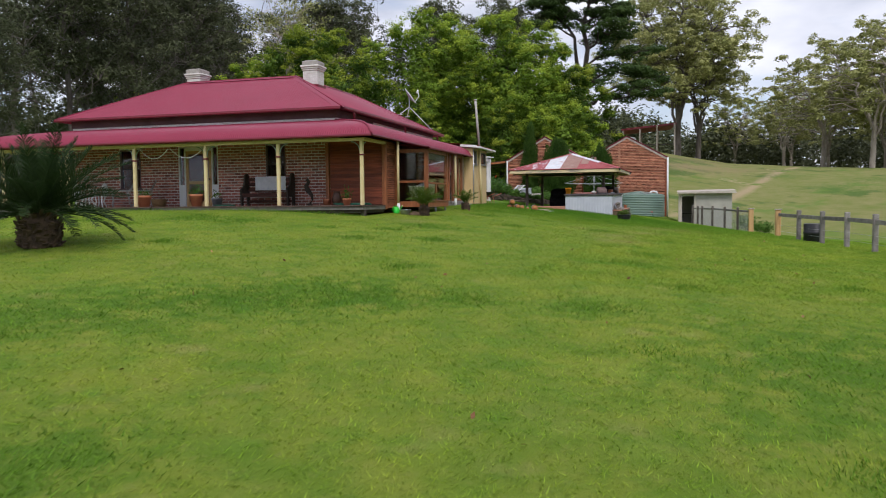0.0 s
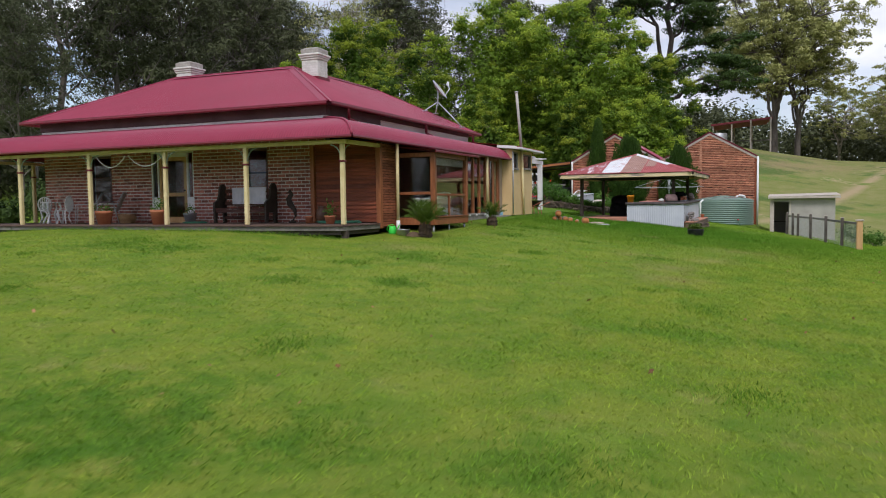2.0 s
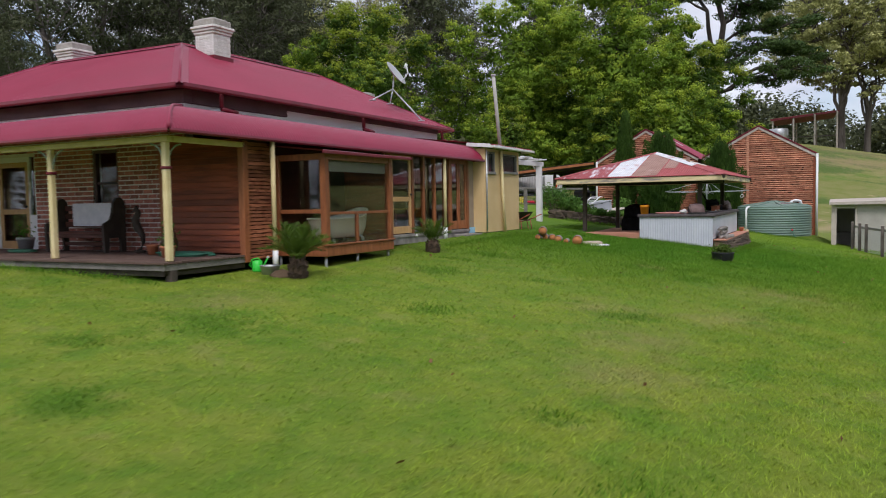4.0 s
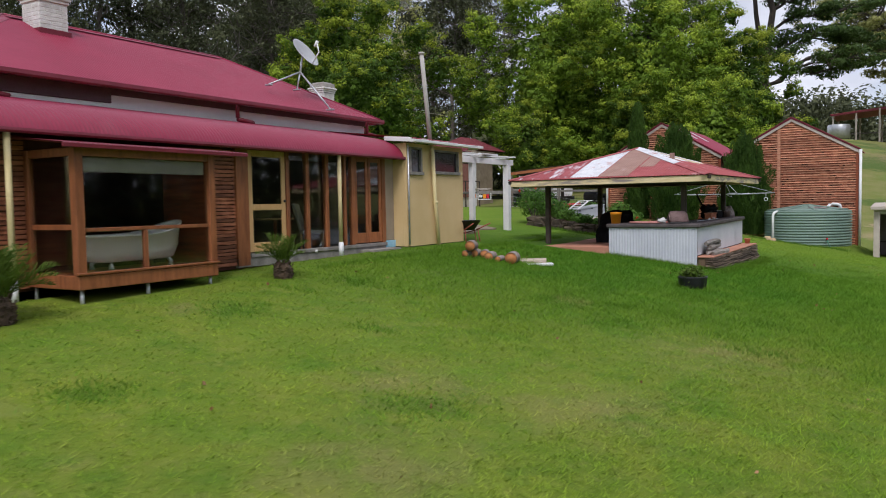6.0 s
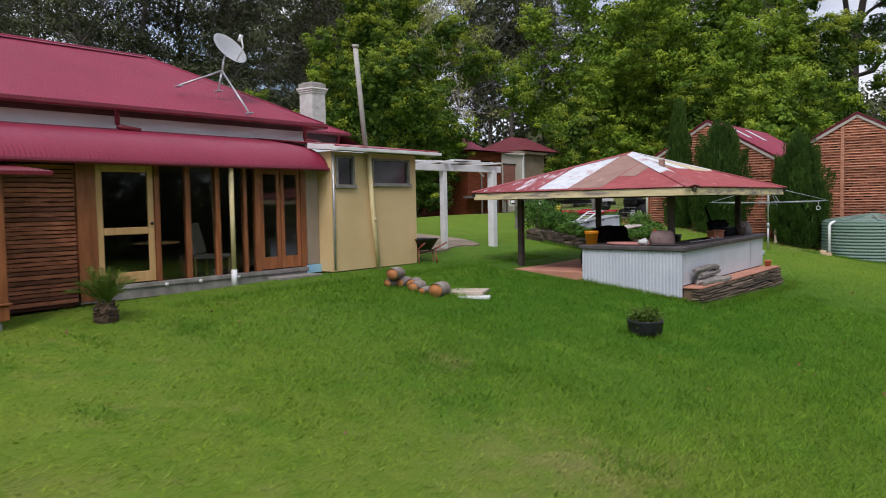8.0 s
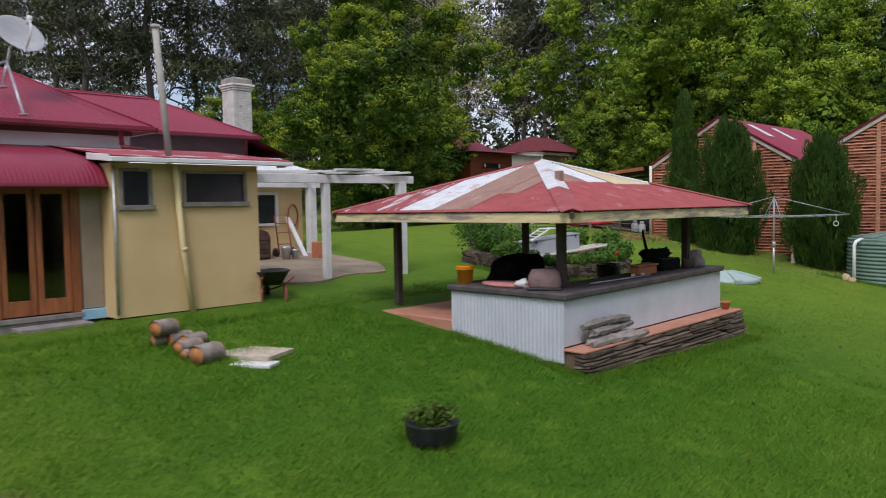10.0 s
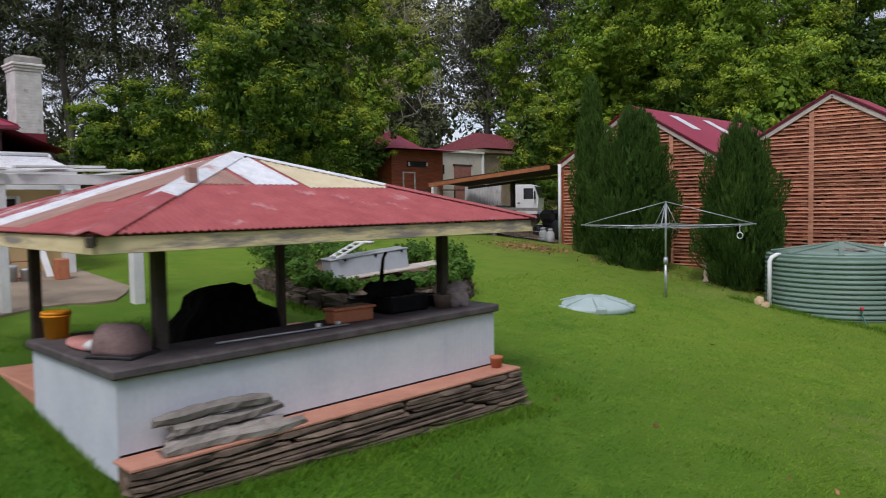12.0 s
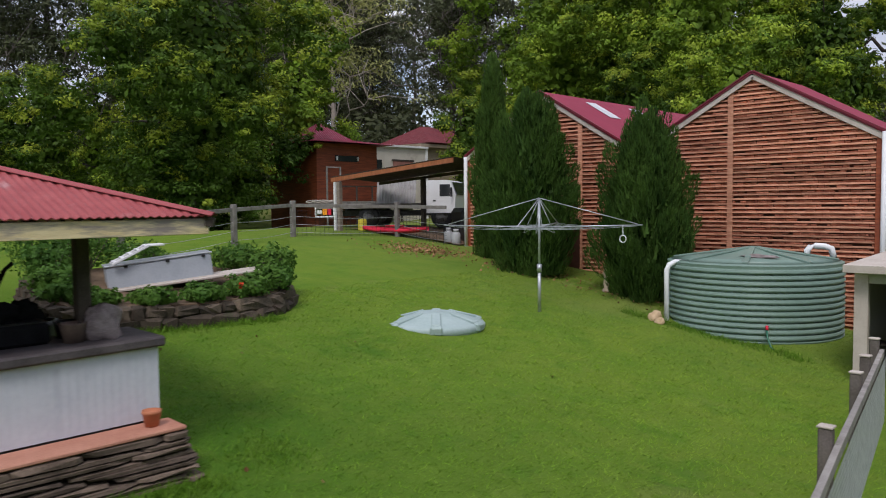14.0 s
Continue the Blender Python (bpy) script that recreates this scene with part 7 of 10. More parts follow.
part("dirt_floor", Shape(w).add([(x, y, ground(x, y) + 0.05) for x in np.linspace(-17.9, -12.35, 9) for y in np.linspace(58.7, 62.0, 6)], [[i * 6 + j, i * 6 + 6 + j, i * 6 + 7 + j, i * 6 + 1 + j] for i in range(8) for j in range(5)]), soil, cp, "bare dirt floor")
part("roof_purlin", Shape(w).beam((-17.7, 60.15, 2.96), (-12.4, 60.15, 3.32), 0.06, 0.1), dark_wood, cp)

TZ = ground(-18.5, 60.0)
dark_steel = mat("dull_grey_steel", (0.12, 0.12, 0.12), (0.2, 0.2, 0.2), 0.6, 6, 40, 0.1)
tk = thing("flatbed_truck", "white cab truck with a long grey timber flatbed tray", "truck", (-21.4, 58.2, TZ), 30)
TD = 0.86
part("tray", Shape().box(1.45, 5.75, 0.0, 2.25, TD, TD + 0.07), grey_wood, tk, "grey timber tray boards")
for y in (0.0, 2.21):
    part("tray_side", Shape().box(1.45, 5.75, y - 0.035, y - 0.001, TD - 0.12, TD + 0.075), grey_wood, tk, "worn side rail of the tray")
part("chassis", Shape().box(1.6, 6.95, 0.65, 0.78, 0.45, 0.66).box(1.6, 6.95, 1.45, 1.58, 0.45, 0.66), dark_metal, tk, "dark chassis rails")
for x in (1.7, 2.7, 3.7, 4.7):
    part("cross_bearer", Shape().box(x, x + 0.1, 0.03, 2.2, 0.662, TD - 0.002), dark_metal, tk)
s = Shape()
s.sheet((3.95, 0.12, TD + 0.075), (5.5, 0.12, TD + 0.075), (3.95, 0.3, TD + 0.98), (5.5, 0.3, TD + 0.98), 0.11, 0.018, Vector((0, -1, 0)), 0.006)
part("load_panel", s, mat("grey_corrugated_sheet", (0.3, 0.29, 0.29), (0.42, 0.41, 0.41), 0.7, 3, 30, 0.1, c3=(0.24, 0.22, 0.21), patch=0.5), tk, "grey corrugated sheets standing on the tray")
s = Shape()
pr = [(5.9, 0.55), (7.02, 0.55), (7.07, 1.2), (6.88, 1.72), (6.7, 1.78), (5.98, 1.78), (5.9, 1.7)]
k = len(pr)
s.add([(x, y, z) for y, f in ((0.1, 0.97), (0.14, 1.0), (2.1, 1.0), (2.14, 0.97)) for x, z in [(6.5 + (q[0] - 6.5) * f, q[1]) for q in pr]],
      [[j * k + i, j * k + (i + 1) % k, (j + 1) * k + (i + 1) % k, (j + 1) * k + i] for j in range(3) for i in range(k)] + [list(range(k))[::-1], list(range(3 * k, 4 * k))])
cab = part("cab", s, truck_white, tk, "white truck cab")
part("side_window", Shape().box(6.45, 6.85, 0.085, 0.099, 1.18, 1.62, 0.01), dark_glass, cab)
part("windscreen", Shape().beam((7.1, 1.1, 1.22), (6.92, 1.1, 1.7), 1.8, 0.02), dark_glass, cab)
part("door_handle", Shape().box(6.2, 6.3, 0.07, 0.099, 1.0, 1.04), dark_metal, cab)
part("mirror", Shape().box(6.9, 6.96, -0.12, 0.02, 1.15, 1.5, 0.02), black_plastic, cab, "black wing mirror")
part("bumper", Shape().box(7.04, 7.16, 0.12, 2.12, 0.35, 0.55, 0.03), dark_metal, tk)
for x, y in ((3.6, 0.3), (6.5, 0.3), (3.6, 1.95), (6.5, 1.95)):
    s = Shape(pose(x, y, 0.42, 90))
    s.lathe([(0.22, -0.12), (0.4, -0.12), (0.43, -0.07), (0.43, 0.07), (0.4, 0.12), (0.22, 0.12)], 22)
    wh = part("wheel", s, black_plastic, tk, "", True)
    s = Shape(pose(x, y - 0.08, 0.42, 90))
    s.lathe([(0.001, -0.03), (0.2, -0.05), (0.23, 0.05)], 18)
    part("rim", s, dark_steel, wh, "dull grey wheel rim", True)
tail = part("tail_board", Shape().box(1.42, 1.449, 0.1, 2.2, 0.5, 0.82), truck_white, tk, "white tail board")
for y, m_ in ((0.16, red_plastic), (0.34, yellow_plastic), (0.52, red_plastic), (1.6, yellow_plastic), (1.8, red_plastic)):
    part("tail_lamp", Shape().box(1.4, 1.419, y, y + 0.15, 0.55, 0.77), m_, tail, "coloured tail lamp")
for y0_, y1_ in ((0.0, 0.05), (0.75, 0.8)):
    part("lamp_bar", Shape().box(1.5 + y0_, 1.5 + y1_, -0.06, -0.037, 0.42, 0.8), truck_white, tk)
part("lamp_bar", Shape().box(1.552, 2.248, -0.06, -0.037, 0.42, 0.47), truck_white, tk)
part("marker_plate", Shape().box(1.58, 1.78, -0.055, -0.04, 0.56, 0.7), pvc, tk, "small white plate with grey bars")
part("marker_plate", Shape().box(1.81, 1.99, -0.055, -0.04, 0.5, 0.74), yellow_plastic, tk, "reflective marker plate")
part("marker_plate", Shape().box(2.02, 2.17, -0.055, -0.04, 0.5, 0.74), red_plastic, tk, "reflective marker plate")
rp = thing("rope_coil", "loose coils of pale rope lying on the truck tray", "rope", (-20.25, 59.4, TZ + TD + 0.09), 30)
part("rope", Shape().tube([((0.35 + 0.1 * math.sin(k * 0.9)) * math.cos(k * 0.5) + 0.012 * k - 0.4, 0.28 * math.sin(k * 0.5), 0.03 + 0.1 * abs(math.sin(k * 0.37))) for k in range(70)], 0.022, 6), fabric_grey, rp, "", True)

mo = thing("small_tractor", "dark small tractor parked under the carport", "tractor", (-13.0, 60.2, ground(-13.0, 60.2) + 0.03), 160)
mo.scale = (1.2, 1.2, 1.4)
part("bonnet", Shape().box(0.15, 0.95, -0.28, 0.28, 0.42, 0.78, 0.1), dark_metal, mo)
part("deck", Shape().box(-0.6, 0.6, -0.5, 0.5, 0.14, 0.3, 0.05), dark_metal, mo)
part("frame", Shape().box(-0.6, 0.9, -0.22, 0.22, 0.3, 0.43, 0.03), dark_metal, mo)
part("seat", Shape().box(-0.45, -0.05, -0.24, 0.24, 0.6, 0.7, 0.04).box(-0.52, -0.42, -0.24, 0.24, 0.65, 1.05, 0.04), black_plastic, mo)
part("seat_post", Shape().box(-0.35, -0.15, -0.15, 0.15, 0.43, 0.602), dark_metal, mo)
part("steering_wheel", Shape().tube([(0.12 + 0.06 * math.cos(a), 0.17 * math.sin(a), 0.98 + 0.1 * math.cos(a)) for a in np.linspace(0, 6.283, 18)], 0.016, 6), black_plastic, mo, "", True)
part("steering_column", Shape().tube([(0.3, 0, 0.76), (0.12, 0, 0.98)], 0.02, 6), dark_metal, mo)
for x, y, r in ((-0.4, -0.45, 0.26), (-0.4, 0.45, 0.26), (0.75, -0.4, 0.19), (0.75, 0.4, 0.19)):
    part("wheel", Shape(pose(x, y, r, 90)).lathe([(0.08, -0.1), (r * 0.92, -0.1), (r, -0.05), (r, 0.05), (r * 0.92, 0.1), (0.08, 0.1)], 18), black_plastic, mo, "", True)

ky = thing("kayak", "bright red plastic kayak lying on the grass", "kayak", (-15.1, 58.5, ground(-15.1, 58.5) + 0.0), 4)
s = Shape()
ringk = []
for k in range(13):
    t = k / 12
    x = -1.5 + 3 * t
    wd = 0.34 * math.sin(math.pi * min(max(t, 0.03), 0.97)) ** 0.7
    ringk += [(x, wd * math.cos(a), 0.16 + 0.08 * (2 * t - 1) ** 2 + 0.15 * math.sin(a) * (0.4 + wd)) for a in np.linspace(0, 2 * math.pi, 12, endpoint=False)]
s.add(ringk, [[i * 12 + k, i * 12 + (k + 1) % 12, (i + 1) * 12 + (k + 1) % 12, (i + 1) * 12 + k] for i in range(12) for k in range(12)] + [list(range(12)), list(range(144, 156))[::-1]])
part("hull", s, red_plastic, ky, "", True)
part("cockpit_rim", Shape().tube([(0.4 * math.cos(a), 0.2 * math.sin(a), 0.32) for a in np.linspace(0, 6.283, 20)], 0.025, 6), red_plastic, ky, "", True)
solid("jerry_can", Shape().box(-17.05, -16.8, 58.5, 58.75, ground(-17, 58.6) - 0.02, ground(-17, 58.6) + 0.42, 0.04), mat("yellow_can", (0.6, 0.5, 0.05), (0.7, 0.6, 0.08), 0.5, 5, 40, 0.05), "yellow plastic jerry can by the fence", "container")
dull_grey = mat("dull_grey_paint", (0.3, 0.31, 0.32), (0.4, 0.41, 0.42), 0.6, 5, 40, 0.1)
for x in (-12.95, -12.62):
    g = thing("gas_bottle", "grey gas bottle beside the shed post", "gas bottle", (x, 58.9, ground(x, 58.9) - 0.02), 0, "gas bottles")
    part("bottle", Shape().lathe([(0.13, 0), (0.15, 0.05), (0.15, 0.34), (0.1, 0.42), (0.03, 0.45)], 18), dull_grey, g, "", True)
    part("collar", Shape().lathe([(0.09, 0.42), (0.09, 0.52), (0.075, 0.52), (0.075, 0.43)], 14), dull_grey, g, "", True)

# post and wire fence by the carport
fz = lambda x, y: ground(x, y)
pf = thing("post_fence", "weathered timber post fence with rails and wire mesh", "fence", (-17, 58, 0.8))
w = inside(pf)
FP = [(-12.6, 48.0), (-14.7, 52.1), (-16.3, 55.2), (-14.75, 58.3), (-12.6, 58.45)]
for x, y in FP[:4]:
    s = Shape(w).box(x - 0.075, x + 0.075, y - 0.075, y + 0.075, fz(x, y) - 0.2, fz(x, y) + 1.15, 0.02)
    part("post", s, grey_wood, pf, "weathered grey post")
for (xa, ya), (xb, yb) in zip(FP, FP[1:]):
    zb = fz(xb, yb) + (1.2 if xb == -12.6 else 1.0)
    part("rail", Shape(w).beam((xa, ya - 0.02, fz(xa, ya) + 1.0), (xb, yb - 0.02, zb), 0.05, 0.11), grey_wood, pf)
    for h in (0.15, 0.4, 0.65):
        part("wire", Shape(w).tube([(lerp(xa, xb, k / 6), lerp(ya, yb, k / 6), lerp(fz(xa, ya), fz(xb, yb), k / 6) + h - 0.05 * math.sin(math.pi * k / 6)) for k in range(7)], 0.007, 4), galv, pf)
s = Shape(w)
for (xa, ya), (xb, yb) in zip(FP[2:], FP[3:]):
    nmesh = int(math.hypot(xb - xa, yb - ya) / 0.14)
    for k in range(nmesh):
        x, y = lerp(xa, xb, k / nmesh), lerp(ya, yb, k / nmesh)
        s.beam((x, y, fz(x, y)), (x, y, fz(x, y) + 0.85), 0.008, 0.008, 0.001)
    for k in range(7):
        s.beam((xa, ya, fz(xa, ya) + 0.05 + k * 0.13), (xb, yb, fz(xb, yb) + 0.05 + k * 0.13), 0.008, 0.008, 0.001)
part("wire_mesh", s, dark_metal, pf, "dark wire mesh infill")

# red-roofed hut and cream outbuilding
hut = thing("timber_hut", "small red-brown timber hut with maroon pyramid roof", "hut", (-28.3, 65.8, 1.0))
w = inside(hut)
part("wall", Shape(w).box(-30.4, -26.4, 63.8, 67.7, 1.0, 5.25), wood_red, hut, "red-brown board walls")
s = Shape(w)
cc = [(-31.0, 63.2, 5.26), (-25.7, 63.2, 5.26), (-25.7, 68.3, 5.26), (-31.0, 68.3, 5.26)]
ci = [(-29.3, 63.95, 5.46), (-26.8, 63.95, 5.46), (-26.8, 66.45, 5.46), (-29.3, 66.45, 5.46)]
for i in range(4):
    k = (i + 1) % 4
    s.sheet(cc[i], cc[k], ci[i], ci[k], 0.15, 0.01, thick=0.012)
    s.sheet(ci[i], ci[k], (-28.05, 65.2, 6.4), (-28.05, 65.2, 6.4), 0.15, 0.01, thick=0.012)
part("roof", s, roof_red, hut, "maroon pyramid roof")
part("porch_deck", Shape(w).box(-26.35, -24.9, 63.2, 68.2, 2.2, 2.35), grey_wood, hut)
for y in (63.3, 64.1, 65.1, 66.1, 67.1, 68.1):
    part("rail_post", Shape(w).box(-25.0, -24.93, y - 0.035, y + 0.035, 0.9, 4.0 if y < 64.5 else 3.1), grey_wood if y < 64.5 else dark_wood, hut)
part("rail", Shape(w).box(-24.99, -24.94, 63.34, 64.06, 3.93, 3.99), grey_wood, hut)
part("rail", Shape(w).box(-24.99, -24.94, 64.14, 68.1, 3.04, 3.1), dark_wood, hut)
part("porch_window", Shape(w).box(-26.38, -26.34, 64.9, 66.4, 4.35, 4.65), dark_glass, hut)
for y in (64.95, 66.3):
    part("wall_lamp", Shape(w).box(-26.338, -26.28, y, y + 0.09, 4.4, 4.6), white_paint, hut, "small white wall lamp")
cb = thing("outbuilding", "cream fibro outbuilding with rusty red iron roof", "outbuilding", (-30, 72.3, 1.2))
w = inside(cb)
part("wall", Shape(w).box(-33.0, -28.0, 68.9, 72.9, 1.2, 5.38), mat("cream_fibro", (0.5, 0.46, 0.4), (0.62, 0.58, 0.51), 0.85, 1.5, 40, 0.1, c3=(0.4, 0.35, 0.3), patch=0.5), cb, "cream sheet walls")
part("wall", Shape(w).box(-32.5, -28.3, 72.902, 76.5, 1.2, 5.5), concrete, cb, "weathered grey end wall")
part("door", Shape(w).box(-27.99, -27.94, 70.3, 71.8, 2.0, 4.6), mat("faded_pink_door", (0.25, 0.1, 0.08), (0.34, 0.16, 0.13), 0.8, 4, 40, 0.1), cb, "faded red-brown door")
part("door_head", Shape(w).box(-27.99, -27.92, 70.2, 71.9, 4.602, 4.7), dark_wood, cb)
part("window", Shape(w).box(-27.99, -27.95, 69.05, 69.45, 4.1, 4.65), dark_glass, cb)
part("corner_post", Shape(w).box(-28.05, -27.9, 72.85, 73.0, 1.2, 5.4), white_paint, cb)
part("eave_board", Shape(w).box(-28.02, -27.85, 68.7, 73.0, 5.382, 5.5), white_paint, cb)
s = Shape(w)
qc = [(-27.9, 73.2, 5.8), (-27.9, 78.2, 5.8), (-33.0, 78.2, 5.8), (-33.0, 73.2, 5.8)]
r0_, r1_ = (-30.4, 74.9, 7.0), (-30.4, 77.4, 7.0)
for e0, e1, a, b_ in ((qc[0], qc[1], r0_, r1_), (qc[1], qc[2], r1_, r1_), (qc[2], qc[3], r1_, r0_), (qc[3], qc[0], r0_, r0_)):
    s.sheet(e0, e1, a, b_, 0.12, 0.012, thick=0.012)
part("roof", s, mat("old_red_iron", (0.11, 0.014, 0.02), (0.17, 0.026, 0.034), 0.6, 2, 30, 0.1), cb, "old dark red iron roof")
part("parapet", Shape(w).box(-32.8, -28.0, 72.5, 76.4, 5.502, 5.7), concrete, cb)

# raised bed with dinghy-like box and planks
bed = thing("raised_bed", "raised garden bed edged with stones and full of shrubs", "garden bed", (-9.3, 47.6, 0.3))
bx = thing("metal_chest", "pale grey metal chest lying on the garden bed", "chest", (-9.01, 46.14, 1.14), 71)
part("chest_body", Shape(pose(0, 0, 0, 0, -6.4, 0)).box(0.0, 1.79, 0.0, 0.6, -0.47, 0.0, 0.02), mat("grey_blue_metal", (0.33, 0.36, 0.4), (0.42, 0.45, 0.49), 0.5, 3, 30, 0.1), bx)
part("chest_lid", Shape(pose(0, 0, 0, 0, -6.4, 0)).box(-0.02, 1.81, -0.02, 0.62, 0.001, 0.03, 0.01), galv, bx, "paler lid")
for x in (0.3, 1.0, 1.62):
    part("latch", Shape(pose(0, 0, 0, 0, -6.4, 0)).box(x, x + 0.06, -0.025, -0.001, -0.05, -0.005), dark_metal, bx, "small dark latch")
for i in range(3):
    pk = solid("plank", Shape(pose(-7.8 - 0.22 * i, 48.66 + 0.1 * i, 1.035 + 0.004 * i, 0, -5.6, 71 - 1.2 * i)).box(-3.0, 0.0, 0.0, 0.21, -0.035, 0.0), grey_pale, "pale weathered plank across the garden bed", "plank", "loose planks")
fc = thing("folded_deck_chair", "white folded plastic deck chair leaning on the chest", "chair", (-9.04, 46.42, 1.2), 71)
for y in (-0.22, 0.22):
    part("side_rail", Shape().beam((-0.15, y, 0.0), (0.45, y, 0.31), 0.05, 0.04), white_paint, fc)
for k in range(5):
    part("slat", Shape().beam((-0.1 + k * 0.13, -0.22, 0.04 + k * 0.067), (-0.1 + k * 0.13, 0.22, 0.04 + k * 0.067), 0.07, 0.02), white_paint, fc)
part("prop", Shape().beam((0.44, 0, 0.31), (0.72, 0, 0.32), 0.4, 0.03), white_paint, fc)

# pergola and things on the concrete pad
pad_z = lambda x: 0.985 - 0.083 * (x + 14.05)
s = Shape()
pad_u, pad_v = 10, 12
pad_far = lambda y: -9.95 + 0.25 * math.sin(y * 2.1) - 1.6 * max(0, y - 41.9) - 1.3 * max(0, 39.2 - y)
vs = [(lerp(-14.05, pad_far(37.9 + 5.0 * j / pad_v), i / pad_u), 37.9 + 5.0 * j / pad_v, pad_z(lerp(-14.05, pad_far(37.9 + 5.0 * j / pad_v), i / pad_u)) - d) for d in (0, 0.3) for i in range(pad_u + 1) for j in range(pad_v + 1)]
m_ = (pad_u + 1) * (pad_v + 1)
pad_i = lambda i, j: i * (pad_v + 1) + j
q = [[pad_i(i, j), pad_i(i + 1, j), pad_i(i + 1, j + 1), pad_i(i, j + 1)] for i in range(pad_u) for j in range(pad_v)]
rim = [pad_i(i, 0) for i in range(pad_u)] + [pad_i(pad_u, j) for j in range(pad_v)] + [pad_i(i, pad_v) for i in range(pad_u, 0, -1)] + [pad_i(0, j) for j in range(pad_v, 0, -1)]
s.add(vs, q + [[m_ + k for k in f[::-1]] for f in q] + [[a, m_ + a, m_ + b, b] for a, b in zip(rim, rim[1:] + rim[:1])])
pad = solid("concrete_pad", s, concrete, "cracked concrete pad behind the house", "paving", kind="structure")
pg_ = thing("pergola", "flaking white painted timber pergola", "pergola", (-11, 40.5, 0.6))
w = inside(pg_)
for x, y, h in ((-9.97, 40.18, 0.075), (-9.86, 42.36, 0.1), (-13.7, 42.6, 0.11)):
    part("post", Shape(w).box(x - h, x + h, y - h, y + h, 0.4, 2.76), white_paint, pg_, "flaking white square post")
part("beam", Shape(w).beam((-10.0, 37.9, 2.83), (-9.86, 42.75, 2.83), 0.11, 0.18), white_paint, pg_, "heavy white front beam")
part("beam", Shape(w).beam((-13.7, 38.6, 2.83), (-13.7, 42.9, 2.83), 0.08, 0.16), white_paint, pg_)
for x, y, x1_, y1_, z in ((-13.9, 40.2, -9.6, 40.14, 2.96), (-13.9, 42.4, -9.55, 42.36, 2.96), (-10.15, 38.1, -10.0, 40.1, 2.97), (-10.1, 40.3, -9.75, 42.2, 2.97), (-9.8, 40.35, -10.0, 41.9, 3.03)):
    part("loose_board", Shape(w).beam((x, y, z), (x1_, y1_, z + 0.03), 0.12, 0.045), white_paint, pg_, "loose white board lying on the beams")
part("brace", Shape(w).beam((-9.9, 41.5, 2.95), (-9.9, 42.0, 2.62), 0.03, 0.05), white_paint, pg_)
fw = thing("firewood_box", "dark brown slatted box heaped with dry sticks", "firewood box", (-13.45, 39.95, pad_z(-13.45) - 0.01), 90)
brown_box = mat("brown_stained_box", (0.05, 0.026, 0.019), (0.11, 0.06, 0.045), 0.75, 6, 60, 0.3, spread=0.3)
for k in range(5):
    for y in (-0.36, 0.33):
        part("slat", Shape().box(-0.84, 0.84, y, y + 0.03, 0.03 + 0.11 * k, 0.13 + 0.11 * k), brown_box, fw)
for x in (-0.88, 0.85):
    s = Shape()
    pts = [(x, -0.37, 0), (x, 0.37, 0), (x, 0.37, 0.55), (x, 0.27, 0.68), (x, 0.0, 0.74), (x, -0.27, 0.68), (x, -0.37, 0.55)]
    k = len(pts)
    s.add(pts + [(a + 0.03, b_, c) for a, b_, c in pts], [list(range(k)), list(range(k, 2 * k))[::-1]] + [[i, k + i, k + (i + 1) % k, (i + 1) % k] for i in range(k)])
    part("end_panel", s, brown_box, fw)
rng = np.random.default_rng(44)
s = Shape().box(-0.82, 0.82, -0.32, 0.32, 0.02, 0.5)
for k in range(110):
    x, y, a = rng.uniform(-0.6, 0.6), rng.uniform(-0.24, 0.24), rng.uniform(-0.9, 0.9)
    h = 0.52 + 0.24 * (1 - (y / 0.3) ** 2) * (1 - 0.5 * abs(x)) * rng.uniform(0.2, 1)
    ln = rng.uniform(0.15, 0.34)
    s.tube([(x - ln * math.cos(a), y - 0.3 * ln * math.sin(a), h), (x + ln * math.cos(a), y + 0.3 * ln * math.sin(a), h + rng.uniform(-0.06, 0.08))], rng.uniform(0.008, 0.02), 5)
part("stick_heap", s, dark_wood, fw, "heap of dry dark sticks", kind="stuff")
tz_ = pad_z(-13.2)
tro = thing("hand_trolley", "rusty tubular hand trolley against the porch wall", "trolley", (-13.35, 41.55, tz_ - 0.01), 90)
part("trolley_frame", Shape().tube([(-0.2, 0.1, 0.06), (-0.2, 0.28, 1.1), (0.2, 0.28, 1.1), (0.2, 0.1, 0.06)], 0.018, 8), rustf, tro, "", True)
for z in (0.35, 0.65, 0.9):
    part("cross_bar", Shape().tube([(-0.2, 0.1 + 0.17 * z, z), (0.2, 0.1 + 0.17 * z, z)], 0.012, 6), rustf, tro)
part("toe_plate", Shape().box(-0.22, 0.22, -0.14, 0.1, 0.02, 0.035), rustf, tro)
for x in (-0.26, 0.26):
    part("wheel", Shape(pose(x, 0.18, 0.13, 0, 90)).lathe([(0.04, -0.03), (0.12, -0.03), (0.13, 0), (0.12, 0.03), (0.04, 0.03)], 16), black_plastic, tro, "", True)
solid("leaning_board", Shape().beam((-13.25, 42.05, tz_ - 0.02), (-13.98, 42.0, 1.95), 0.14, 0.04), white_paint, "long white board leaning on the porch wall", "board")
solid("leaning_pole", Shape().tube([(-13.75, 39.7, pad_z(-13.75) - 0.02), (-13.95, 39.62, 2.95)], 0.05, 8), dark_wood, "dark round pole leaning on the porch wall", "pole", smooth=True)
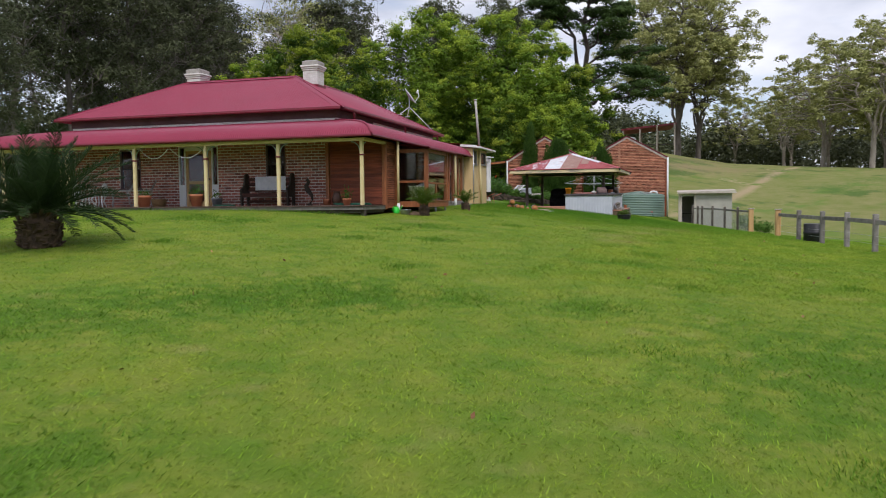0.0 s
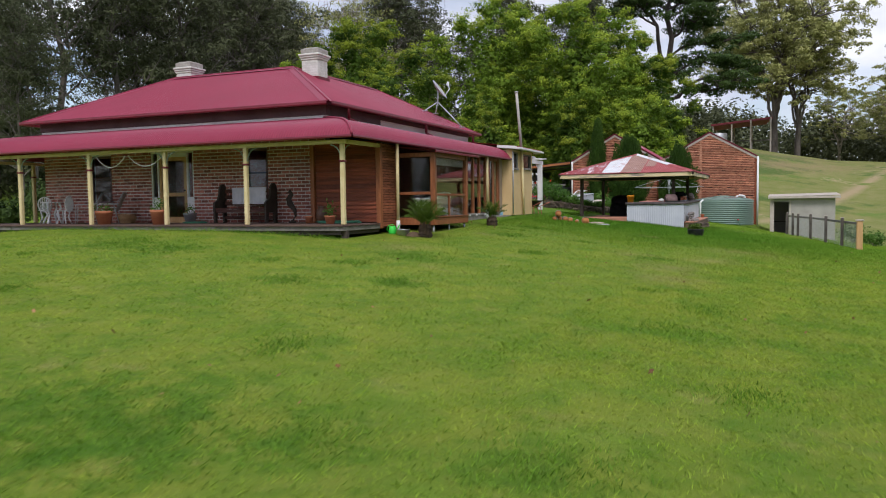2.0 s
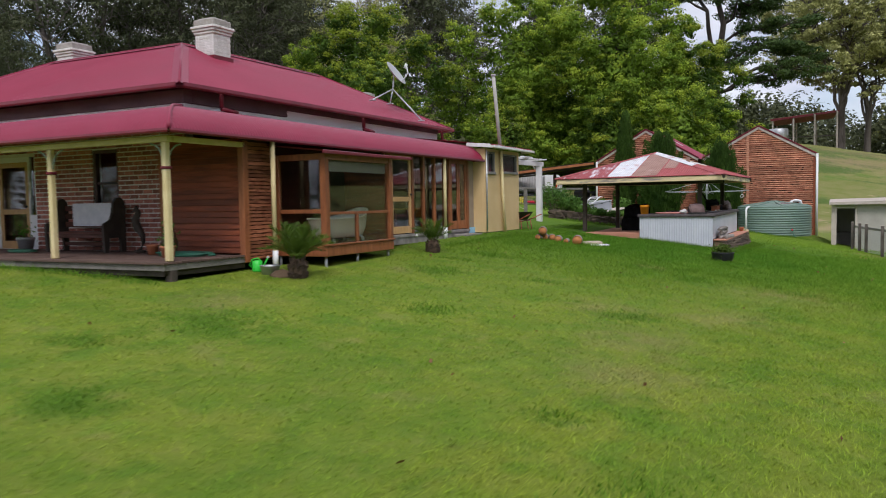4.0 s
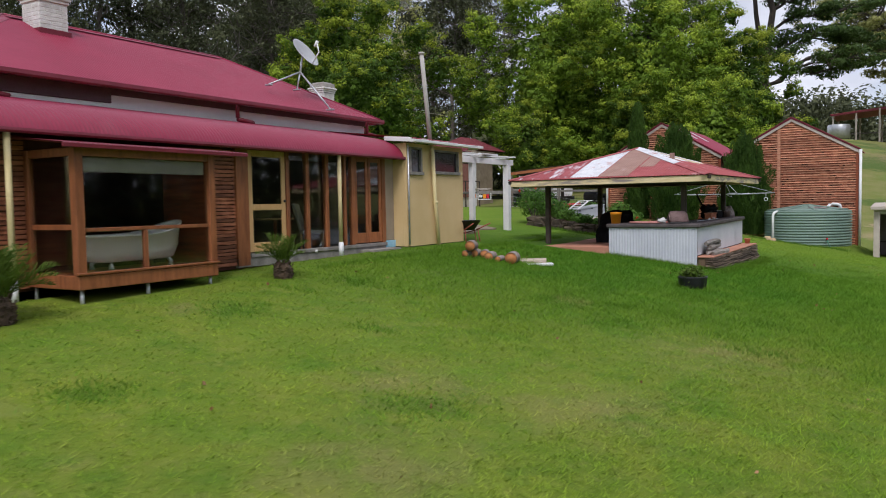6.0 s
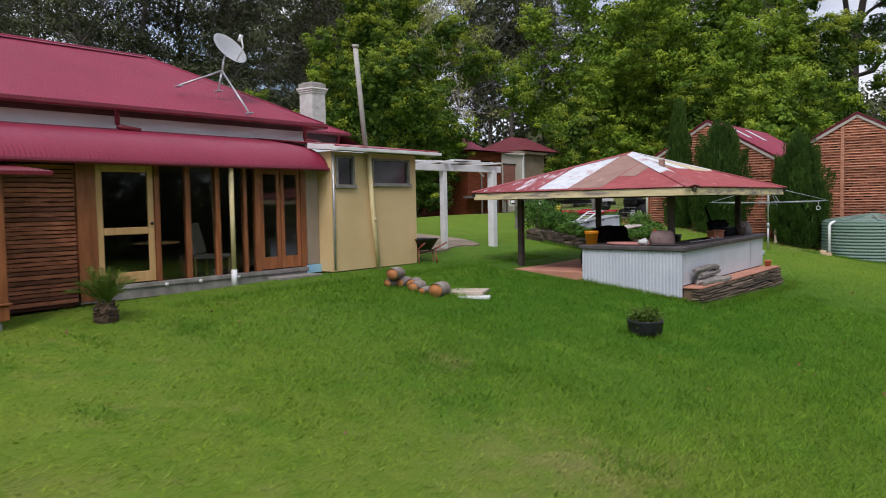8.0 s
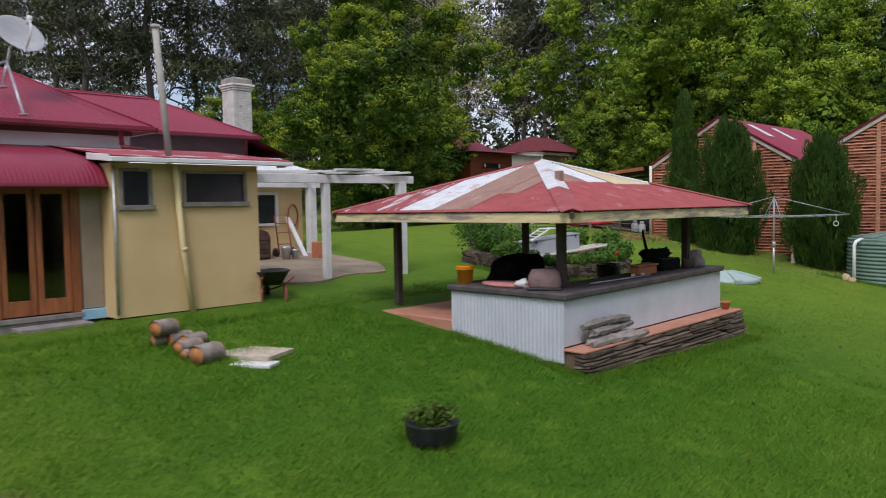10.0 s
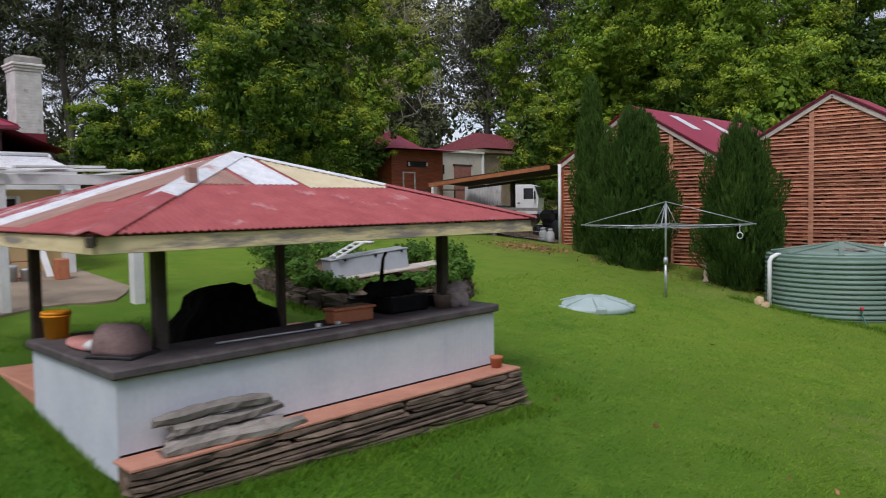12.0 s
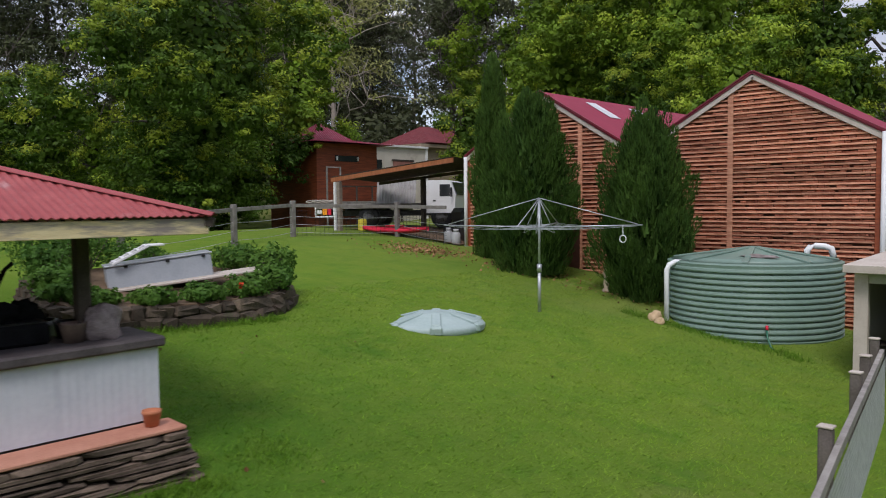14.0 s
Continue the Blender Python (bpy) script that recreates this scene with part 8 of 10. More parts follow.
solid("hanging_hose", Shape().tube([(-14.06, 42.25 + 0.16 * math.sin(k * 0.52), 2.0 + 0.3 * math.cos(k * 0.52)) for k in range(13)], 0.02, 6), rustf, "loop of old hose hung on the porch wall", "hose", smooth=True)
for i, (x, y, r, h) in enumerate(((-12.95, 41.2, 0.13, 0.34), (-12.9, 41.45, 0.1, 0.26))):
    flowerpot(x, y, pad_z(x) - 0.01, r, h, galv, "old grey bucket on the concrete pad", 0.0, i, "pad buckets")
solid("terracotta_pipe", Shape().box(-12.95, -12.72, 42.0, 42.25, pad_z(-12.85) - 0.02, pad_z(-12.85) + 0.42, 0.02), pot_red, "square terracotta flue block on the concrete pad", "flue block")

# ---- small shed and fence along the paddock ----
kz_ = ground(1.5, 55)
ks = thing("pump_shed", "small grey skillion shed with an open doorway", "shed", (2.0, 56.2, kz_ - 0.1))
w = inside(ks)
SX0, SX1, SY0, SY1, SB, ST = 0.33, 3.72, 54.9, 57.6, -1.6, 1.02
s = Shape(w)
s.box(SX0, SX0 + 0.22, SY0, SY0 + 0.12, SB, ST)
s.box(SX0 + 1.0, SX0 + 1.1, SY0, SY0 + 0.1, SB, ST)
part("door_post", s, grey_pale, ks, "pale weathered posts")
fib = mat("grey_fibro", (0.36, 0.34, 0.31), (0.46, 0.44, 0.4), 0.9, 1.5, 30, 0.15, c3=(0.27, 0.25, 0.22), patch=0.5)
s = Shape(w)
s.box(SX0 + 1.102, SX1, SY0 + 0.02, SY0 + 0.06, SB, ST + 0.05)
s.box(SX1 - 0.04, SX1, SY0 + 0.062, SY1, SB, ST + 0.05)
s.box(SX0, SX0 + 0.04, SY0 + 0.122, SY1, SB, ST)
s.box(SX0 + 0.042, SX1 - 0.042, SY1 - 0.04, SY1, SB, ST + 0.1)
s.box(SX0 + 0.222, SX0 + 0.998, SY0 + 0.02, SY0 + 0.06, ST - 0.25, ST + 0.02)
part("wall", s, fib, ks, "grey fibro walls")
s = Shape(w)
s.sheet((SX0 - 0.1, SY0 - 0.3, ST + 0.06), (SX1 + 0.25, SY0 - 0.3, ST + 0.12), (SX0 - 0.1, SY1 + 0.2, ST + 0.2), (SX1 + 0.25, SY1 + 0.2, ST + 0.26), thick=0.02)
s.box(SX0 - 0.1, SX1 + 0.25, SY0 - 0.3, SY0 - 0.26, ST - 0.06, ST + 0.07)
part("roof", s, grey_pale, ks, "pale skillion roof")
part("shed_shelf", Shape(w).box(SX0 + 0.042, SX0 + 0.95, SY0 + 0.8, SY0 + 1.2, -0.4, -0.36), dark_wood, ks)

dark_post = mat("dark_fence_timber", (0.07, 0.058, 0.05), (0.17, 0.145, 0.13), 0.85, 3, 50, 0.5, spread=0.2)
pk_f = thing("paddock_fence", "weathered grey timber post and rail fence", "fence", (5, 40, -1.2))
w = inside(pk_f)
fl = lambda y: 2.15 - 0.19 * (y - 47.85)
ys_ = [52.85, 51.45, 50.3, 47.75, 45.05, 42.55]
for y in ys_:
    x = fl(y)
    g = ground(x, y)
    p = part("post", Shape(w).box(x - 0.06, x + 0.06, y - 0.05, y + 0.05, g - 0.3, g + 1.2, 0.015), dark_post, pk_f, "dark weathered post")
    # pale piece paints the sky light onto the flat post top
    part("post_cap", Shape(w).box(x - 0.068, x + 0.068, y - 0.058, y + 0.058, g + 1.202, g + 1.225), grey_pale, p, "post top paled to paint in sky light")
for a, b_ in zip(ys_, ys_[1:] + [40.25]):
    part("rail", Shape(w).beam((fl(a) + 0.1, a, ground(fl(a), a) + 1.02), (fl(b_) + 0.1, b_, ground(fl(b_), b_) + 1.02), 0.06, 0.1), grey_wood, pk_f)
s = Shape(w)
y = 40.4
while y < 53.0:
    g = ground(fl(y), y)
    s.beam((fl(y) + 0.14, y, g), (fl(y) + 0.14, y, g + 0.95), 0.005, 0.005, 0.001)
    y += 0.06
for k in range(15):
    for a, b_ in ((40.4, 43.0), (43.0, 46.0), (46.0, 49.0), (49.0, 51.0), (51.0, 53.0)):
        s.beam((fl(a) + 0.14, a, ground(fl(a), a) + 0.03 + k * 0.064), (fl(b_) + 0.14, b_, ground(fl(b_), b_) + 0.03 + k * 0.064), 0.005, 0.005, 0.001)
part("wire_netting", s, galv, pk_f, "grey wire netting")
for y in (40.25, 36.35):
    x = fl(y)
    g = ground(x, y)
    p = part("gate_post", Shape(w).box(x - 0.11, x + 0.11, y - 0.11, y + 0.11, g - 0.2, g + 1.15, 0.02), wood_pale, pk_f, "thick timber gate post")
    part("post_cap", Shape(w).box(x - 0.14, x + 0.14, y - 0.14, y + 0.14, g + 1.152, g + 1.2), grey_pale, p)
ys2 = [36.3, 33.85, 31.45, 29.3, 27.2, 25.0, 22.8]
for y in ys2[1:]:
    x = fl(y)
    g = ground(x, y)
    part("post", Shape(w).box(x - 0.08, x + 0.08, y - 0.08, y + 0.08, g - 0.3, g + 1.2, 0.02), grey_wood, pk_f, "weathered grey post")
for a, b_ in zip(ys2, ys2[1:]):
    part("rail", Shape(w).beam((fl(a), a, ground(fl(a), a) + 0.95), (fl(b_), b_, ground(fl(b_), b_) + 0.95), 0.05, 0.14), grey_wood, pk_f)
    for h in (0.25, 0.5):
        part("wire", Shape(w).beam((fl(a), a, ground(fl(a), a) + h), (fl(b_), b_, ground(fl(b_), b_) + h), 0.008, 0.008, 0.001), galv, pk_f)
bn = thing("black_bin", "black plastic drum beyond the paddock fence", "drum", (5.25, 33.1, ground(5.25, 33.1) - 0.02))
part("drum", Shape().lathe([(0.34, 0), (0.38, 0.04), (0.38, 0.34), (0.41, 0.38), (0.38, 0.42), (0.38, 0.7), (0.35, 0.74), (0.001, 0.74)], 20), black_plastic, bn, "", True)

# ---- hay barn on the hill ----
bzz = ground(-9, 150)
barn = thing("hay_barn", "open hay barn with a rusty red iron roof on the hill", "barn", (-4, 153, bzz))
w = inside(barn)
part("roof", Shape(w).sheet((-9.3, 147, bzz + 3.3), (0.4, 148, bzz + 4.2), (-9.3, 157, bzz + 3.1), (0.4, 158, bzz + 4.0), 0.3, 0.02, thick=0.06), rust_red, barn, "rusty red skillion roof")
for x in (-9.0, -6.0, -3.0, 0.1):
    for y in (147.6, 157):
        part("post", Shape(w).tube([(x, y, ground(x, y) - 0.3), (x, y, bzz + 3.2 + 0.093 * (x + 9.3))], 0.13, 8), grey_pale, barn)
part("front_beam", Shape(w).beam((-9.3, 147.1, bzz + 3.15), (0.4, 147.95, bzz + 4.05), 0.08, 0.3), trim_red, barn, "red fascia")
part("rear_rail", Shape(w).box(-9.0, 0.1, 156.9, 157.0, bzz + 0.9, bzz + 1.1), grey_wood, barn)
solid("rainwater_tank", Shape().lathe([(1.5, 0), (1.52, 1.9), (1.4, 2.05), (0.001, 2.2)], 28, (-8.2, 147.2, ground(-8.2, 147.2) - 0.1)), galv, "grey galvanised water tank beside the barn", "water tank", smooth=True)

# ---- trees ----
def sprays(rng, centres, radii, per, length, width, flat=0.75, droop=0.0, top_bias=0.25):
    """Leaf cards on the skins of clumps, so that each clump is lit from its own top."""
    V, k = [], 0
    for c, r in zip(centres, radii):
        m = max(6, int(per * r * r))
        d = rng.normal(0, 1, (m, 3))
        d[:, 2] += top_bias
        d /= np.linalg.norm(d, axis=1, keepdims=True)
        p = c + d * np.array([1, 1, flat]) * (r * rng.uniform(0.55, 1.08, (m, 1)))
        v, f = leaf_cards(rng, p, d + np.array([0, 0, 0.35]), length, width, droop)
        V.append(v)
    V = np.concatenate(V)
    return V, np.arange(len(V)).reshape(-1, 4)


def limb(s, rng, p, q, r0, r1, wob=0.08, n=6, sides=6):
    p, q = Vector(p), Vector(q)
    ln = (q - p).length
    pts = [p.lerp(q, k / n) + Vector(rng.normal(0, wob, 3).tolist()) * ln * 0.35 * math.sin(math.pi * k / n) + Vector((0, 0, 0.08 * ln * math.sin(math.pi * k / n))) for k in range(n + 1)]
    s.tube(pts, [lerp(r0, r1, k / n) for k in range(n + 1)], sides, False)
    return pts


def make_tree(label, category, at, trunk_shape, bark_mat, V, F, leaf_mat, turn=0.0, group="", name="tree"):
    t = thing(name, label, category, at, turn, group)
    part("trunk", trunk_shape, bark_mat, t, "", True)
    ob = new("crown", big_mesh("crown", V, F, leaf_mat))
    ob.parent = t
    return t


def broad_tree(seed, height, spread, leaves, leaf, label, at, mtl, trunk_r=0.45, group="", foot=0.04, lobes=46, young=0.72):
    """A leafy tree full to near the ground: lobes of foliage, each a dome of small tufts over a sparse inside."""
    rng = np.random.default_rng(seed)
    s = Shape()
    cen, rad = [], []
    for k in range(lobes):
        t = (k + 0.5) / lobes
        prof = (0.52 + 0.48 * math.sin(min(1.0, t / 0.42) * math.pi / 2)) if t < 0.42 else math.sqrt(max(0.0, 1 - ((t - 0.42) / 0.6) ** 2))
        a = k * 2.39996 + rng.uniform(-0.4, 0.4)
        wave = 0.86 + 0.5 * noise.noise(Vector((math.cos(a) * 1.3, math.sin(a) * 1.3, t * 3 + seed)))
        r = spread * rng.uniform(0.16, 0.31) * (1.15 - 0.4 * t)
        q = max(0.0, spread * prof * wave - r * 0.8) * (1.0 if k % 4 else 0.5)
        cen.append((math.cos(a) * q, math.sin(a) * q, height * (foot + (0.97 - foot) * t) - r * 0.35 + r * 0.5 * (1 - t)))
        rad.append(r)
    cen, rad = np.array(cen), np.array(rad)
    s.tube([(0, 0, -0.4), (0.05, 0, height * 0.15), (0, 0.1, height * 0.4), (0.1, 0, height * 0.7)], [trunk_r * 1.25, trunk_r, trunk_r * 0.7, trunk_r * 0.25], 10, False)
    for i in range(0, lobes, 5):
        limb(s, rng, (0, 0.05, cen[i][2] * rng.uniform(0.45, 0.8)), cen[i] * (0.7, 0.7, 0.95), trunk_r * 0.22, 0.03)
    share = rad ** 2 / (rad ** 2).sum()
    old, fresh = [], []
    for c, r, w_ in zip(cen, rad, share):
        total = int(leaves * w_)
        tufts = max(6, total // 60)
        d = rng.normal(0, 1, (tufts, 3))
        out = c * (1, 1, 0)
        d += 0.75 * out / (np.linalg.norm(out) + 1e-6) + (0, 0, 0.4)
        d /= np.linalg.norm(d, axis=1, keepdims=True)
        rr = r * (0.84 + 0.3 * np.sin(d[:, :1] * 6 + seed) * np.cos(d[:, 1:2] * 5 + d[:, 2:] * 4)) * rng.uniform(0.62, 1.16, (tufts, 1))
        p = c + d * (1, 1, 0.85) * rr
        size = rng.uniform(0.6, 1.6, (tufts, 1)) * leaf * 2.3
        # young: share of tufts painted in the bright, lit leaf colour, most on tops
        lit_tufts = rng.uniform(0, 1, tufts) < young * np.clip(0.55 + 0.9 * d[:, 2] + 0.5 * (rr[:, 0] / r - 0.85), 0.08, 1.3) * (0.3 + 1.0 * c[2] / height)
        pick_ = rng.integers(0, tufts, total)
        e = rng.normal(0, 1, (total, 3))
        e /= np.linalg.norm(e, axis=1, keepdims=True)
        q = p[pick_] + (e * (1, 1, 0.55) + (0, 0, 0.2)) * size[pick_] * rng.uniform(0.4, 1.1, (total, 1))
        v, f = leaf_cards(rng, q, (e + d[pick_] * 0.3 + (0, 0, 0.5)) * 1.4, leaf, leaf * 0.5, 0.4)
        v = v.reshape(-1, 4, 3)
        old.append(v[~lit_tufts[pick_]].reshape(-1, 3))
        fresh.append(v[lit_tufts[pick_]].reshape(-1, 3))
        # inside cards keep the darker leaf, so shade is painted in too
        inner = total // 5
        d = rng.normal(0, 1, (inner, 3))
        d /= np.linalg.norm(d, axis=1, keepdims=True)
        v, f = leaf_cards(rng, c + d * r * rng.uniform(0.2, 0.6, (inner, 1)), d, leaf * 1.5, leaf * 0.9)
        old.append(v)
    k = leaves // 10
    d = rng.normal(0, 1, (k, 3))
    d /= np.linalg.norm(d, axis=1, keepdims=True)
    core = d * rng.uniform(0.3, 1.0, (k, 1)) * (spread * 0.42, spread * 0.42, height * 0.36) + (0, 0, height * 0.46)
    v, f = leaf_cards(rng, core, d, leaf * 2.2, leaf * 1.3)
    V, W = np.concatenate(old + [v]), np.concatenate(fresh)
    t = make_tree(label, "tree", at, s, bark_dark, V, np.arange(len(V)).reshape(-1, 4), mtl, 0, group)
    ob = new("young_leaves", big_mesh("young_leaves", W, np.arange(len(W)).reshape(-1, 4), leaf_broad_lit if mtl is leaf_broad else leaf_dark_lit))
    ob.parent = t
    return t


def gum_mesh(seed, height, spread, per, leaf, bole=0.5, clumps=34, lean=0.04, girth=0.0125):
    """A eucalypt: a bare pale bole, forking limbs, loose tufts of hanging leaves at their ends."""
    rng = np.random.default_rng(seed)
    s = Shape()
    r0 = height * girth
    top = Vector((rng.normal(0, lean) * height, rng.normal(0, lean) * height, height * 0.9))
    pts = limb(s, rng, (0, 0, -0.5), top, r0 * 1.2, r0 * 0.25, 0.03, 9, 9)
    cs, rs = [], []
    for k in range(int(clumps / 3)):
        t = bole + (0.95 - bole) * ((k + 0.5) / int(clumps / 3))
        i = min(8, int(t * 9))
        p = pts[i].lerp(pts[i + 1], t * 9 - i)
        a = k * 2.4 + rng.uniform(-0.5, 0.5)
        reach = spread * (1.1 - 0.62 * (t - bole) / (1 - bole)) * rng.uniform(0.45, 1.0)
        q = p + Vector((math.cos(a) * reach, math.sin(a) * reach, reach * rng.uniform(0.3, 0.8)))
        mid = limb(s, rng, p, q, r0 * 0.36 * (1.1 - t * 0.6), 0.03, 0.14)
        cs.append(np.array(q))
        rs.append(rng.uniform(0.035, 0.06) * height)
        for _ in range(6):
            b0 = mid[rng.integers(2, 6)]
            e = b0 + Vector((rng.normal(0, 0.42) * reach, rng.normal(0, 0.42) * reach, abs(rng.normal(0.3, 0.3)) * reach))
            limb(s, rng, b0, e, 0.045, 0.012, 0.12, 3, 3)
            cs.append(np.array(e))
            rs.append(rng.uniform(0.024, 0.052) * height)
    V, F = sprays(rng, cs, rs, per, leaf, leaf * 0.32, 0.55, 0.9, 0.5)
    return s, V, F


def dome_gum(seed, label, at, height, spread, forks, clumps, per, leaf, mtl, bark_m, group=""):
    """An old paddock eucalypt: stems that fork low and fan upwards to a wide domed crown of many small tufts."""
    rng = np.random.default_rng(seed)
    s = Shape()
    trunk = limb(s, rng, (0, 0, -0.6), (0.2, 0, height * 0.3), height * 0.021, height * 0.014, 0.02, 6, 10)
    stems = []
    for k in range(forks):
        a = k * 6.283 / forks + rng.uniform(-0.3, 0.3)
        o = spread * rng.uniform(0.25, 0.62)
        stems.append(limb(s, rng, trunk[rng.integers(3, 6)], (math.cos(a) * o, math.sin(a) * o, height * rng.uniform(0.66, 0.86)), height * 0.0095, height * 0.0025, 0.1, 9, 7))
    cs, rs = [], []
    for k in range(clumps):
        u = 1 - 1.72 * (k + 0.5) / clumps
        a = k * 2.39996 + rng.uniform(-0.3, 0.3)
        w_ = math.sqrt(max(0.0, 1 - u * u)) * (0.9 + 0.35 * noise.noise(Vector((math.cos(a) * 1.5, math.sin(a) * 1.5, u * 2 + seed))))
        f = rng.uniform(0.66, 1.08) if k % 4 else rng.uniform(0.35, 0.7)
        c_ = Vector((math.cos(a) * w_ * spread * f, math.sin(a) * w_ * spread * f, height * (0.6 + 0.4 * u * f) + 0.06 * height * (1 - w_)))
        st_ = min(stems, key=lambda q: min((p - c_).length for p in q[4:]))
        near = min(st_[3:], key=lambda p: (p - c_).length + max(0.0, p.z - c_.z) * 2)
        limb(s, rng, near, c_, 0.11, 0.03, 0.14, 5, 5)
        for _ in range(3):
            e = np.array(c_) + rng.normal(0, 1, 3) * (1, 1, 0.5) * height * 0.042
            cs.append(e)
            rs.append(rng.uniform(0.02, 0.046) * height)
    V, F = sprays(rng, cs, rs, per, leaf, leaf * 0.34, 0.5, 0.9, 0.7)
    return make_tree(label, "tree", at, s, bark_m, V, F, mtl, 0, group, "gum_tree")


def gum(seed, label, at, height, spread, per, leaf, mtl, bole=0.5, clumps=34, bark_m=None, turn=0.0, group="", lean=0.04, girth=0.0125):
    s, V, F = gum_mesh(seed, height, spread, per, leaf, bole, clumps, lean, girth)
    return make_tree(label, "tree", at, s, bark_m or bark_pale, V, F, mtl, turn, group, "gum_tree")


def cypress(seed, x, y, height, radius, label, group="", cone=1.0, count=150):
    """Upright brush-like plumes that lean out from the stem and end in points."""
    rng = np.random.default_rng(seed)
    z = ground(x, y)
    s = Shape()
    s.tube([(0, 0, -0.2), (0, 0, height * 0.85)], [0.12, 0.03], 8, False)
    P, D, L = [], [], []
    for i in range(count):
        t = ((i + 0.5) / count) ** 1.1 * 0.98
        a = i * 2.39996 + rng.uniform(-0.35, 0.35)
        env = radius * (1 - t ** cone) ** 0.8 * (0.6 + 0.4 * min(1, t * 3.4)) * (0.9 + 0.13 * math.sin(a * 2 + seed) + 0.13 * math.sin(a * 3 + t * 17 + seed))
        ln = rng.uniform(0.6, 1.3) * (0.5 + 0.28 * radius)
        o = np.array((math.cos(a), math.sin(a), 0.0))
        b0 = o * env * rng.uniform(0.42, 0.66) + (0, 0, t * height - 0.5 * ln)
        b1 = o * env * rng.uniform(0.72, 1.06) + (0, 0, t * height + 0.5 * ln)
        ax = (b1 - b0) / np.linalg.norm(b1 - b0)
        k = int(330 * rng.uniform(0.7, 1.3))
        u = rng.uniform(0, 1, k) ** 0.8
        g = rng.normal(0, 1, (k, 3))
        g -= ax * (g @ ax)[:, None]
        g /= np.linalg.norm(g, axis=1, keepdims=True)
        fat = (0.04 + 0.2 * np.sin(np.clip(0.12 + 0.9 * u, 0, 1) * math.pi) ** 0.7) * (0.55 + 0.36 * radius)
        P.append(b0 + (b1 - b0) * u[:, None] + g * (fat * rng.uniform(0.5, 1, k))[:, None])
        D.append(ax * 1.0 + g * rng.uniform(0.1, 0.5, (k, 1)) + (0, 0, 0.6))
        L.append(rng.uniform(0.08, 0.17, k))
    k = int(height * radius * 900)
    t = rng.uniform(0, 0.92, k)
    a, q = rng.uniform(0, 6.283, k), radius * (1 - t ** cone) ** 0.8 * (0.6 + 0.4 * np.minimum(1, t * 3.4)) * rng.uniform(0.1, 0.62, k)
    P.append(np.stack([np.cos(a) * q, np.sin(a) * q, t * height], 1))
    D.append(rng.normal(0, 0.3, (k, 3)) + (0, 0, 1.0))
    L.append(rng.uniform(0.3, 0.5, k))
    P, D, L = np.concatenate(P), np.concatenate(D), np.concatenate(L)
    P[:, 2] = np.maximum(P[:, 2], 0.03)
    D /= np.linalg.norm(D, axis=1, keepdims=True)
    w = np.cross(D, rng.normal(0, 1, D.shape))
    w /= np.linalg.norm(w, axis=1, keepdims=True) + 1e-9
    w *= (L * 0.1)[:, None]
    V = np.stack([P - w, P + w, P + D * L[:, None]], 1).reshape(-1, 3)
    return make_tree(label, "tree", (x, y, z - 0.03), s, bark, V, np.arange(len(V)).reshape(-1, 3), leaf_cedar, 0, group, "cypress")


cypress(21, -8.1, 57.0, 4.55, 1.56, "broad dark green cypress against the timber shed", "cypresses", 3.2, 120)
cypress(22, -10.3, 58.0, 5.6, 0.92, "tall narrow dark green cypress", "cypresses", 1.6, 90)
cypress(23, -5.05, 57.5, 4.3, 1.72, "dark green cypress beside the rainwater tank", "cypresses", 2.5, 120)

broad_tree(31, 14.0, 7.6, 90000, 0.165, "dense dark leafy tree behind the house", (-28.2, 58.5, 1.0), leaf_dark, 0.45, "", 0.02, 44)
broad_tree(32, 21.3, 10.0, 82000, 0.23, "huge spreading bright green leafy tree", (-27, 86, 1.5), leaf_broad, 0.7, "great leafy trees", 0.05, 60)
broad_tree(33, 20, 8.0, 72000, 0.22, "huge spreading bright green leafy tree", (-17.5, 84, 1.5), leaf_broad, 0.7, "great leafy trees", 0.04, 54)
broad_tree(35, 18, 6.0, 40000, 0.23, "spreading green leafy tree of the yard's edge", (-14.0, 94, 1.8), leaf_dark, 0.6, "great leafy trees", 0.04, 44)
broad_tree(36, 13.0, 4.0, 26000, 0.18, "golden green rounded tree behind the rear wing", (-38.0, 64, 1.0), leaf_broad, 0.3, "yard trees", 0.05, 30)
broad_tree(37, 8.0, 4.5, 34000, 0.15, "low leafy tree beyond the back porch", (-36, 54, 1.0), leaf_dark, 0.3, "yard trees", 0.03, 30)
broad_tree(38, 9, 3.6, 26000, 0.17, "leafy tree beside the outbuilding", (-16.5, 77, 1.5), leaf_dark, 0.4, "yard trees", 0.03, 30)
broad_tree(39, 8.5, 5.0, 32000, 0.18, "low leafy tree behind the sheds", (-10.5, 75, 1.5), leaf_broad, 0.3, "yard trees", 0.03, 30)
broad_tree(40, 13.0, 4.0, 24000, 0.18, "golden green young tree behind the house", (-33.6, 68, 1.2), leaf_broad, 0.3, "yard trees", 0.06, 30)
broad_tree(41, 10.0, 4.0, 18000, 0.2, "golden green young tree behind the house", (-48.5, 63, 1.2), leaf_broad, 0.3, "yard trees", 0.06, 28)

broad_tree(43, 7.5, 2.3, 16000, 0.15, "leafy young tree beside the outbuilding", (-22.3, 70.5, 1.3), leaf_dark, 0.2, "yard trees", 0.05, 24)
broad_tree(42, 14, 5.5, 36000, 0.2, "dark leafy tree behind the timber sheds", (-10.5, 87, 1.8), leaf_dark, 0.4, "yard trees", 0.04, 36)

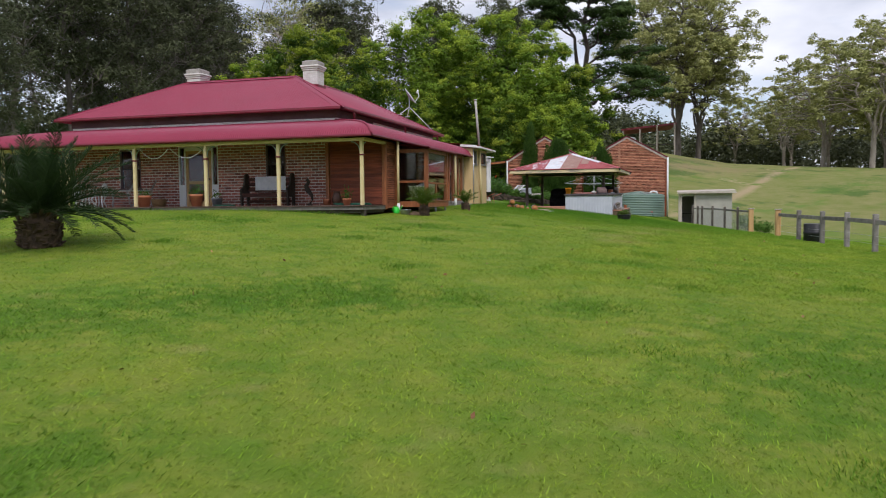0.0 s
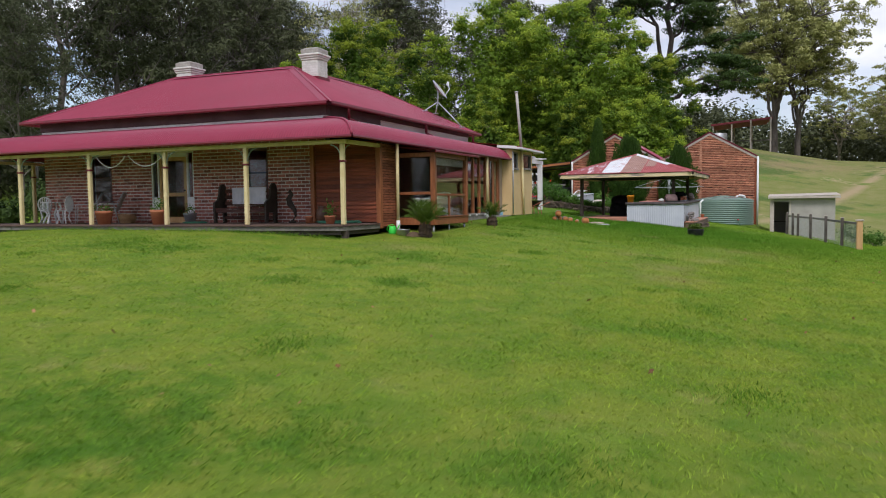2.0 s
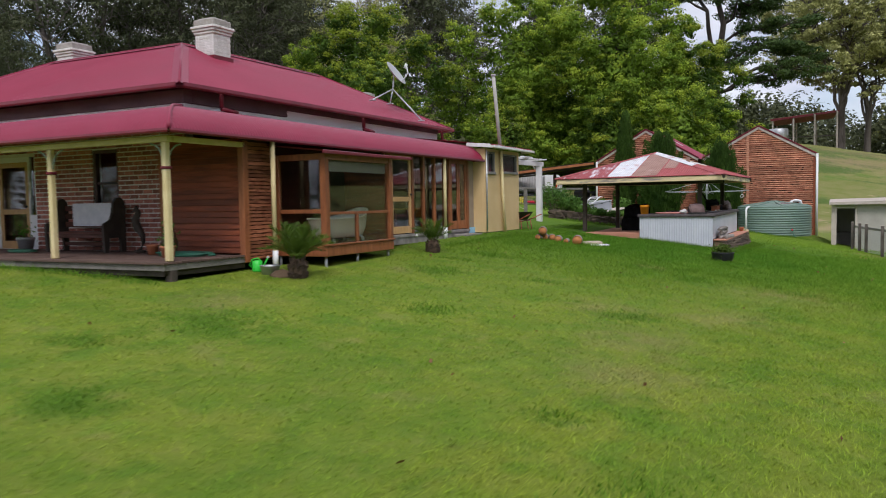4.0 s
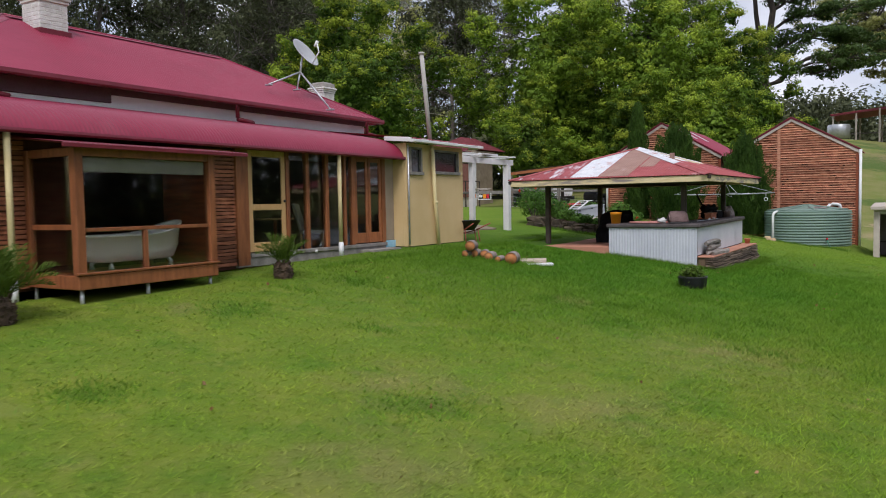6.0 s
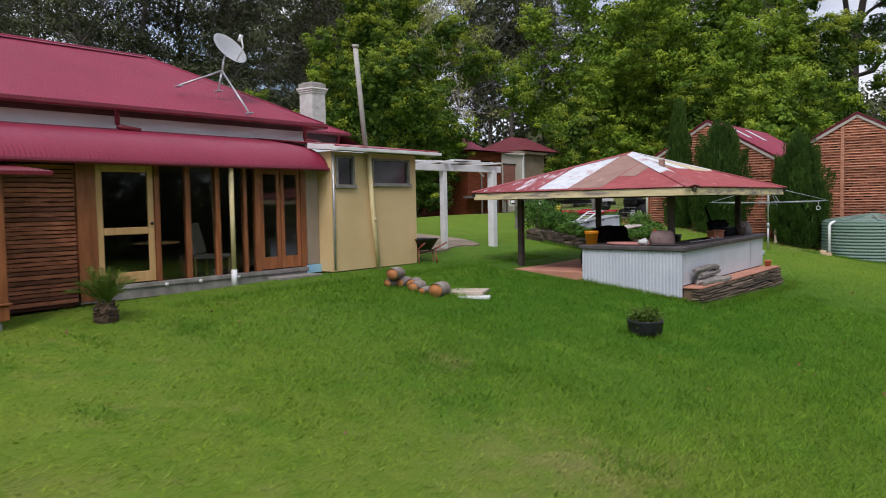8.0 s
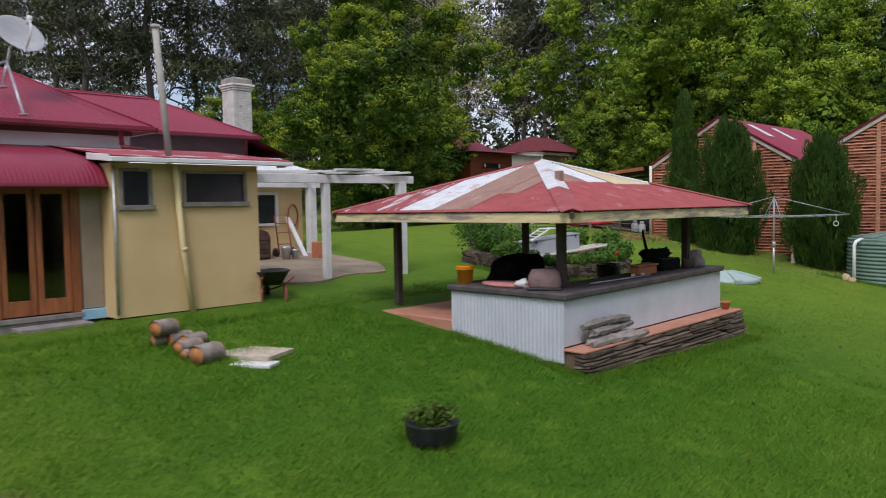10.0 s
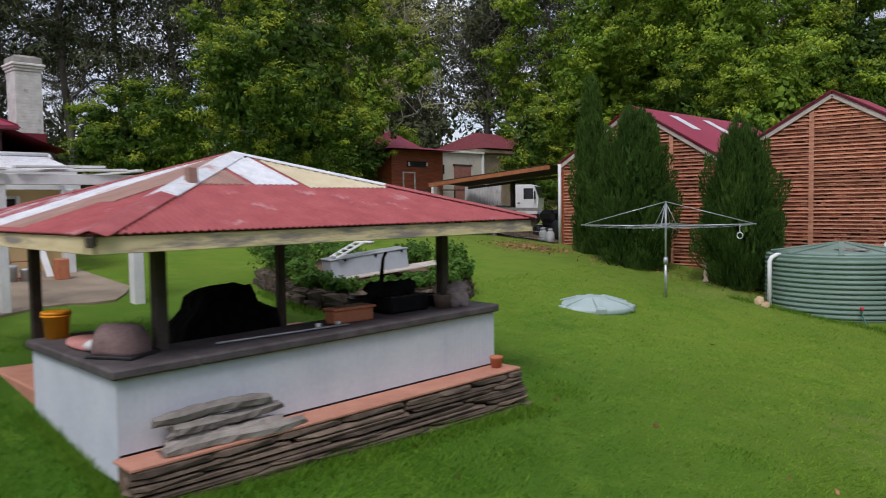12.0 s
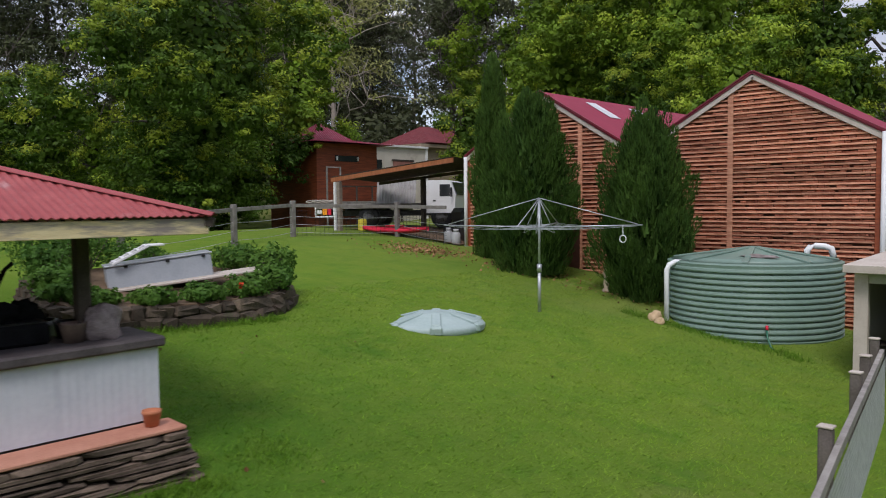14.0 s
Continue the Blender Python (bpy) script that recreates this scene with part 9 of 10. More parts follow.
# an old pine: a forked leaning stem, wide crooked limbs with flat plates of needles
rng = np.random.default_rng(44)
s = Shape()
stem = limb(s, rng, (0, 0, -0.5), (1.6, 0, 26), 0.5, 0.12, 0.05, 12, 10)
fork = limb(s, rng, stem[4], (-2.6, 0.6, 22.5), 0.3, 0.09, 0.1, 9, 8)
cs, rs = [], []
for i, (zf, ang, reach, rise, src_) in enumerate(((3, 8, 8.5, 0.16, 0), (3, -24, 10.5, 0.1, 0), (4, 20, 9.5, 0.12, 0), (4, -10, 8.0, 0.16, 0), (4, 100, 6, 0.2, 0), (5, 4, 7.0, 0.25, 0), (6, 60, 6, 0.3, 0), (6, -40, 6.0, 0.3, 0), (7, 0, 5.0, 0.35, 0), (3, 190, 5.5, 0.2, 0),
                                             (8, 15, 4.5, 0.4, 0), (8, 150, 4.5, 0.4, 0), (9, -60, 4.5, 0.4, 0), (9, 50, 4.0, 0.4, 0), (10, 10, 3.6, 0.3, 0), (10, 190, 3.4, 0.4, 0), (11, 100, 3.0, 0.3, 0), (11, -20, 3.2, 0.2, 0), (12, 40, 2.2, 0.3, 0), (12, 200, 2.2, 0.3, 0),
                                             (4, 185, 5.5, 0.3, 1), (5, 150, 5.0, 0.3, 1), (6, 210, 4.5, 0.4, 1), (7, 170, 4.0, 0.4, 1), (8, 60, 3.2, 0.4, 1), (8, 200, 3.2, 0.4, 1), (9, 120, 2.6, 0.3, 1), (9, -70, 2.6, 0.3, 1))):
    p = (fork if src_ else stem)[zf]
    a = radians(ang)
    q = p + Vector((math.cos(a) * reach, math.sin(a) * reach, reach * rise))
    mid = limb(s, rng, p, q, 0.11 + reach * 0.008, 0.04, 0.2, 7)
    for m_ in range(3, 8):
        for _ in range(4 if m_ > 4 else 2):
            c_ = np.array(mid[m_]) + rng.normal(0, 1.0, 3) * (1, 1, 0.2) * min(1.5, 0.5 + reach * 0.12) + (0, 0, 0.35)
            limb(s, rng, mid[m_ - 1], c_, 0.06, 0.02, 0.1, 3, 3)
            cs.append(c_)
            rs.append(rng.uniform(0.6, 1.5))
V, F = sprays(rng, cs, rs, 130, 0.4, 0.14, 0.36)
make_tree("tall dark pine with crooked limbs and flat layered foliage", "tree", (-12.0, 105, ground(-12.0, 105)), s, bark_dark, V, F, leaf_pine, 0, "", "pine_tree")

# eucalypts on the hill
dome_gum(51, "tall spreading eucalypt with olive leaves on the hill", (0.6, 150, ground(0.6, 150)), 31, 13.0, 9, 240, 66, 0.55, leaf_gum_light, bark_forest, "hill eucalypts")
dome_gum(52, "tall spreading eucalypt with olive leaves on the hill", (4.3, 153, ground(4.3, 153)), 25, 9.5, 6, 130, 60, 0.6, leaf_gum_light, bark_forest, "hill eucalypts")
hill = [dome_gum(53, "pale trunked eucalypt at the paddock edge", (31, 142, ground(31, 142)), 23, 10.5, 5, 110, 60, 0.62, leaf_gum_light, bark_pale, "hill eucalypts"),
        dome_gum(54, "pale trunked eucalypt at the paddock edge", (41, 146, ground(41, 146)), 24, 10.5, 5, 110, 60, 0.62, leaf_gum_light, bark_pale, "hill eucalypts")]
HILL = [(26, 156, 24), (36, 152, 25), (47, 144, 26), (54, 150, 25), (22, 176, 19), (31, 180, 20), (40, 172, 23), (50, 165, 25), (60, 158, 26), (14, 200, 18), (68, 165, 25), (58, 180, 24), (46, 185, 22), (26, 196, 19)]
for i, (x, y, h) in enumerate(HILL):
    k = h / 24.5
    copy_thing(hill[i % 2], pose(x, y, ground(x, y), 0, 0, 40 * i) @ Matrix.Diagonal((k, k, k, 1)))

gum(70, "tall pale trunked eucalypt behind the huts", (-39, 75, ground(-39, 75)), 21, 6.0, 60, 0.32, leaf_gum_light, 0.25, 66, bark_pale, 0, "forest eucalypts", 0.02, 0.009)

# the forest behind the house and sheds
wood = [gum(61 + i, "dark tall forest eucalypt", (-60 - 8 * i, 96, ground(-60 - 8 * i, 96)), 26, 6.2, 84, 0.34, leaf_gum, 0.16 if i % 2 else 0.24, 84, bark_forest, 0, "forest eucalypts", 0.05, 0.0085) for i in range(5)]
wood_far = [gum(81 + i, "dark tall forest eucalypt", (-70 - 9 * i, 112, ground(-70 - 9 * i, 112)), 26, 6.2, 40, 0.5, leaf_gum, 0.2, 66, bark_forest, 0, "forest eucalypts", 0.05, 0.0085) for i in range(3)]
rng = np.random.default_rng(7)
spots = []
for ring_, (d0, d1, count) in enumerate(((74, 86, 30), (92, 112, 27), (118, 150, 22))):
    for k in range(count):
        a = radians(lerp((12, 9, 12)[ring_], 80, (k + rng.uniform(0.1, 0.9)) / count))
        d = rng.uniform(d0, d1)
        x, y = -math.sin(a) * d, math.cos(a) * d
        if ring_ == 0 and -46 < x:
            continue
        deg = math.degrees(a)
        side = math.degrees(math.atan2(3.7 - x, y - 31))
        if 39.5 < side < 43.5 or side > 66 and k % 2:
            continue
        if deg > 46 and (ring_ > 0 or k % 2) or ring_ > 0 and deg > 41:
            continue
        spots.append((x, y, rng.uniform(0.8, 1.12) * (1.12 if 31 < deg < 56 else 0.86 + 0.1 * ring_), rng.uniform(0, 360), ring_))
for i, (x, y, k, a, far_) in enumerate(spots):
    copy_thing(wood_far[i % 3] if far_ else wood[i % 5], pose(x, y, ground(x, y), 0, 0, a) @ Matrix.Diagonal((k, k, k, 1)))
for i, (x, y, k) in enumerate(((-46, 44.5, 0.62), (-43, 41, 0.5), (-49.5, 46.5, 0.55), (-66, 57, 0.55), (-80, 67, 0.75), (-61, 46, 0.62), (-60, 94, 0.9), (-66, 99, 1.0), (-57, 93.5, 0.8), (-51, 100, 0.75), (-57, 108, 0.95))):
    copy_thing(wood[i % 5], pose(x, y, ground(x, y), 0, 0, 77 * i) @ Matrix.Diagonal((k, k, k, 1)))
# unseen woods added to close the place behind and beside the way
for k in range(34):
    a = radians(100 + k * 6.6)
    d = 95 + 20 * math.sin(k * 2.2)
    x, y = -math.sin(a) * d, math.cos(a) * d
    copy_thing(wood_far[k % 3], pose(x, y, ground(x, y), 0, 0, 50 * k) @ Matrix.Diagonal((0.9, 0.9, 0.9, 1)))
# understorey, far woods
rng = np.random.default_rng(8)
cs, rs = [], []
for k in range(1150):
    a = radians(rng.uniform(8, 84))
    d = rng.uniform(88 if a < 0.72 else 76, 150)
    x, y = -math.sin(a) * d, math.cos(a) * d
    cs.append(np.array((x, y, ground(x, y) + 8.5 * rng.uniform(0, 1) ** 1.4)))
    rs.append(rng.uniform(1.4, 3.0))
for k in range(620):
    x = rng.uniform(-30, 150)
    y = rng.uniform(195, 250)
    cs.append(np.array((x, y, ground(x, y) + rng.uniform(0, 11))))
    rs.append(rng.uniform(3.0, 5.5))
for k in range(170):
    x, y = rng.uniform(-88, -58), rng.uniform(44, 72)
    cs.append(np.array((x, y, ground(x, y) + 6.5 * rng.uniform(0, 1) ** 1.3)))
    rs.append(rng.uniform(1.2, 2.6))
for k in range(150):
    x = rng.uniform(-40, -8)
    y = rng.uniform(92, 100)
    cs.append(np.array((x, y, ground(x, y) + rng.uniform(0, 6))))
    rs.append(rng.uniform(1.5, 3))
# unseen woods added across the paddock, to darken what the windows mirror
for k in range(26):
    x, y = 36 + 14 * ((k * 0.618) % 1), -15 + 3.9 * k
    copy_thing(wood_far[k % 3], pose(x, y, ground(x, y), 0, 0, 70 * k) @ Matrix.Diagonal((0.8, 0.8, 0.8, 1)))
for k in range(420):
    x, y = rng.uniform(34, 56), rng.uniform(-20, 88)
    cs.append(np.array((x, y, ground(x, y) + rng.uniform(0, 7))))
    rs.append(rng.uniform(1.5, 3.2))
# unseen scrub ring added behind the way, to darken reflections in the panes
for k in range(520):
    a, d = radians(rng.uniform(95, 322)), rng.uniform(70, 118)
    x, y = -math.sin(a) * d, math.cos(a) * d
    cs.append(np.array((x, y, ground(x, y) + rng.uniform(0, 11))))
    rs.append(rng.uniform(1.8, 3.6))
cs, rs = np.array(cs), np.array(rs)
near_ = (cs[:, 1] > 20) & (cs[:, 0] < -5) & (np.hypot(cs[:, 0], cs[:, 1]) < 118)
V = np.concatenate([sprays(rng, cs[near_], rs[near_], 14, 0.6, 0.3, 0.8)[0], sprays(rng, cs[~near_], rs[~near_], 7, 1.0, 0.55, 0.8)[0]])
F = np.arange(len(V)).reshape(-1, 4)
tagged(new("understorey", big_mesh("understorey", V, F, leaf_gum)), "dark scrub and saplings under the forest", "undergrowth", "", "stuff")

# shrubs of the raised bed
def shrub(seed, x, y, r, h, mtl, label, n=420, flowers=0, leaf=0.09, z=None):
    rng = np.random.default_rng(seed)
    z = ground(x, y) if z is None else z
    t = thing("shrub", label, "shrub", (x, y, z), 0, "garden shrubs")
    s = Shape()
    for k in range(6):
        a = k * 1.05
        s.tube([(0, 0, -0.05), (math.cos(a) * r * 0.5, math.sin(a) * r * 0.5, h * 0.6)], [0.02, 0.008], 5, False)
    part("stem_clump", s, bark, t)
    d = rng.normal(0, 1, (n, 3))
    d /= np.linalg.norm(d, axis=1, keepdims=True)
    lump = 0.8 + 0.35 * np.sin(d[:, :1] * 7 + seed) * np.cos(d[:, 1:2] * 6)
    p = d * (r, r, h * 0.5) * lump * rng.uniform(0.5, 1.0, (n, 1)) ** 0.5 + (0, 0, h * 0.5)
    v, f = leaf_cards(rng, p, d, leaf, leaf * 0.55)
    ob = new("foliage", big_mesh("foliage", v, f, mtl))
    ob.parent = t
    for k in range(flowers):
        pf_ = d[k] * (r, r, h * 0.52) + (0, 0, h * 0.5)
        v, f = leaf_cards(rng, np.repeat(pf_[None], 7, 0) + rng.normal(0, 0.022, (7, 3)), None, 0.09, 0.07)
        ob = new("flower", big_mesh("flower", v, f, flower_red))
        ob.parent = t


for i, (x, y, r, h) in enumerate(((-10.4, 45.7, 0.85, 1.3), (-9.7, 45.5, 0.6, 0.9), (-9.0, 45.3, 0.5, 0.55), (-8.35, 45.25, 0.48, 0.4), (-7.75, 45.5, 0.42, 0.36), (-7.55, 46.3, 0.46, 0.36),
                                (-7.45, 47.1, 0.45, 0.4), (-7.45, 47.9, 0.45, 0.48), (-7.65, 48.6, 0.46, 0.62), (-8.3, 49.1, 0.5, 0.85), (-9.3, 48.9, 0.6, 0.7), (-10.1, 47.2, 0.7, 0.7), (-10.9, 46.6, 0.8, 1.1))):
    shrub(100 + i, x, y, r, h, leaf_shrub, "low leafy garden shrub with red flowers" if i in (0, 7) else "low leafy garden shrub in the raised bed", 1500, 2 if i in (0, 7) else 0, 0.085, ground(x, y) + 0.24)
for i, (x, y, r, h) in enumerate(((-26.8, 27.0, 1.0, 1.5), (-28.6, 30.5, 1.4, 2.3), (-30.5, 35.0, 1.8, 3.0))):
    shrub(130 + i, x, y, r, h, leaf_pine, "dark tall shrub at the far end of the verandah", 2600, 0, 0.14)
for i, (x, y, r, h) in enumerate(((4.7, 55.6, 0.9, 1.2), (5.6, 54.0, 0.8, 0.9))):
    shrub(140 + i, x, y, r, h, leaf_shrub, "leafy bush behind the small grey shed", 900, 0, 0.12)

# ---- pieces: boards, slats, bricks, stones ----
unit = finish("unit_board", Shape().box(-0.5, 0.5, -0.5, 0.5, -0.5, 0.5, 0.06), slat_mat)


def with_mat(mesh, material, name):
    m = mesh.copy()
    m.name = name
    m.materials.clear()
    m.materials.append(material)
    return m


def rough_bar(seed):
    """A split billet a metre long, wavy along its edges."""
    rg = random.Random(seed)
    k = 9
    vs = []
    for i in range(k):
        x = -0.5 + i / (k - 1)
        a, b_, c_, d = [rg.uniform(-0.1, 0.1) for _ in range(4)]
        vs += [(x, -0.5 + a, -0.5 + b_), (x, 0.5, -0.5 + b_), (x, 0.5, 0.5 + c_), (x, -0.5 + d, 0.5 + c_)]
    fs = [[4 * i + j, 4 * i + (j + 1) % 4, 4 * i + 4 + (j + 1) % 4, 4 * i + 4 + j] for i in range(k - 1) for j in range(4)]
    fs = [f[::-1] for f in fs] + [[0, 1, 2, 3], [4 * k - 1, 4 * k - 2, 4 * k - 3, 4 * k - 4]]
    return finish("slat", Shape().add(vs, fs), slat_mat)


bars = [with_mat(rough_bar(i), side_slat, "slat") for i in range(6)]
pick = random.Random(3)


batten = with_mat(unit, slat_mat, "batten")


def clad_gable(wall, x0, x1, y, z0, eave, apex, split):
    """Thin sawn battens from the ground to the gable's peak, with rough split billets stacked between them."""
    m0 = inside(wall)
    xm = (x0 + x1) / 2
    z = z0
    fill = Shape(m0)
    while z < apex - 0.2:
        h = pick.uniform(0.104, 0.12)
        half = (x1 - x0) / 2 if z < eave - 0.12 else (x1 - x0) / 2 * max(0.0, (apex - 0.14 - z) / (apex - eave + 0.0))
        a, b_ = xm - half + 0.06, xm + half - 0.06
        for u, v in ((a, min(b_, split - 0.07)), (max(a, split + 0.07), b_)):
            if v - u < 0.15:
                continue
            piece("batten", batten, wall, m0 @ pose((u + v) / 2, y - 0.018 + pick.uniform(-0.004, 0.004), z + 0.02, pick.uniform(-5, 5), pick.uniform(-0.12, 0.12)) @ Matrix.Diagonal((v - u, 0.045, 0.044, 1)))
            q = u
            while q < v - 0.04:
                e = min(v, q + pick.uniform(0.06, 0.34))
                if pick.random() < 0.94:
                    d = pick.uniform(-0.026, 0.012)
                    fill.box(q + 0.002, e - 0.002, y + d, y + 0.07, z + 0.045, z + h - pick.uniform(0.002, 0.03), 0.014)
                q = e
        z += h
    part("timber_infill", fill, billet_mat, wall, "rough split billets between the battens", False, "stuff")


clad_gable(wall_r, -6.15, -0.55, GY_, -0.8, 3.72, 5.3, -3.9)
clad_gable(wall_l, -12.2, -6.55, GY_ - 0.5, -0.3, 3.72, 5.42, -8.0)

# house cladding: lapped boards and slats
board = with_mat(unit, wood_red, "weatherboard")
m0 = inside(clad)
z = DECK + 0.02
while z < 2.55:
    h = 0.115
    piece("weatherboard", board, clad, m0 @ pose((-11.36 + SX - 0.14) / 2, 24.745, z + h / 2, -11) @ Matrix.Diagonal((SX - 0.14 + 11.36, 0.026, h + 0.006, 1)))
    z += h
for y0_, y1_, zb in ((24.8, 25.6, 0.34), (28.2, 29.7, 0.36)):
    z = zb
    while z < 2.55:
        h = pick.uniform(0.06, 0.085)
        piece("slat", bars[pick.randrange(6)], clad, m0 @ pose(SX - 0.03, (y0_ + y1_) / 2, z + h / 2, 0, 0, 90) @ Matrix.Diagonal((y1_ - y0_, 0.05, h * 0.74, 1)))
        z += h

# deck boards
db = with_mat(unit, deck_wood, "deck_board")
m0 = inside(house)
nb = 18
for k in range(nb):
    y0_ = 22.62 + k * (25.19 - 22.62) / nb
    w_ = (25.19 - 22.62) / nb
    x_hi = -9.28 if y0_ < 24.6 else -11.4
    piece("deck_board", db, house, m0 @ pose((VL + 0.35 + x_hi) / 2, y0_ + w_ / 2, 0.43) @ Matrix.Diagonal((x_hi - VL - 0.35, w_ - 0.008, 0.035, 1)))

# stacked stones below the ledge, in thin courses
ledge = thing("stone_wall", "low retaining wall of thin stacked stones", "wall", tuple(stepm @ Vector((0.2, 2.5, -0.6))), -2)
m0 = inside(ledge) @ stepm
part("wall_core", Shape(m0).box(0.03, 0.3, -0.02, 5.1, -0.75, 0.03, 0.01), soil, ledge)
stones = []
for i in range(5):
    rg = random.Random(40 + i)
    sh = Shape().box(-0.5, 0.5, -0.5, 0.5, -0.5, 0.5, 0.14)
    sh.v = [Vector((p.x + rg.uniform(-0.07, 0.07), p.y + rg.uniform(-0.03, 0.03), p.z + rg.uniform(-0.1, 0.1))) for p in sh.v]
    stones.append(finish("stone", sh, stone))
for r in range(15):
    z = -0.01 - 0.05 * r - (0.012 if r else 0)
    y = -0.05 - 0.4 * (r % 3)
    while y < 5.12:
        y2 = min(y + (pick.uniform(0.5, 1.1) if r == 0 else pick.uniform(1.1, 2.6)), 5.16 + r * 0.014)
        y0_ = max(y, -0.06)
        piece("stone", pick.choice(stones), ledge, m0 @ pose(0.3 + r * 0.013 + pick.uniform(-0.016, 0.016), (y0_ + y2) / 2, z, 0, pick.uniform(-3, 3), pick.uniform(-0.6, 0.6)) @ Matrix.Diagonal((0.26, y2 - y0_ - 0.006, 0.062 if r == 0 else 0.038, 1)))
        y = y2
# stones that edge the raised bed
m0 = inside(bed)
edge = [(-10.5, 45.3), (-9.6, 45.0), (-8.5, 44.82), (-7.7, 44.95), (-7.38, 45.5), (-7.22, 46.2), (-7.07, 47.0), (-7.12, 47.9), (-7.28, 48.55), (-7.75, 49.1), (-8.5, 49.35), (-9.5, 49.2)]
mid_ = Vector((-8.9, 47.1))
rim = [Vector(p).lerp(mid_, 0.06) for p in edge] + [Vector((-10.8, 48.0))]
k_ = len(rim)
part("bed_soil", Shape(m0).add([(p.x, p.y, ground(p.x, p.y) - 0.2) for p in rim] + [(p.x, p.y, ground(p.x, p.y) + 0.34) for p in rim] + [(mid_.x, mid_.y, 0.74)],
     [[i, (i + 1) % k_, k_ + (i + 1) % k_, k_ + i] for i in range(k_)] + [[k_ + i, k_ + (i + 1) % k_, 2 * k_] for i in range(k_)]), soil, bed, "dark bed soil")
bed_stones = []
for i in range(6):
    rg = random.Random(70 + i)
    sh = Shape().box(-0.5, 0.5, -0.5, 0.5, -0.5, 0.5, 0.2)
    sh.v = [Vector((p.x + rg.uniform(-0.12, 0.12), p.y + rg.uniform(-0.12, 0.12), p.z + rg.uniform(-0.13, 0.13))) for p in sh.v]
    bed_stones.append(finish("stone", sh, bed_rock))
for i, ((xa, ya), (xb, yb)) in enumerate(zip(edge, edge[1:])):
    run = math.hypot(xb - xa, yb - ya)
    for r in range(2):
        u = -0.1 * r
        while u < run - 0.08:
            w_ = min(pick.uniform(0.22, 0.62), run - u + 0.1)
            x, y = lerp(xa, xb, (u + w_ / 2) / run), lerp(ya, yb, (u + w_ / 2) / run)
            q = Vector((x, y)).lerp(mid_, 0.02 + 0.03 * r)
            piece("stone", pick.choice(bed_stones), bed, m0 @ pose(q.x, q.y, ground(x, y) + 0.06 + 0.18 * r, pick.uniform(-5, 5), pick.uniform(-4, 4), math.degrees(math.atan2(yb - ya, xb - xa)) + pick.uniform(-7, 7)) @ Matrix.Diagonal((w_ * 1.04, 0.3, pick.uniform(0.19, 0.25), 1)))
            u += w_

# bricks of the front wall: the stretch next to the timber corner one by one, the rest joined
bm_ = with_mat(finish("unit_brick", Shape().box(-0.5, 0.5, -0.5, 0.5, -0.5, 0.5, 0.03), brick_red), brick_red, "brick")
m0 = inside(front_wall)
rest = Shape(m0)
course, blen, gap = 0.102, 0.27, 0.024
for r in range(int((3.28 - DECK) / course)):
    z = DECK + r * course
    x = XL + (0.0 if r % 2 else blen / 2) - blen
    while x < XR:
        a, b_ = max(x, XL), min(x + blen - gap, XR)
        x += blen
        spans = [(a, b_)]
        for h in FRONT_OPENINGS:
            if z + course > h[2] and z < h[3]:
                spans = [q for u, v in spans for q in ((u, min(v, h[0])), (max(u, h[1]), v)) if q[1] - q[0] > 0.03]
        for u, v in spans:
            if v - u < 0.03:
                continue
            if u > -14.0 and z < 2.5:
                piece("brick", bm_, front_wall, m0 @ pose((u + v) / 2, YF + 0.03 + pick.uniform(-0.003, 0.003), z + 0.04) @ Matrix.Diagonal((v - u, 0.06, 0.076, 1)))
            else:
                rest.box(u, v, YF, YF + 0.03, z, z + 0.076, 0.003)
part("brickwork", rest, brick_stuff, front_wall, "", False, "stuff")

# ---- grass ----
def height_at(x, y):
    ix = np.clip(np.searchsorted(gx, x) - 1, 0, nx - 2)
    iy = np.clip(np.searchsorted(gy, y) - 1, 0, ny - 2)
    Z = GZ.reshape(ny, nx)
    fx, fy = (x - gx[ix]) / (gx[ix + 1] - gx[ix]), (y - gy[iy]) / (gy[iy + 1] - gy[iy])
    return (Z[iy, ix] * (1 - fx) + Z[iy, ix + 1] * fx) * (1 - fy) + (Z[iy + 1, ix] * (1 - fx) + Z[iy + 1, ix + 1] * fx) * fy


def blades(rng, x, y, h, width, lean_lo, lean_hi):
    """One bent triangle a blade."""
    k = len(x)
    a, b_ = rng.uniform(0, 6.283, k), rng.uniform(0, 6.283, k)
    w = rng.uniform(0.6, 1.3, k) * width
    lean = rng.uniform(lean_lo, lean_hi, k) * h
    p = np.stack([x, y, height_at(x, y) - 0.008], 1)
    side = np.stack([np.cos(a) * w, np.sin(a) * w, np.zeros(k)], 1)
    tip = p + np.stack([np.cos(b_) * lean, np.sin(b_) * lean, h], 1)
    return np.stack([p - side, p + side, tip], 1).reshape(-1, 3)


def lawn_only(x, y):
    return ~((x < -9.2) & (y > 22.65) & (y < 43.4)) & ~((x < -8.05) & (y > 25.5) & (y < 28.2)) & ~((x < -8.8) & (y > 34.9)) & ~((x > -7.7) & (x < -2.2) & (y > 38.85) & (y < 44.2))


def spread_over(rng, count, region, lo, hi):
    x, y = rng.uniform(region[0], region[1], count), rng.uniform(region[2], region[3], count)
    d = np.abs(x - np.interp(y, [0, 10, 20, 30, 41], [0, 0.3, 1.6, 3.6, 4.4]))
    keep = lawn_only(x, y) & (d >= lo) & (d < hi)
    return x[keep], y[keep]


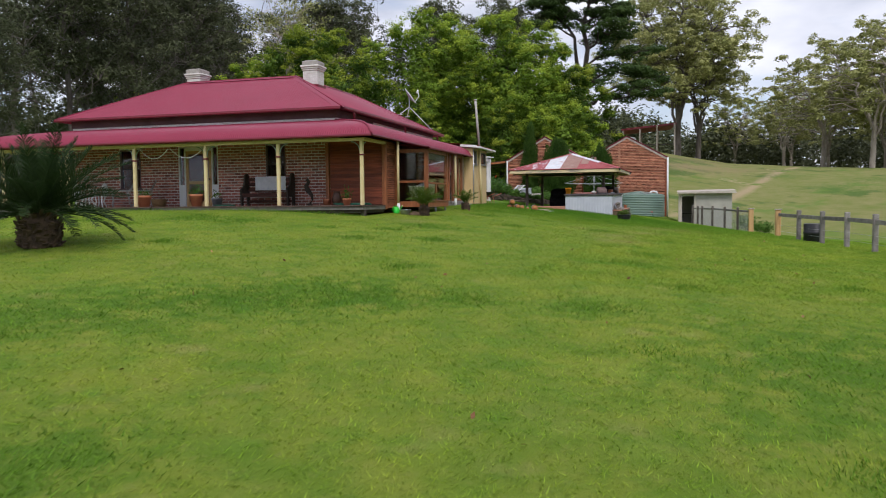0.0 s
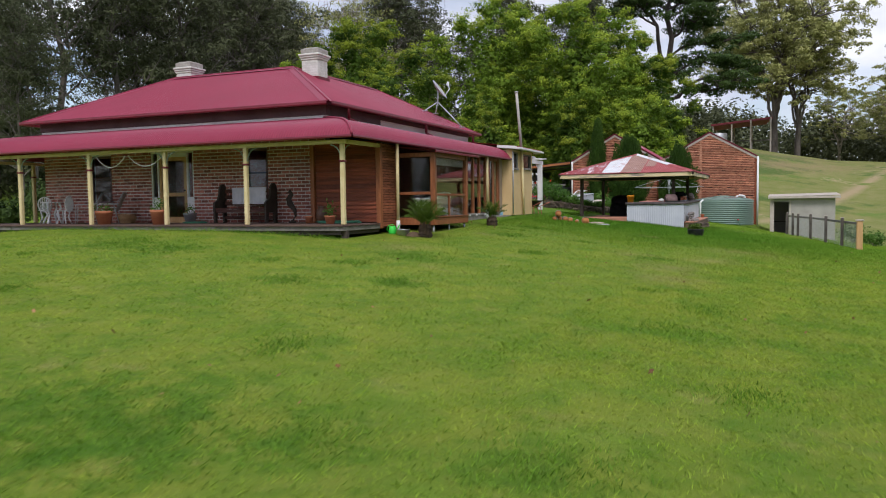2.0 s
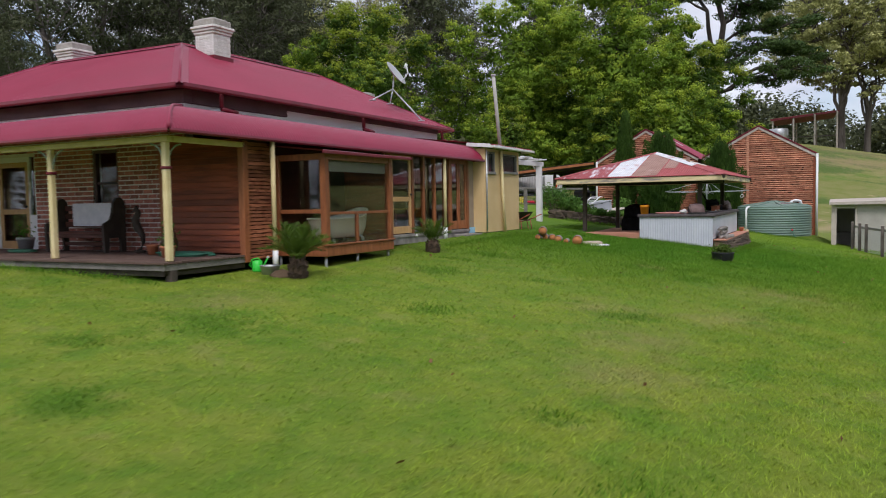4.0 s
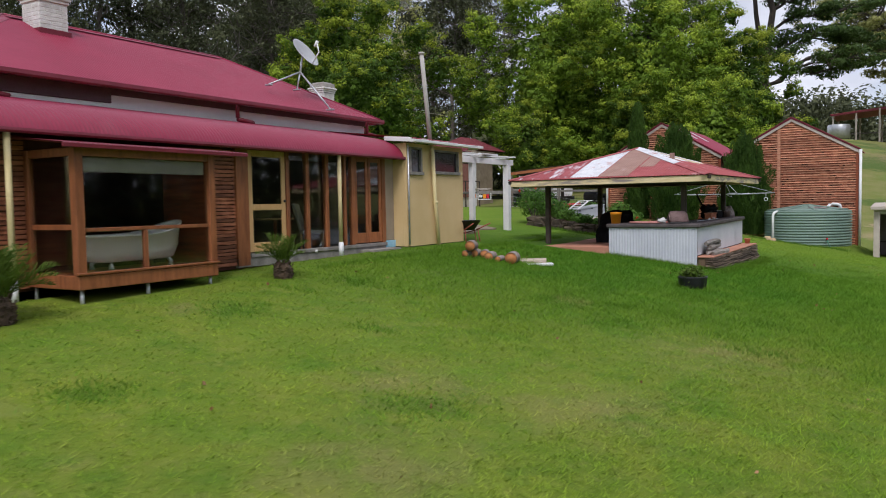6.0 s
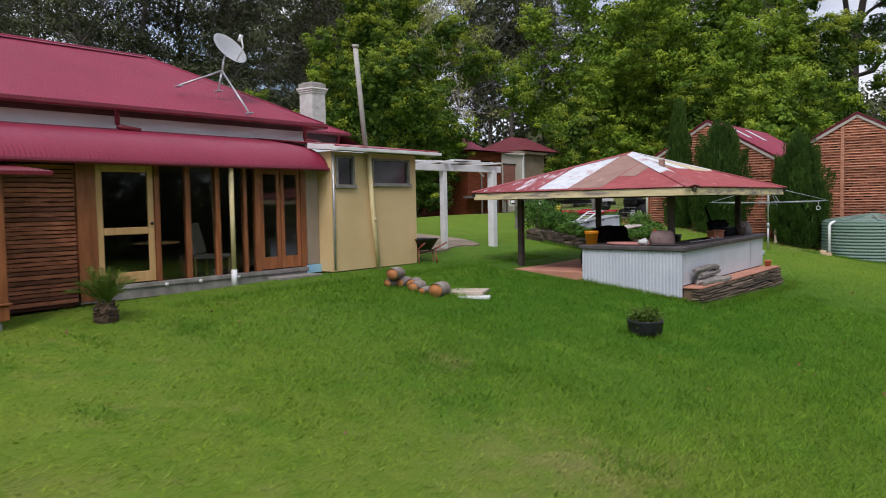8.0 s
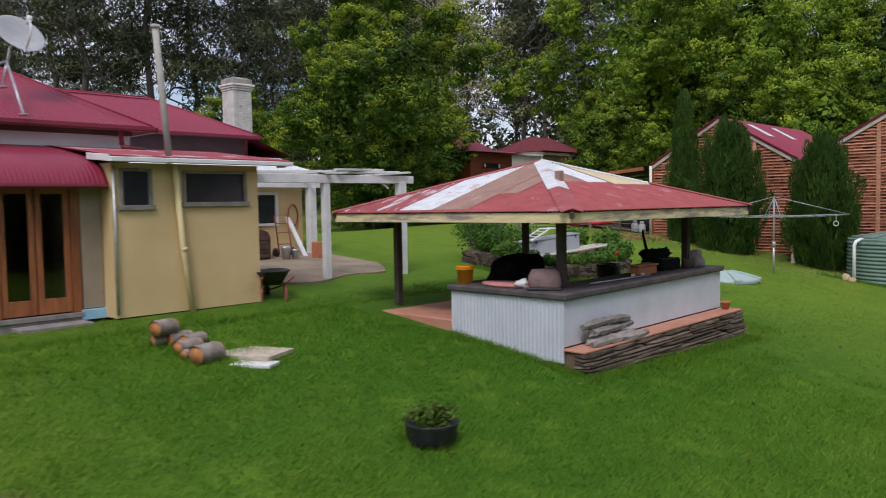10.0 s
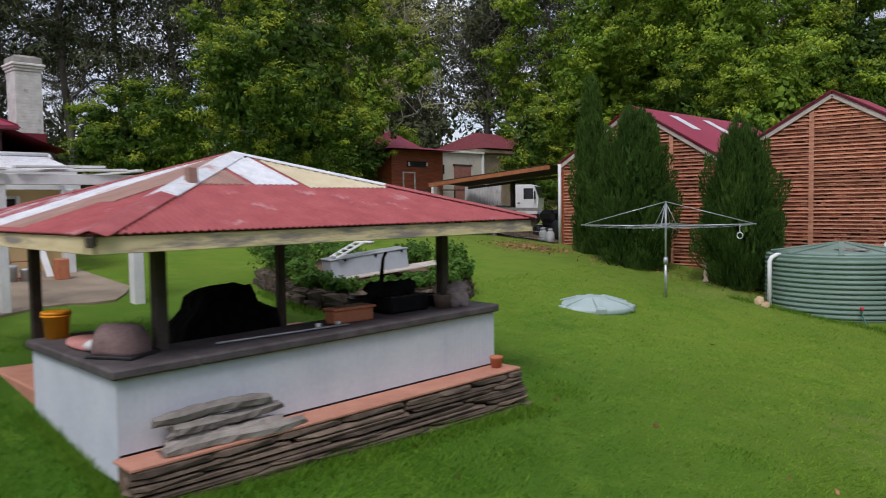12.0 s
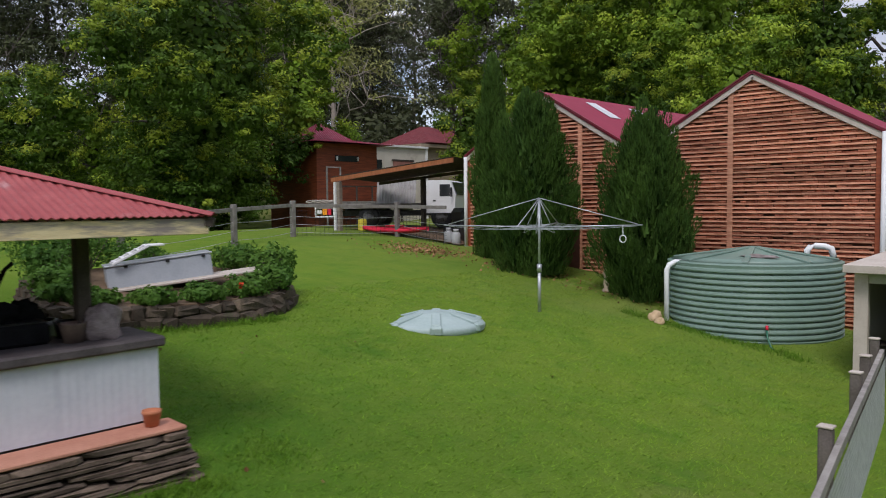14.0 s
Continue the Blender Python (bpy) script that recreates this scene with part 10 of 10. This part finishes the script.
grass_blade = grass_ground.copy()
grass_blade.name = "grass_blades"
bn_, bl_ = grass_blade.node_tree.nodes, grass_blade.node_tree.links
bb = bn_["Principled BSDF"]
for lk in list(bb.inputs["Normal"].links):
    bl_.remove(lk)
src = bb.inputs["Base Color"].links[0].from_socket
hs_ = bn_.new("ShaderNodeHueSaturation")
vr = bn_.new("ShaderNodeMapRange")
vr.inputs["To Min"].default_value, vr.inputs["To Max"].default_value = 1.15, 1.9
gi_ = bn_.new("ShaderNodeNewGeometry")
bl_.new(gi_.outputs["Random Per Island"], vr.inputs["Value"])
bl_.new(vr.outputs["Result"], hs_.inputs["Value"])
bl_.new(src, hs_.inputs["Color"])
bl_.new(hs_.outputs["Color"], bb.inputs["Base Color"])
tr2, ms2 = bn_.new("ShaderNodeBsdfTranslucent"), bn_.new("ShaderNodeMixShader")
ms2.inputs["Fac"].default_value = 0.3
bl_.new(hs_.outputs["Color"], tr2.inputs["Color"])
bl_.new(bb.outputs["BSDF"], ms2.inputs[1])
bl_.new(tr2.outputs["BSDF"], ms2.inputs[2])
bl_.new(ms2.outputs["Shader"], bn_["Material Output"].inputs["Surface"])
rng = np.random.default_rng(1)
V = []
for count, region, lo, hi, h0, h1, wd in ((600000, (-9, 10, 3, 60), 0, 6.5, 0.018, 0.055, 0.0075), (330000, (-7, 9, 14, 46), 0, 3.6, 0.02, 0.065, 0.006), (620000, (-24, 9, 4, 60), 6.5, 27, 0.022, 0.05, 0.009)):
    x, y = spread_over(rng, count, region, lo, hi)
    V.append(blades(rng, x, y, rng.uniform(h0, h1, len(x)), wd, 1.0, 2.6))
x, y = rng.uniform(-8, 4.5, 200000), rng.uniform(25, 42, 200000)
ok = lawn_only(x, y) & (np.hypot(x + 3.6, y - 38) < 8.0 + rng.normal(0, 1.5, len(x)) + 1.2 * np.sin(x * 1.3) + np.sin(y * 1.7 + x))
V.append(blades(rng, x[ok], y[ok], rng.uniform(0.035, 0.1, ok.sum()), 0.0065, 0.6, 1.7))
V = np.concatenate(V)
lawn_blades = big_mesh("grass", V, np.arange(len(V)).reshape(-1, 3), grass_blade)
tagged(new("grass", lawn_blades), "short green lawn grass with yellowish patches", "grass", "", "stuff")
# longer darker tufts, thickest by the shelter
tuft_mat = mat("tuft_blades", (0.09, 0.21, 0.015), (0.16, 0.29, 0.026), 0.6, 1.5, 8, 0, spread=0.35, island=True, thin=0.35, spec=0.2)
rng = np.random.default_rng(2)
V = []
for k in range(110):
    if k < 36:
        cx, cy = rng.uniform(-16, 5), rng.uniform(6, 34)
    else:
        a, d = rng.uniform(0, 6.28), rng.uniform(0.5, 1.0) * 8
        cx, cy = -2.5 + math.cos(a) * d, 38.5 + math.sin(a) * d
    if not lawn_only(np.array([cx]), np.array([cy]))[0]:
        continue
    m_ = int(rng.uniform(150, 420))
    sx1, sy1 = rng.uniform(0.15, 0.35), rng.uniform(0.12, 0.3)
    x, y = cx + rng.normal(0, sx1, m_), cy + rng.normal(0, sy1, m_)
    ok = lawn_only(x, y)
    V.append(blades(rng, x[ok], y[ok], rng.uniform(0.03, 0.085, ok.sum()), 0.008, 0.3, 1.1))
for cx, cy, r0, r1 in LUSH[:19]:
    m_ = int(520 * r1)
    x, y = cx + rng.normal(0, r1 * 0.3, m_), cy + rng.normal(0, r1 * 0.3, m_)
    ok = lawn_only(x, y)
    V.append(blades(rng, x[ok], y[ok], rng.uniform(0.03, 0.085, ok.sum()), 0.0075, 0.6, 1.6))
# unmown grass along the foot of walls, posts and pots
foot = [(stepm @ Vector((0.6, -0.2, 0)), stepm @ Vector((0.66, 5.3, 0)), 0.1, 5200), (stepm @ Vector((-2.3, -0.1, 0)), stepm @ Vector((0.4, -0.12, 0)), 0.06, 2600),
        (Vector((-8.05, 30.6, 0)), Vector((-8.0, 34.4, 0)), 0.1, 1500), (Vector((-8.0, 34.5, 0)), Vector((-7.9, 38.1, 0)), 0.09, 1800), (Vector((-2.4, 35.3, 0)), Vector((-1.85, 35.3, 0)), 0.16, 900),
        (Vector((-21, 22.4, 0)), Vector((-9.4, 22.45, 0)), 0.1, 3000), (Vector((-4.4, 55.5, 0)), Vector((-0.6, 55.3, 0)), 0.12, 2200), (Vector((-7.15, 45.2, 0)), Vector((-6.9, 48.3, 0)), 0.09, 2400), (Vector((-9.6, 44.75, 0)), Vector((-7.5, 44.65, 0)), 0.09, 1400),
        (Vector((-7.2, 34.6, 0)), Vector((-5.6, 35.0, 0)), 0.22, 900)]
for a_, b_, wd_, m_ in foot:
    u = rng.uniform(0, 1, m_)
    x, y = a_.x + (b_.x - a_.x) * u + rng.normal(0, wd_, m_), a_.y + (b_.y - a_.y) * u + rng.normal(0, wd_, m_)
    V.append(blades(rng, x, y, rng.uniform(0.05, 0.17, m_) * rng.uniform(0.5, 1, m_), 0.007, 0.2, 0.9))
V = np.concatenate(V)
tagged(new("grass_tufts", big_mesh("grass_tufts", V, np.arange(len(V)).reshape(-1, 3), tuft_mat)), "longer dark green tufts in the lawn", "grass", "", "stuff")
# fallen leaves
rng = np.random.default_rng(3)
x, y = rng.uniform(-9, 5, 130), rng.uniform(6, 50, 130)
ok = lawn_only(x, y)
x, y = x[ok], y[ok]
x, y = np.concatenate([x, rng.normal(-11.9, 0.8, 900)]), np.concatenate([y, rng.normal(56.7, 0.6, 900)])
x, y = np.concatenate([x, rng.uniform(-9.5, -3.5, 260)]), np.concatenate([y, rng.normal(57.0, 0.5, 260)])
cn = np.stack([x, y, height_at(x, y) + np.where(y > 55, 0.05, 0.03)], 1)
v, f = leaf_cards(rng, cn, rng.normal(0, 0.8, (len(x), 3)) + (0, 0, 1.2), 0.07, 0.045)
tagged(new("fallen_leaves", big_mesh("fallen_leaves", v, f, mat("dead_leaf", (0.2, 0.08, 0.035), (0.36, 0.2, 0.1), 0.8, 2, 10, 0, spread=0.5, island=True))), "scattered brown fallen leaves on the lawn", "leaves", "", "stuff")
